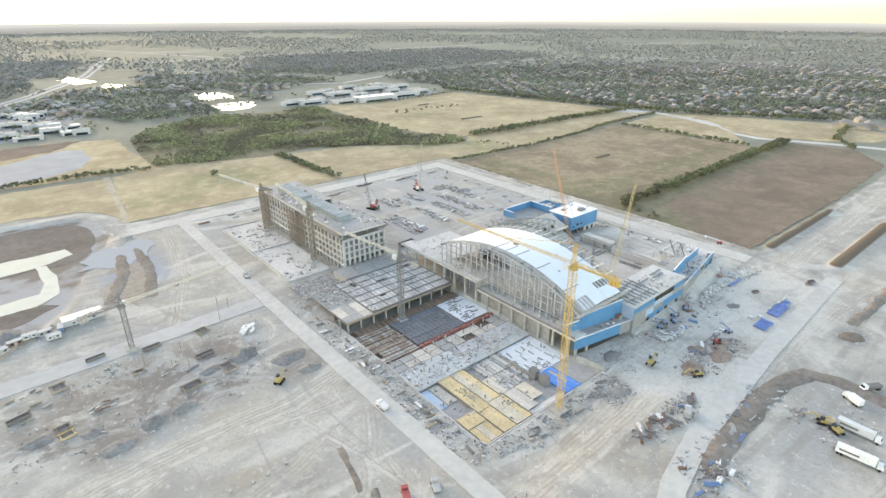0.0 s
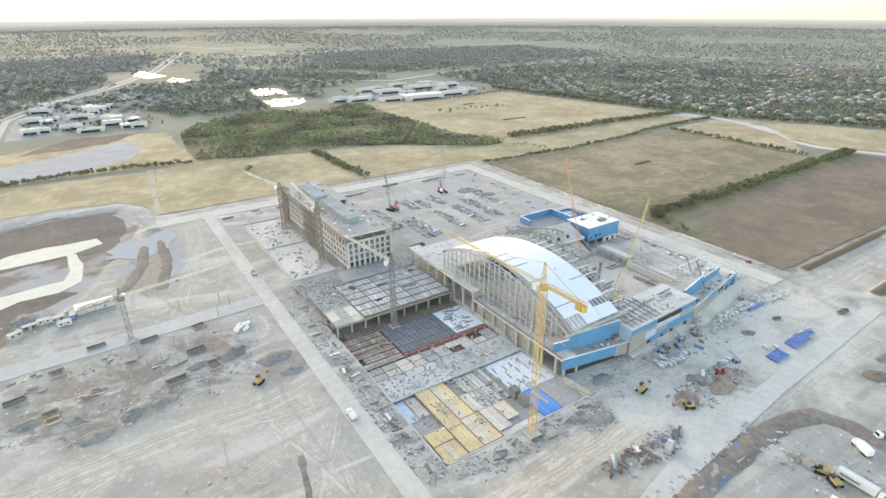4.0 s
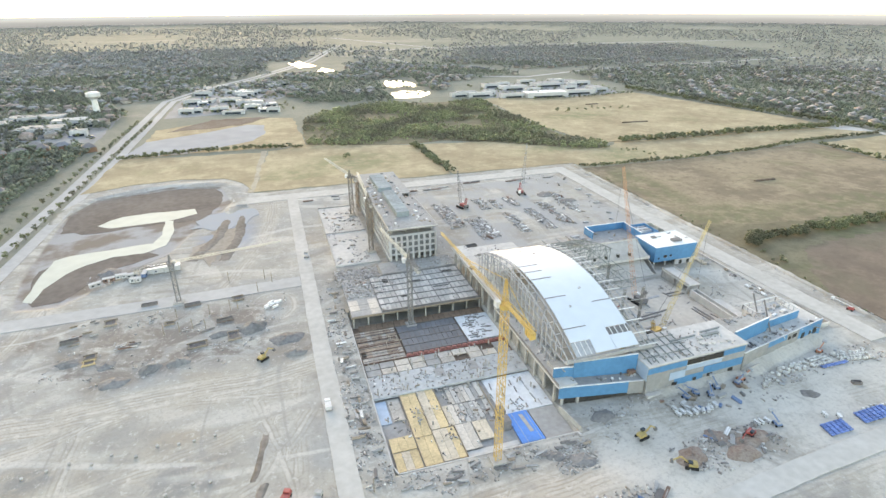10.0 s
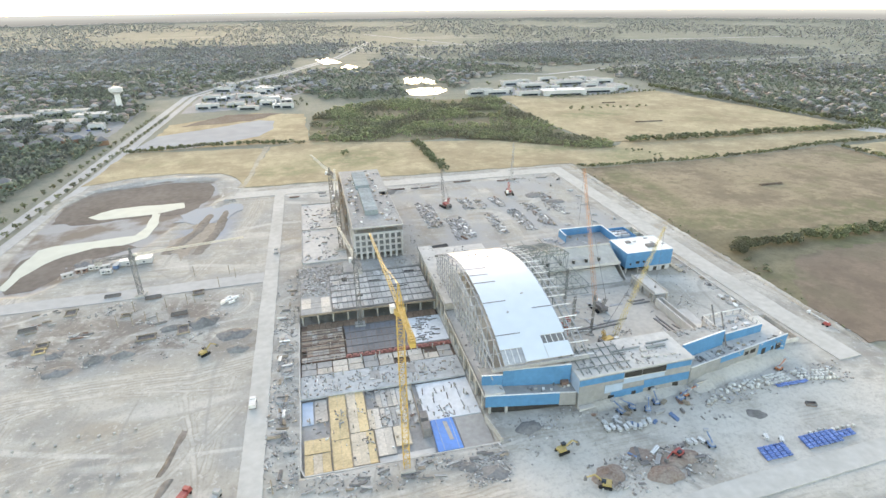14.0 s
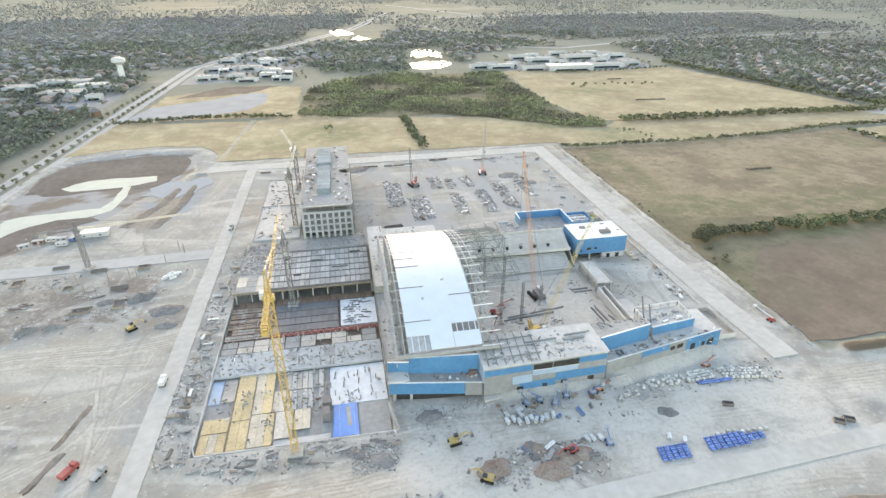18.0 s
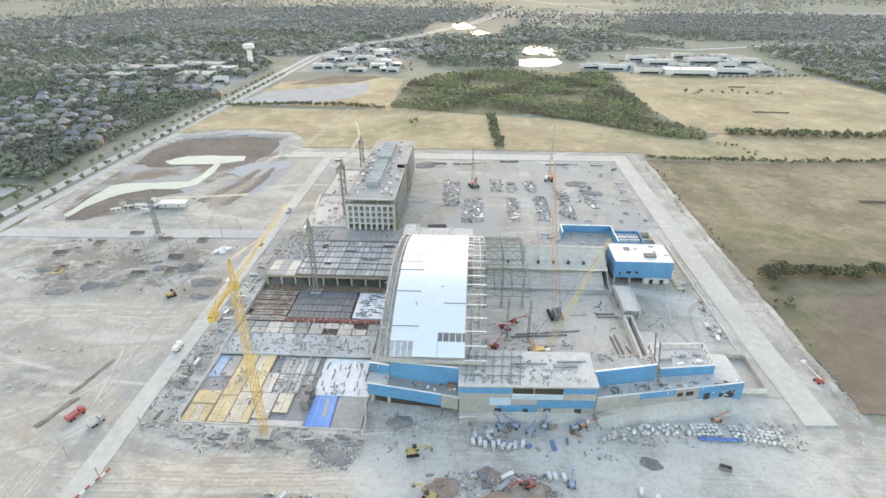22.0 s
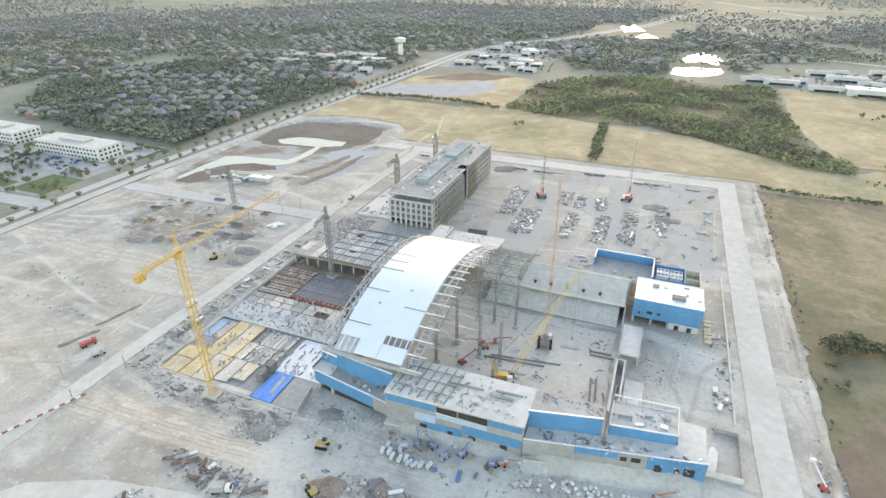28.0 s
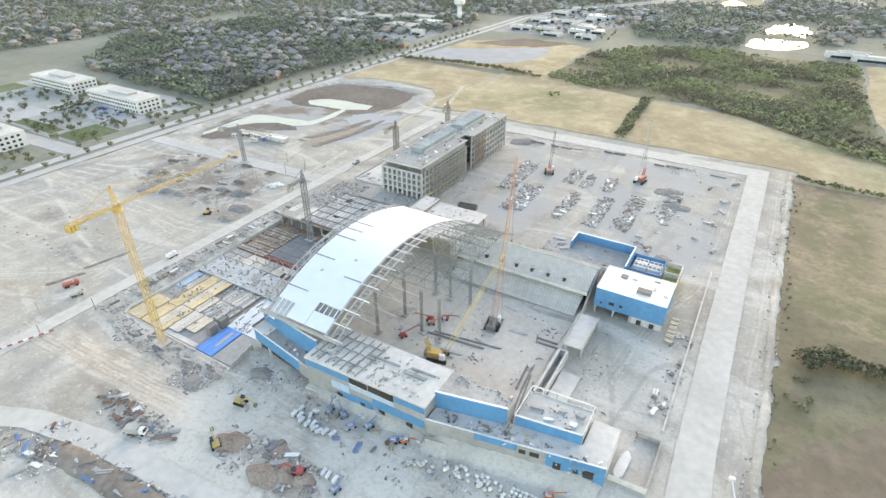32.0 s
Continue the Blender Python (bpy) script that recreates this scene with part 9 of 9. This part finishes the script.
area("grass_patch", [(-226, 500), (-222, 580), (-300, 600), (-290, 520)], 0.1, DRY_GRASS, "dry grass plot beside the boulevard", seed=54)
LOT_TREES = [(rnd.uniform(345, 590), rnd.uniform(716, 905)) for _ in range(170)] + [(rnd.uniform(-160, 15), rnd.uniform(730, 1040)) for _ in range(150)] + [(rnd.uniform(-450, -222), rnd.uniform(590, 795)) for _ in range(170)]
grove("car_park_trees", [p[0] for p in LOT_TREES], [p[1] for p in LOT_TREES], [rnd.uniform(3.5, 7) for _ in LOT_TREES], 7, LEAF, "small trees dotted about the car parks")
for k in range(150):
    zone = rnd.choice(((350, 585, 735, 900), (-330, -226, 610, 780), (-150, 10, 740, 980), (-345, -240, 154, 176)))
    x, y = rnd.uniform(zone[0], zone[1]), rnd.uniform(zone[2], zone[3])
    c = thing("car", "parked car in a car park", "car", (x, y, 0.16), "parked cars", "", rnd.choice((0, 90, 2, 88)))
    part("body", Bits().box(-2.2, -0.9, 0.3, 2.2, 0.9, 0.95), rnd.choice((WHITE_PAINT, GREY_PAINT, STEEL_DARK, RED_PAINT, BLUE_PAINT)), c)
    part("cabin", Bits().hexa([(-1.5, -0.8, 0.95), (1.0, -0.8, 0.95), (1.0, 0.8, 0.95), (-1.5, 0.8, 0.95), (-1.1, -0.7, 1.5), (0.4, -0.7, 1.5), (0.4, 0.7, 1.5), (-1.1, 0.7, 1.5)]), GLASS_DARK, c)
    for a in (-1.4, 1.4):
        part("axle", Bits().tube((a, -0.9, 0.32), (a, 0.9, 0.32), 0.32, 8), BLACK_RUBBER, c)

tower = thing("water_tower", "white water tower with a wide tank on one thick shaft", "water tower", (-263, 792, 0))
part("shaft", Bits().tube((0, 0, 0), (0, 0, 24), 4.6, 20, 3.8), WHITE_PAINT, tower)
part("bowl", Bits().tube((0, 0, 22), (0, 0, 26), 4.4, 24, 9.5), WHITE_PAINT, tower)
part("tank", Bits().tube((0, 0, 26), (0, 0, 31), 9.5, 24), WHITE_PAINT, tower)
part("cap", Bits().tube((0, 0, 31), (0, 0, 32.6), 9.5, 24, 4.5), WHITE_PAINT, tower)

# eastern houses at the fields' end
for x, y, d in ((800, 120, 10), (815, 95, 20), (800, 72, 0), (830, 60, 15), (842, 112, 40), (790, 96, 5)):
    h = thing("house", "buff brick house with a tan roof at the fields' end", "house", (x, y, 0), "houses of the suburb", "", d)
    part("body", PROTO[1][2][0], None, h)
    part("roof", PROTO[1][2][1], None, h)

# far land as a glowing backdrop, its haze painted paler with height
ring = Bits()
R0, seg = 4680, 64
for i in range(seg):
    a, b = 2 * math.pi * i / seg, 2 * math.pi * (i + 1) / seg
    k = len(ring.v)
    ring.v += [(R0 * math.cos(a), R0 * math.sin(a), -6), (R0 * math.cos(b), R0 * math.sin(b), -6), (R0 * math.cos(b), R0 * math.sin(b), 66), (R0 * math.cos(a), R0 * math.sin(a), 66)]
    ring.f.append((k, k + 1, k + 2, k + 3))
haze = bpy.data.materials.new("far_land_glow")
haze.use_nodes = True
hn, hl = haze.node_tree.nodes, haze.node_tree.links
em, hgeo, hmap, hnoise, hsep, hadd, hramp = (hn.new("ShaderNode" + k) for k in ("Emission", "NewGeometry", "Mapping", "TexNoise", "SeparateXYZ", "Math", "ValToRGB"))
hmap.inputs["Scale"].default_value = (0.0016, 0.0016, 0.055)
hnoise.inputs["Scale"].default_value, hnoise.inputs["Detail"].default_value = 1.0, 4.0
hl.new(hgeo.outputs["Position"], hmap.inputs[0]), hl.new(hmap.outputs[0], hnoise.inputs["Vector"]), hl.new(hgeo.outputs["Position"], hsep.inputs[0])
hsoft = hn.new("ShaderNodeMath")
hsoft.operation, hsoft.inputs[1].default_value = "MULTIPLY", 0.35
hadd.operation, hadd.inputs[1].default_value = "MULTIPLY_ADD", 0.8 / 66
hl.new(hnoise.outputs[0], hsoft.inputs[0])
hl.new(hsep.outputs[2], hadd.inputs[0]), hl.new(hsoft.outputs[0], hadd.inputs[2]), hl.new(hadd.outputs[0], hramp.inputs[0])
# haze ramp: dim land tone below, near-sky tone at the top
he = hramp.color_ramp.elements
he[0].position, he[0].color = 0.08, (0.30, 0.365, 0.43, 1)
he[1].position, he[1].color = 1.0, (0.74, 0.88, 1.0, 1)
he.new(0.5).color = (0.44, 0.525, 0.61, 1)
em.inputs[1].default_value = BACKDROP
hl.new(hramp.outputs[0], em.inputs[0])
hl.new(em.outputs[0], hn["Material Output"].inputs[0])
single("backdrop", ring, haze, "glowing backdrop of pale far land with painted haze", "distance", kind="structure")

# ---- small litter of the building ground ----
def litter(name, zones, seed, label, smin=0.25, smax=1.6):
    """Many small blocks, boards and rods lying about; a zone is x0, x1, y0, y1, count and a height or None for the ground."""
    rs = np.random.RandomState(seed)
    vs, n_all = [], 0
    for x0, x1, y0, y1, n, z in zones:
        x, y = rs.uniform(x0, x1, n), rs.uniform(y0, y1, n)
        # drawn together into loose groups
        gx_, gy_ = rs.uniform(x0, x1, max(1, n // 14)), rs.uniform(y0, y1, max(1, n // 14))
        pick = rs.randint(0, len(gx_), n)
        near = rs.uniform(0, 1, n) < 0.7
        x = np.clip(np.where(near, gx_[pick] + rs.normal(0, 2.2, n), x), x0, x1)
        y = np.clip(np.where(near, gy_[pick] + rs.normal(0, 2.2, n), y), y0, y1)
        base = height(x, y) if z is None else np.full(n, z)
        lx = rs.uniform(smin, smax, n) * np.where(rs.uniform(0, 1, n) < 0.25, 2.2, 1.0)
        ly, lz = rs.uniform(smin, smax * 0.6, n), rs.uniform(0.15, smax * 0.5, n)
        a = rs.uniform(0, 3.14, n)
        c, s = np.cos(a), np.sin(a)
        q = []
        for dz in (0, 1):
            for u, v in ((-1, -1), (1, -1), (1, 1), (-1, 1)):
                px, py = u * lx / 2, v * ly / 2
                q.append(np.stack([x + c * px - s * py, y + s * px + c * py, base - 0.05 + dz * (lz + 0.05)], -1))
        vs.append(np.stack(q, 1))
        n_all += n
    v = np.concatenate(vs).reshape(-1, 3)
    f0 = np.array([(0, 3, 2, 1), (4, 5, 6, 7), (0, 1, 5, 4), (1, 2, 6, 5), (2, 3, 7, 6), (3, 0, 4, 7)])
    f = (f0[None] + (np.arange(n_all) * 8)[:, None, None]).reshape(-1, 4)
    return tagged(new(name, tri_mesh(name, v, f, DEBRIS)), label, "litter", kind="stuff")


litter("yard_litter", [(x0 - half - 1, x0 + half + 1, ya, yb, int((yb - ya) * half * 1.6), None) for x0, ya, yb, n, half in YARD] + [(186, 232, 160, 296, 120, None)], 1, "mixed boards, rods and blocks lying in the storage yard", 0.25, 1.4)
litter("site_litter", [(-12, -1, -6, 150, 420, None), (0, 74, -14, -3, 200, None), (74, 110, -16, 8, 60, None), (108, 165, -12, 5, 70, None), (158, 232, -5, 8, 240, None), (222, 230, 60, 112, 60, None), (-135, -30, 84, 145, 300, None), (-140, -95, 186, 202, 160, None), (255, 261, 10, 330, 420, None), (-60, 236, 300, 308, 120, None), (56, 72, -20, -8, 160, None)], 2, "boards, rods and rubble strewn over the ground", 0.2, 1.0)
litter("wall_litter", [(2, 72, -9, -2, 170, None), (-6, -0.6, 0, 150, 260, None), (74, 108, -2, 9, 90, None), (186, 226, 40, 100, 110, None), (112, 180, 34, 94, 120, 0.12), (160, 216, 13, 20, 90, 8.3), (186, 206, 25, 36, 40, 10.0), (35, 63, 158, 276, 150, 25.2), (64, 84, 150, 215, 120, None), (110, 157, 9, 26, 80, 14.5)], 9, "offcuts, boards and small gear along the building's edges", 0.2, 0.8)
litter("stores_litter", [(44, 80, -43, -32, 160, None), (40, 118, -61, -51, 260, None), (98, 142, -36, -20, 260, None), (30, 64, -72, -58, 140, None), (90, 140, -98, -64, 100, None)], 3, "scrap, rods and boards heaped in the stores", 0.2, 1.3)
litter("deck_litter", [(2, 70, 42, 55.5, 200, -1.7), (2, 24, 118, 140, 420, 3.9), (-1, 26, 141.5, 161, 620, 0.7), (4, 29, 170, 274, 200, 0.9), (46, 70, 18, 40, 24, -2.7), (23, 45, 18, 40, 90, -2.5), (2, 27, 1, 40, 36, -2.15), (55, 70, 71, 92, 50, -1.7), (18, 69, 101, 140, 120, 4.05), (36, 70, 142, 155, 120, 4.6)], 4, "small gear and offcuts strewn over the decks", 0.2, 1.0)
litter("hall_litter", [(112, 180, 32, 92, 40, 0.12), (190, 215, 50, 100, 30, None), (109, 157, 9, 26, 90, 14.5), (162, 182, 23, 27, 60, 14.6), (151, 162, 129, 149, 70, 9.0), (73, 79, 16, 78, 70, 7.9), (73, 79, 82, 148, 50, 12.0), (82, 110, 116, 148, 60, 10.0), (114, 182, 123, 127, 70, 9.4)], 5, "offcuts and gear lying about the hall", 0.2, 1.0)
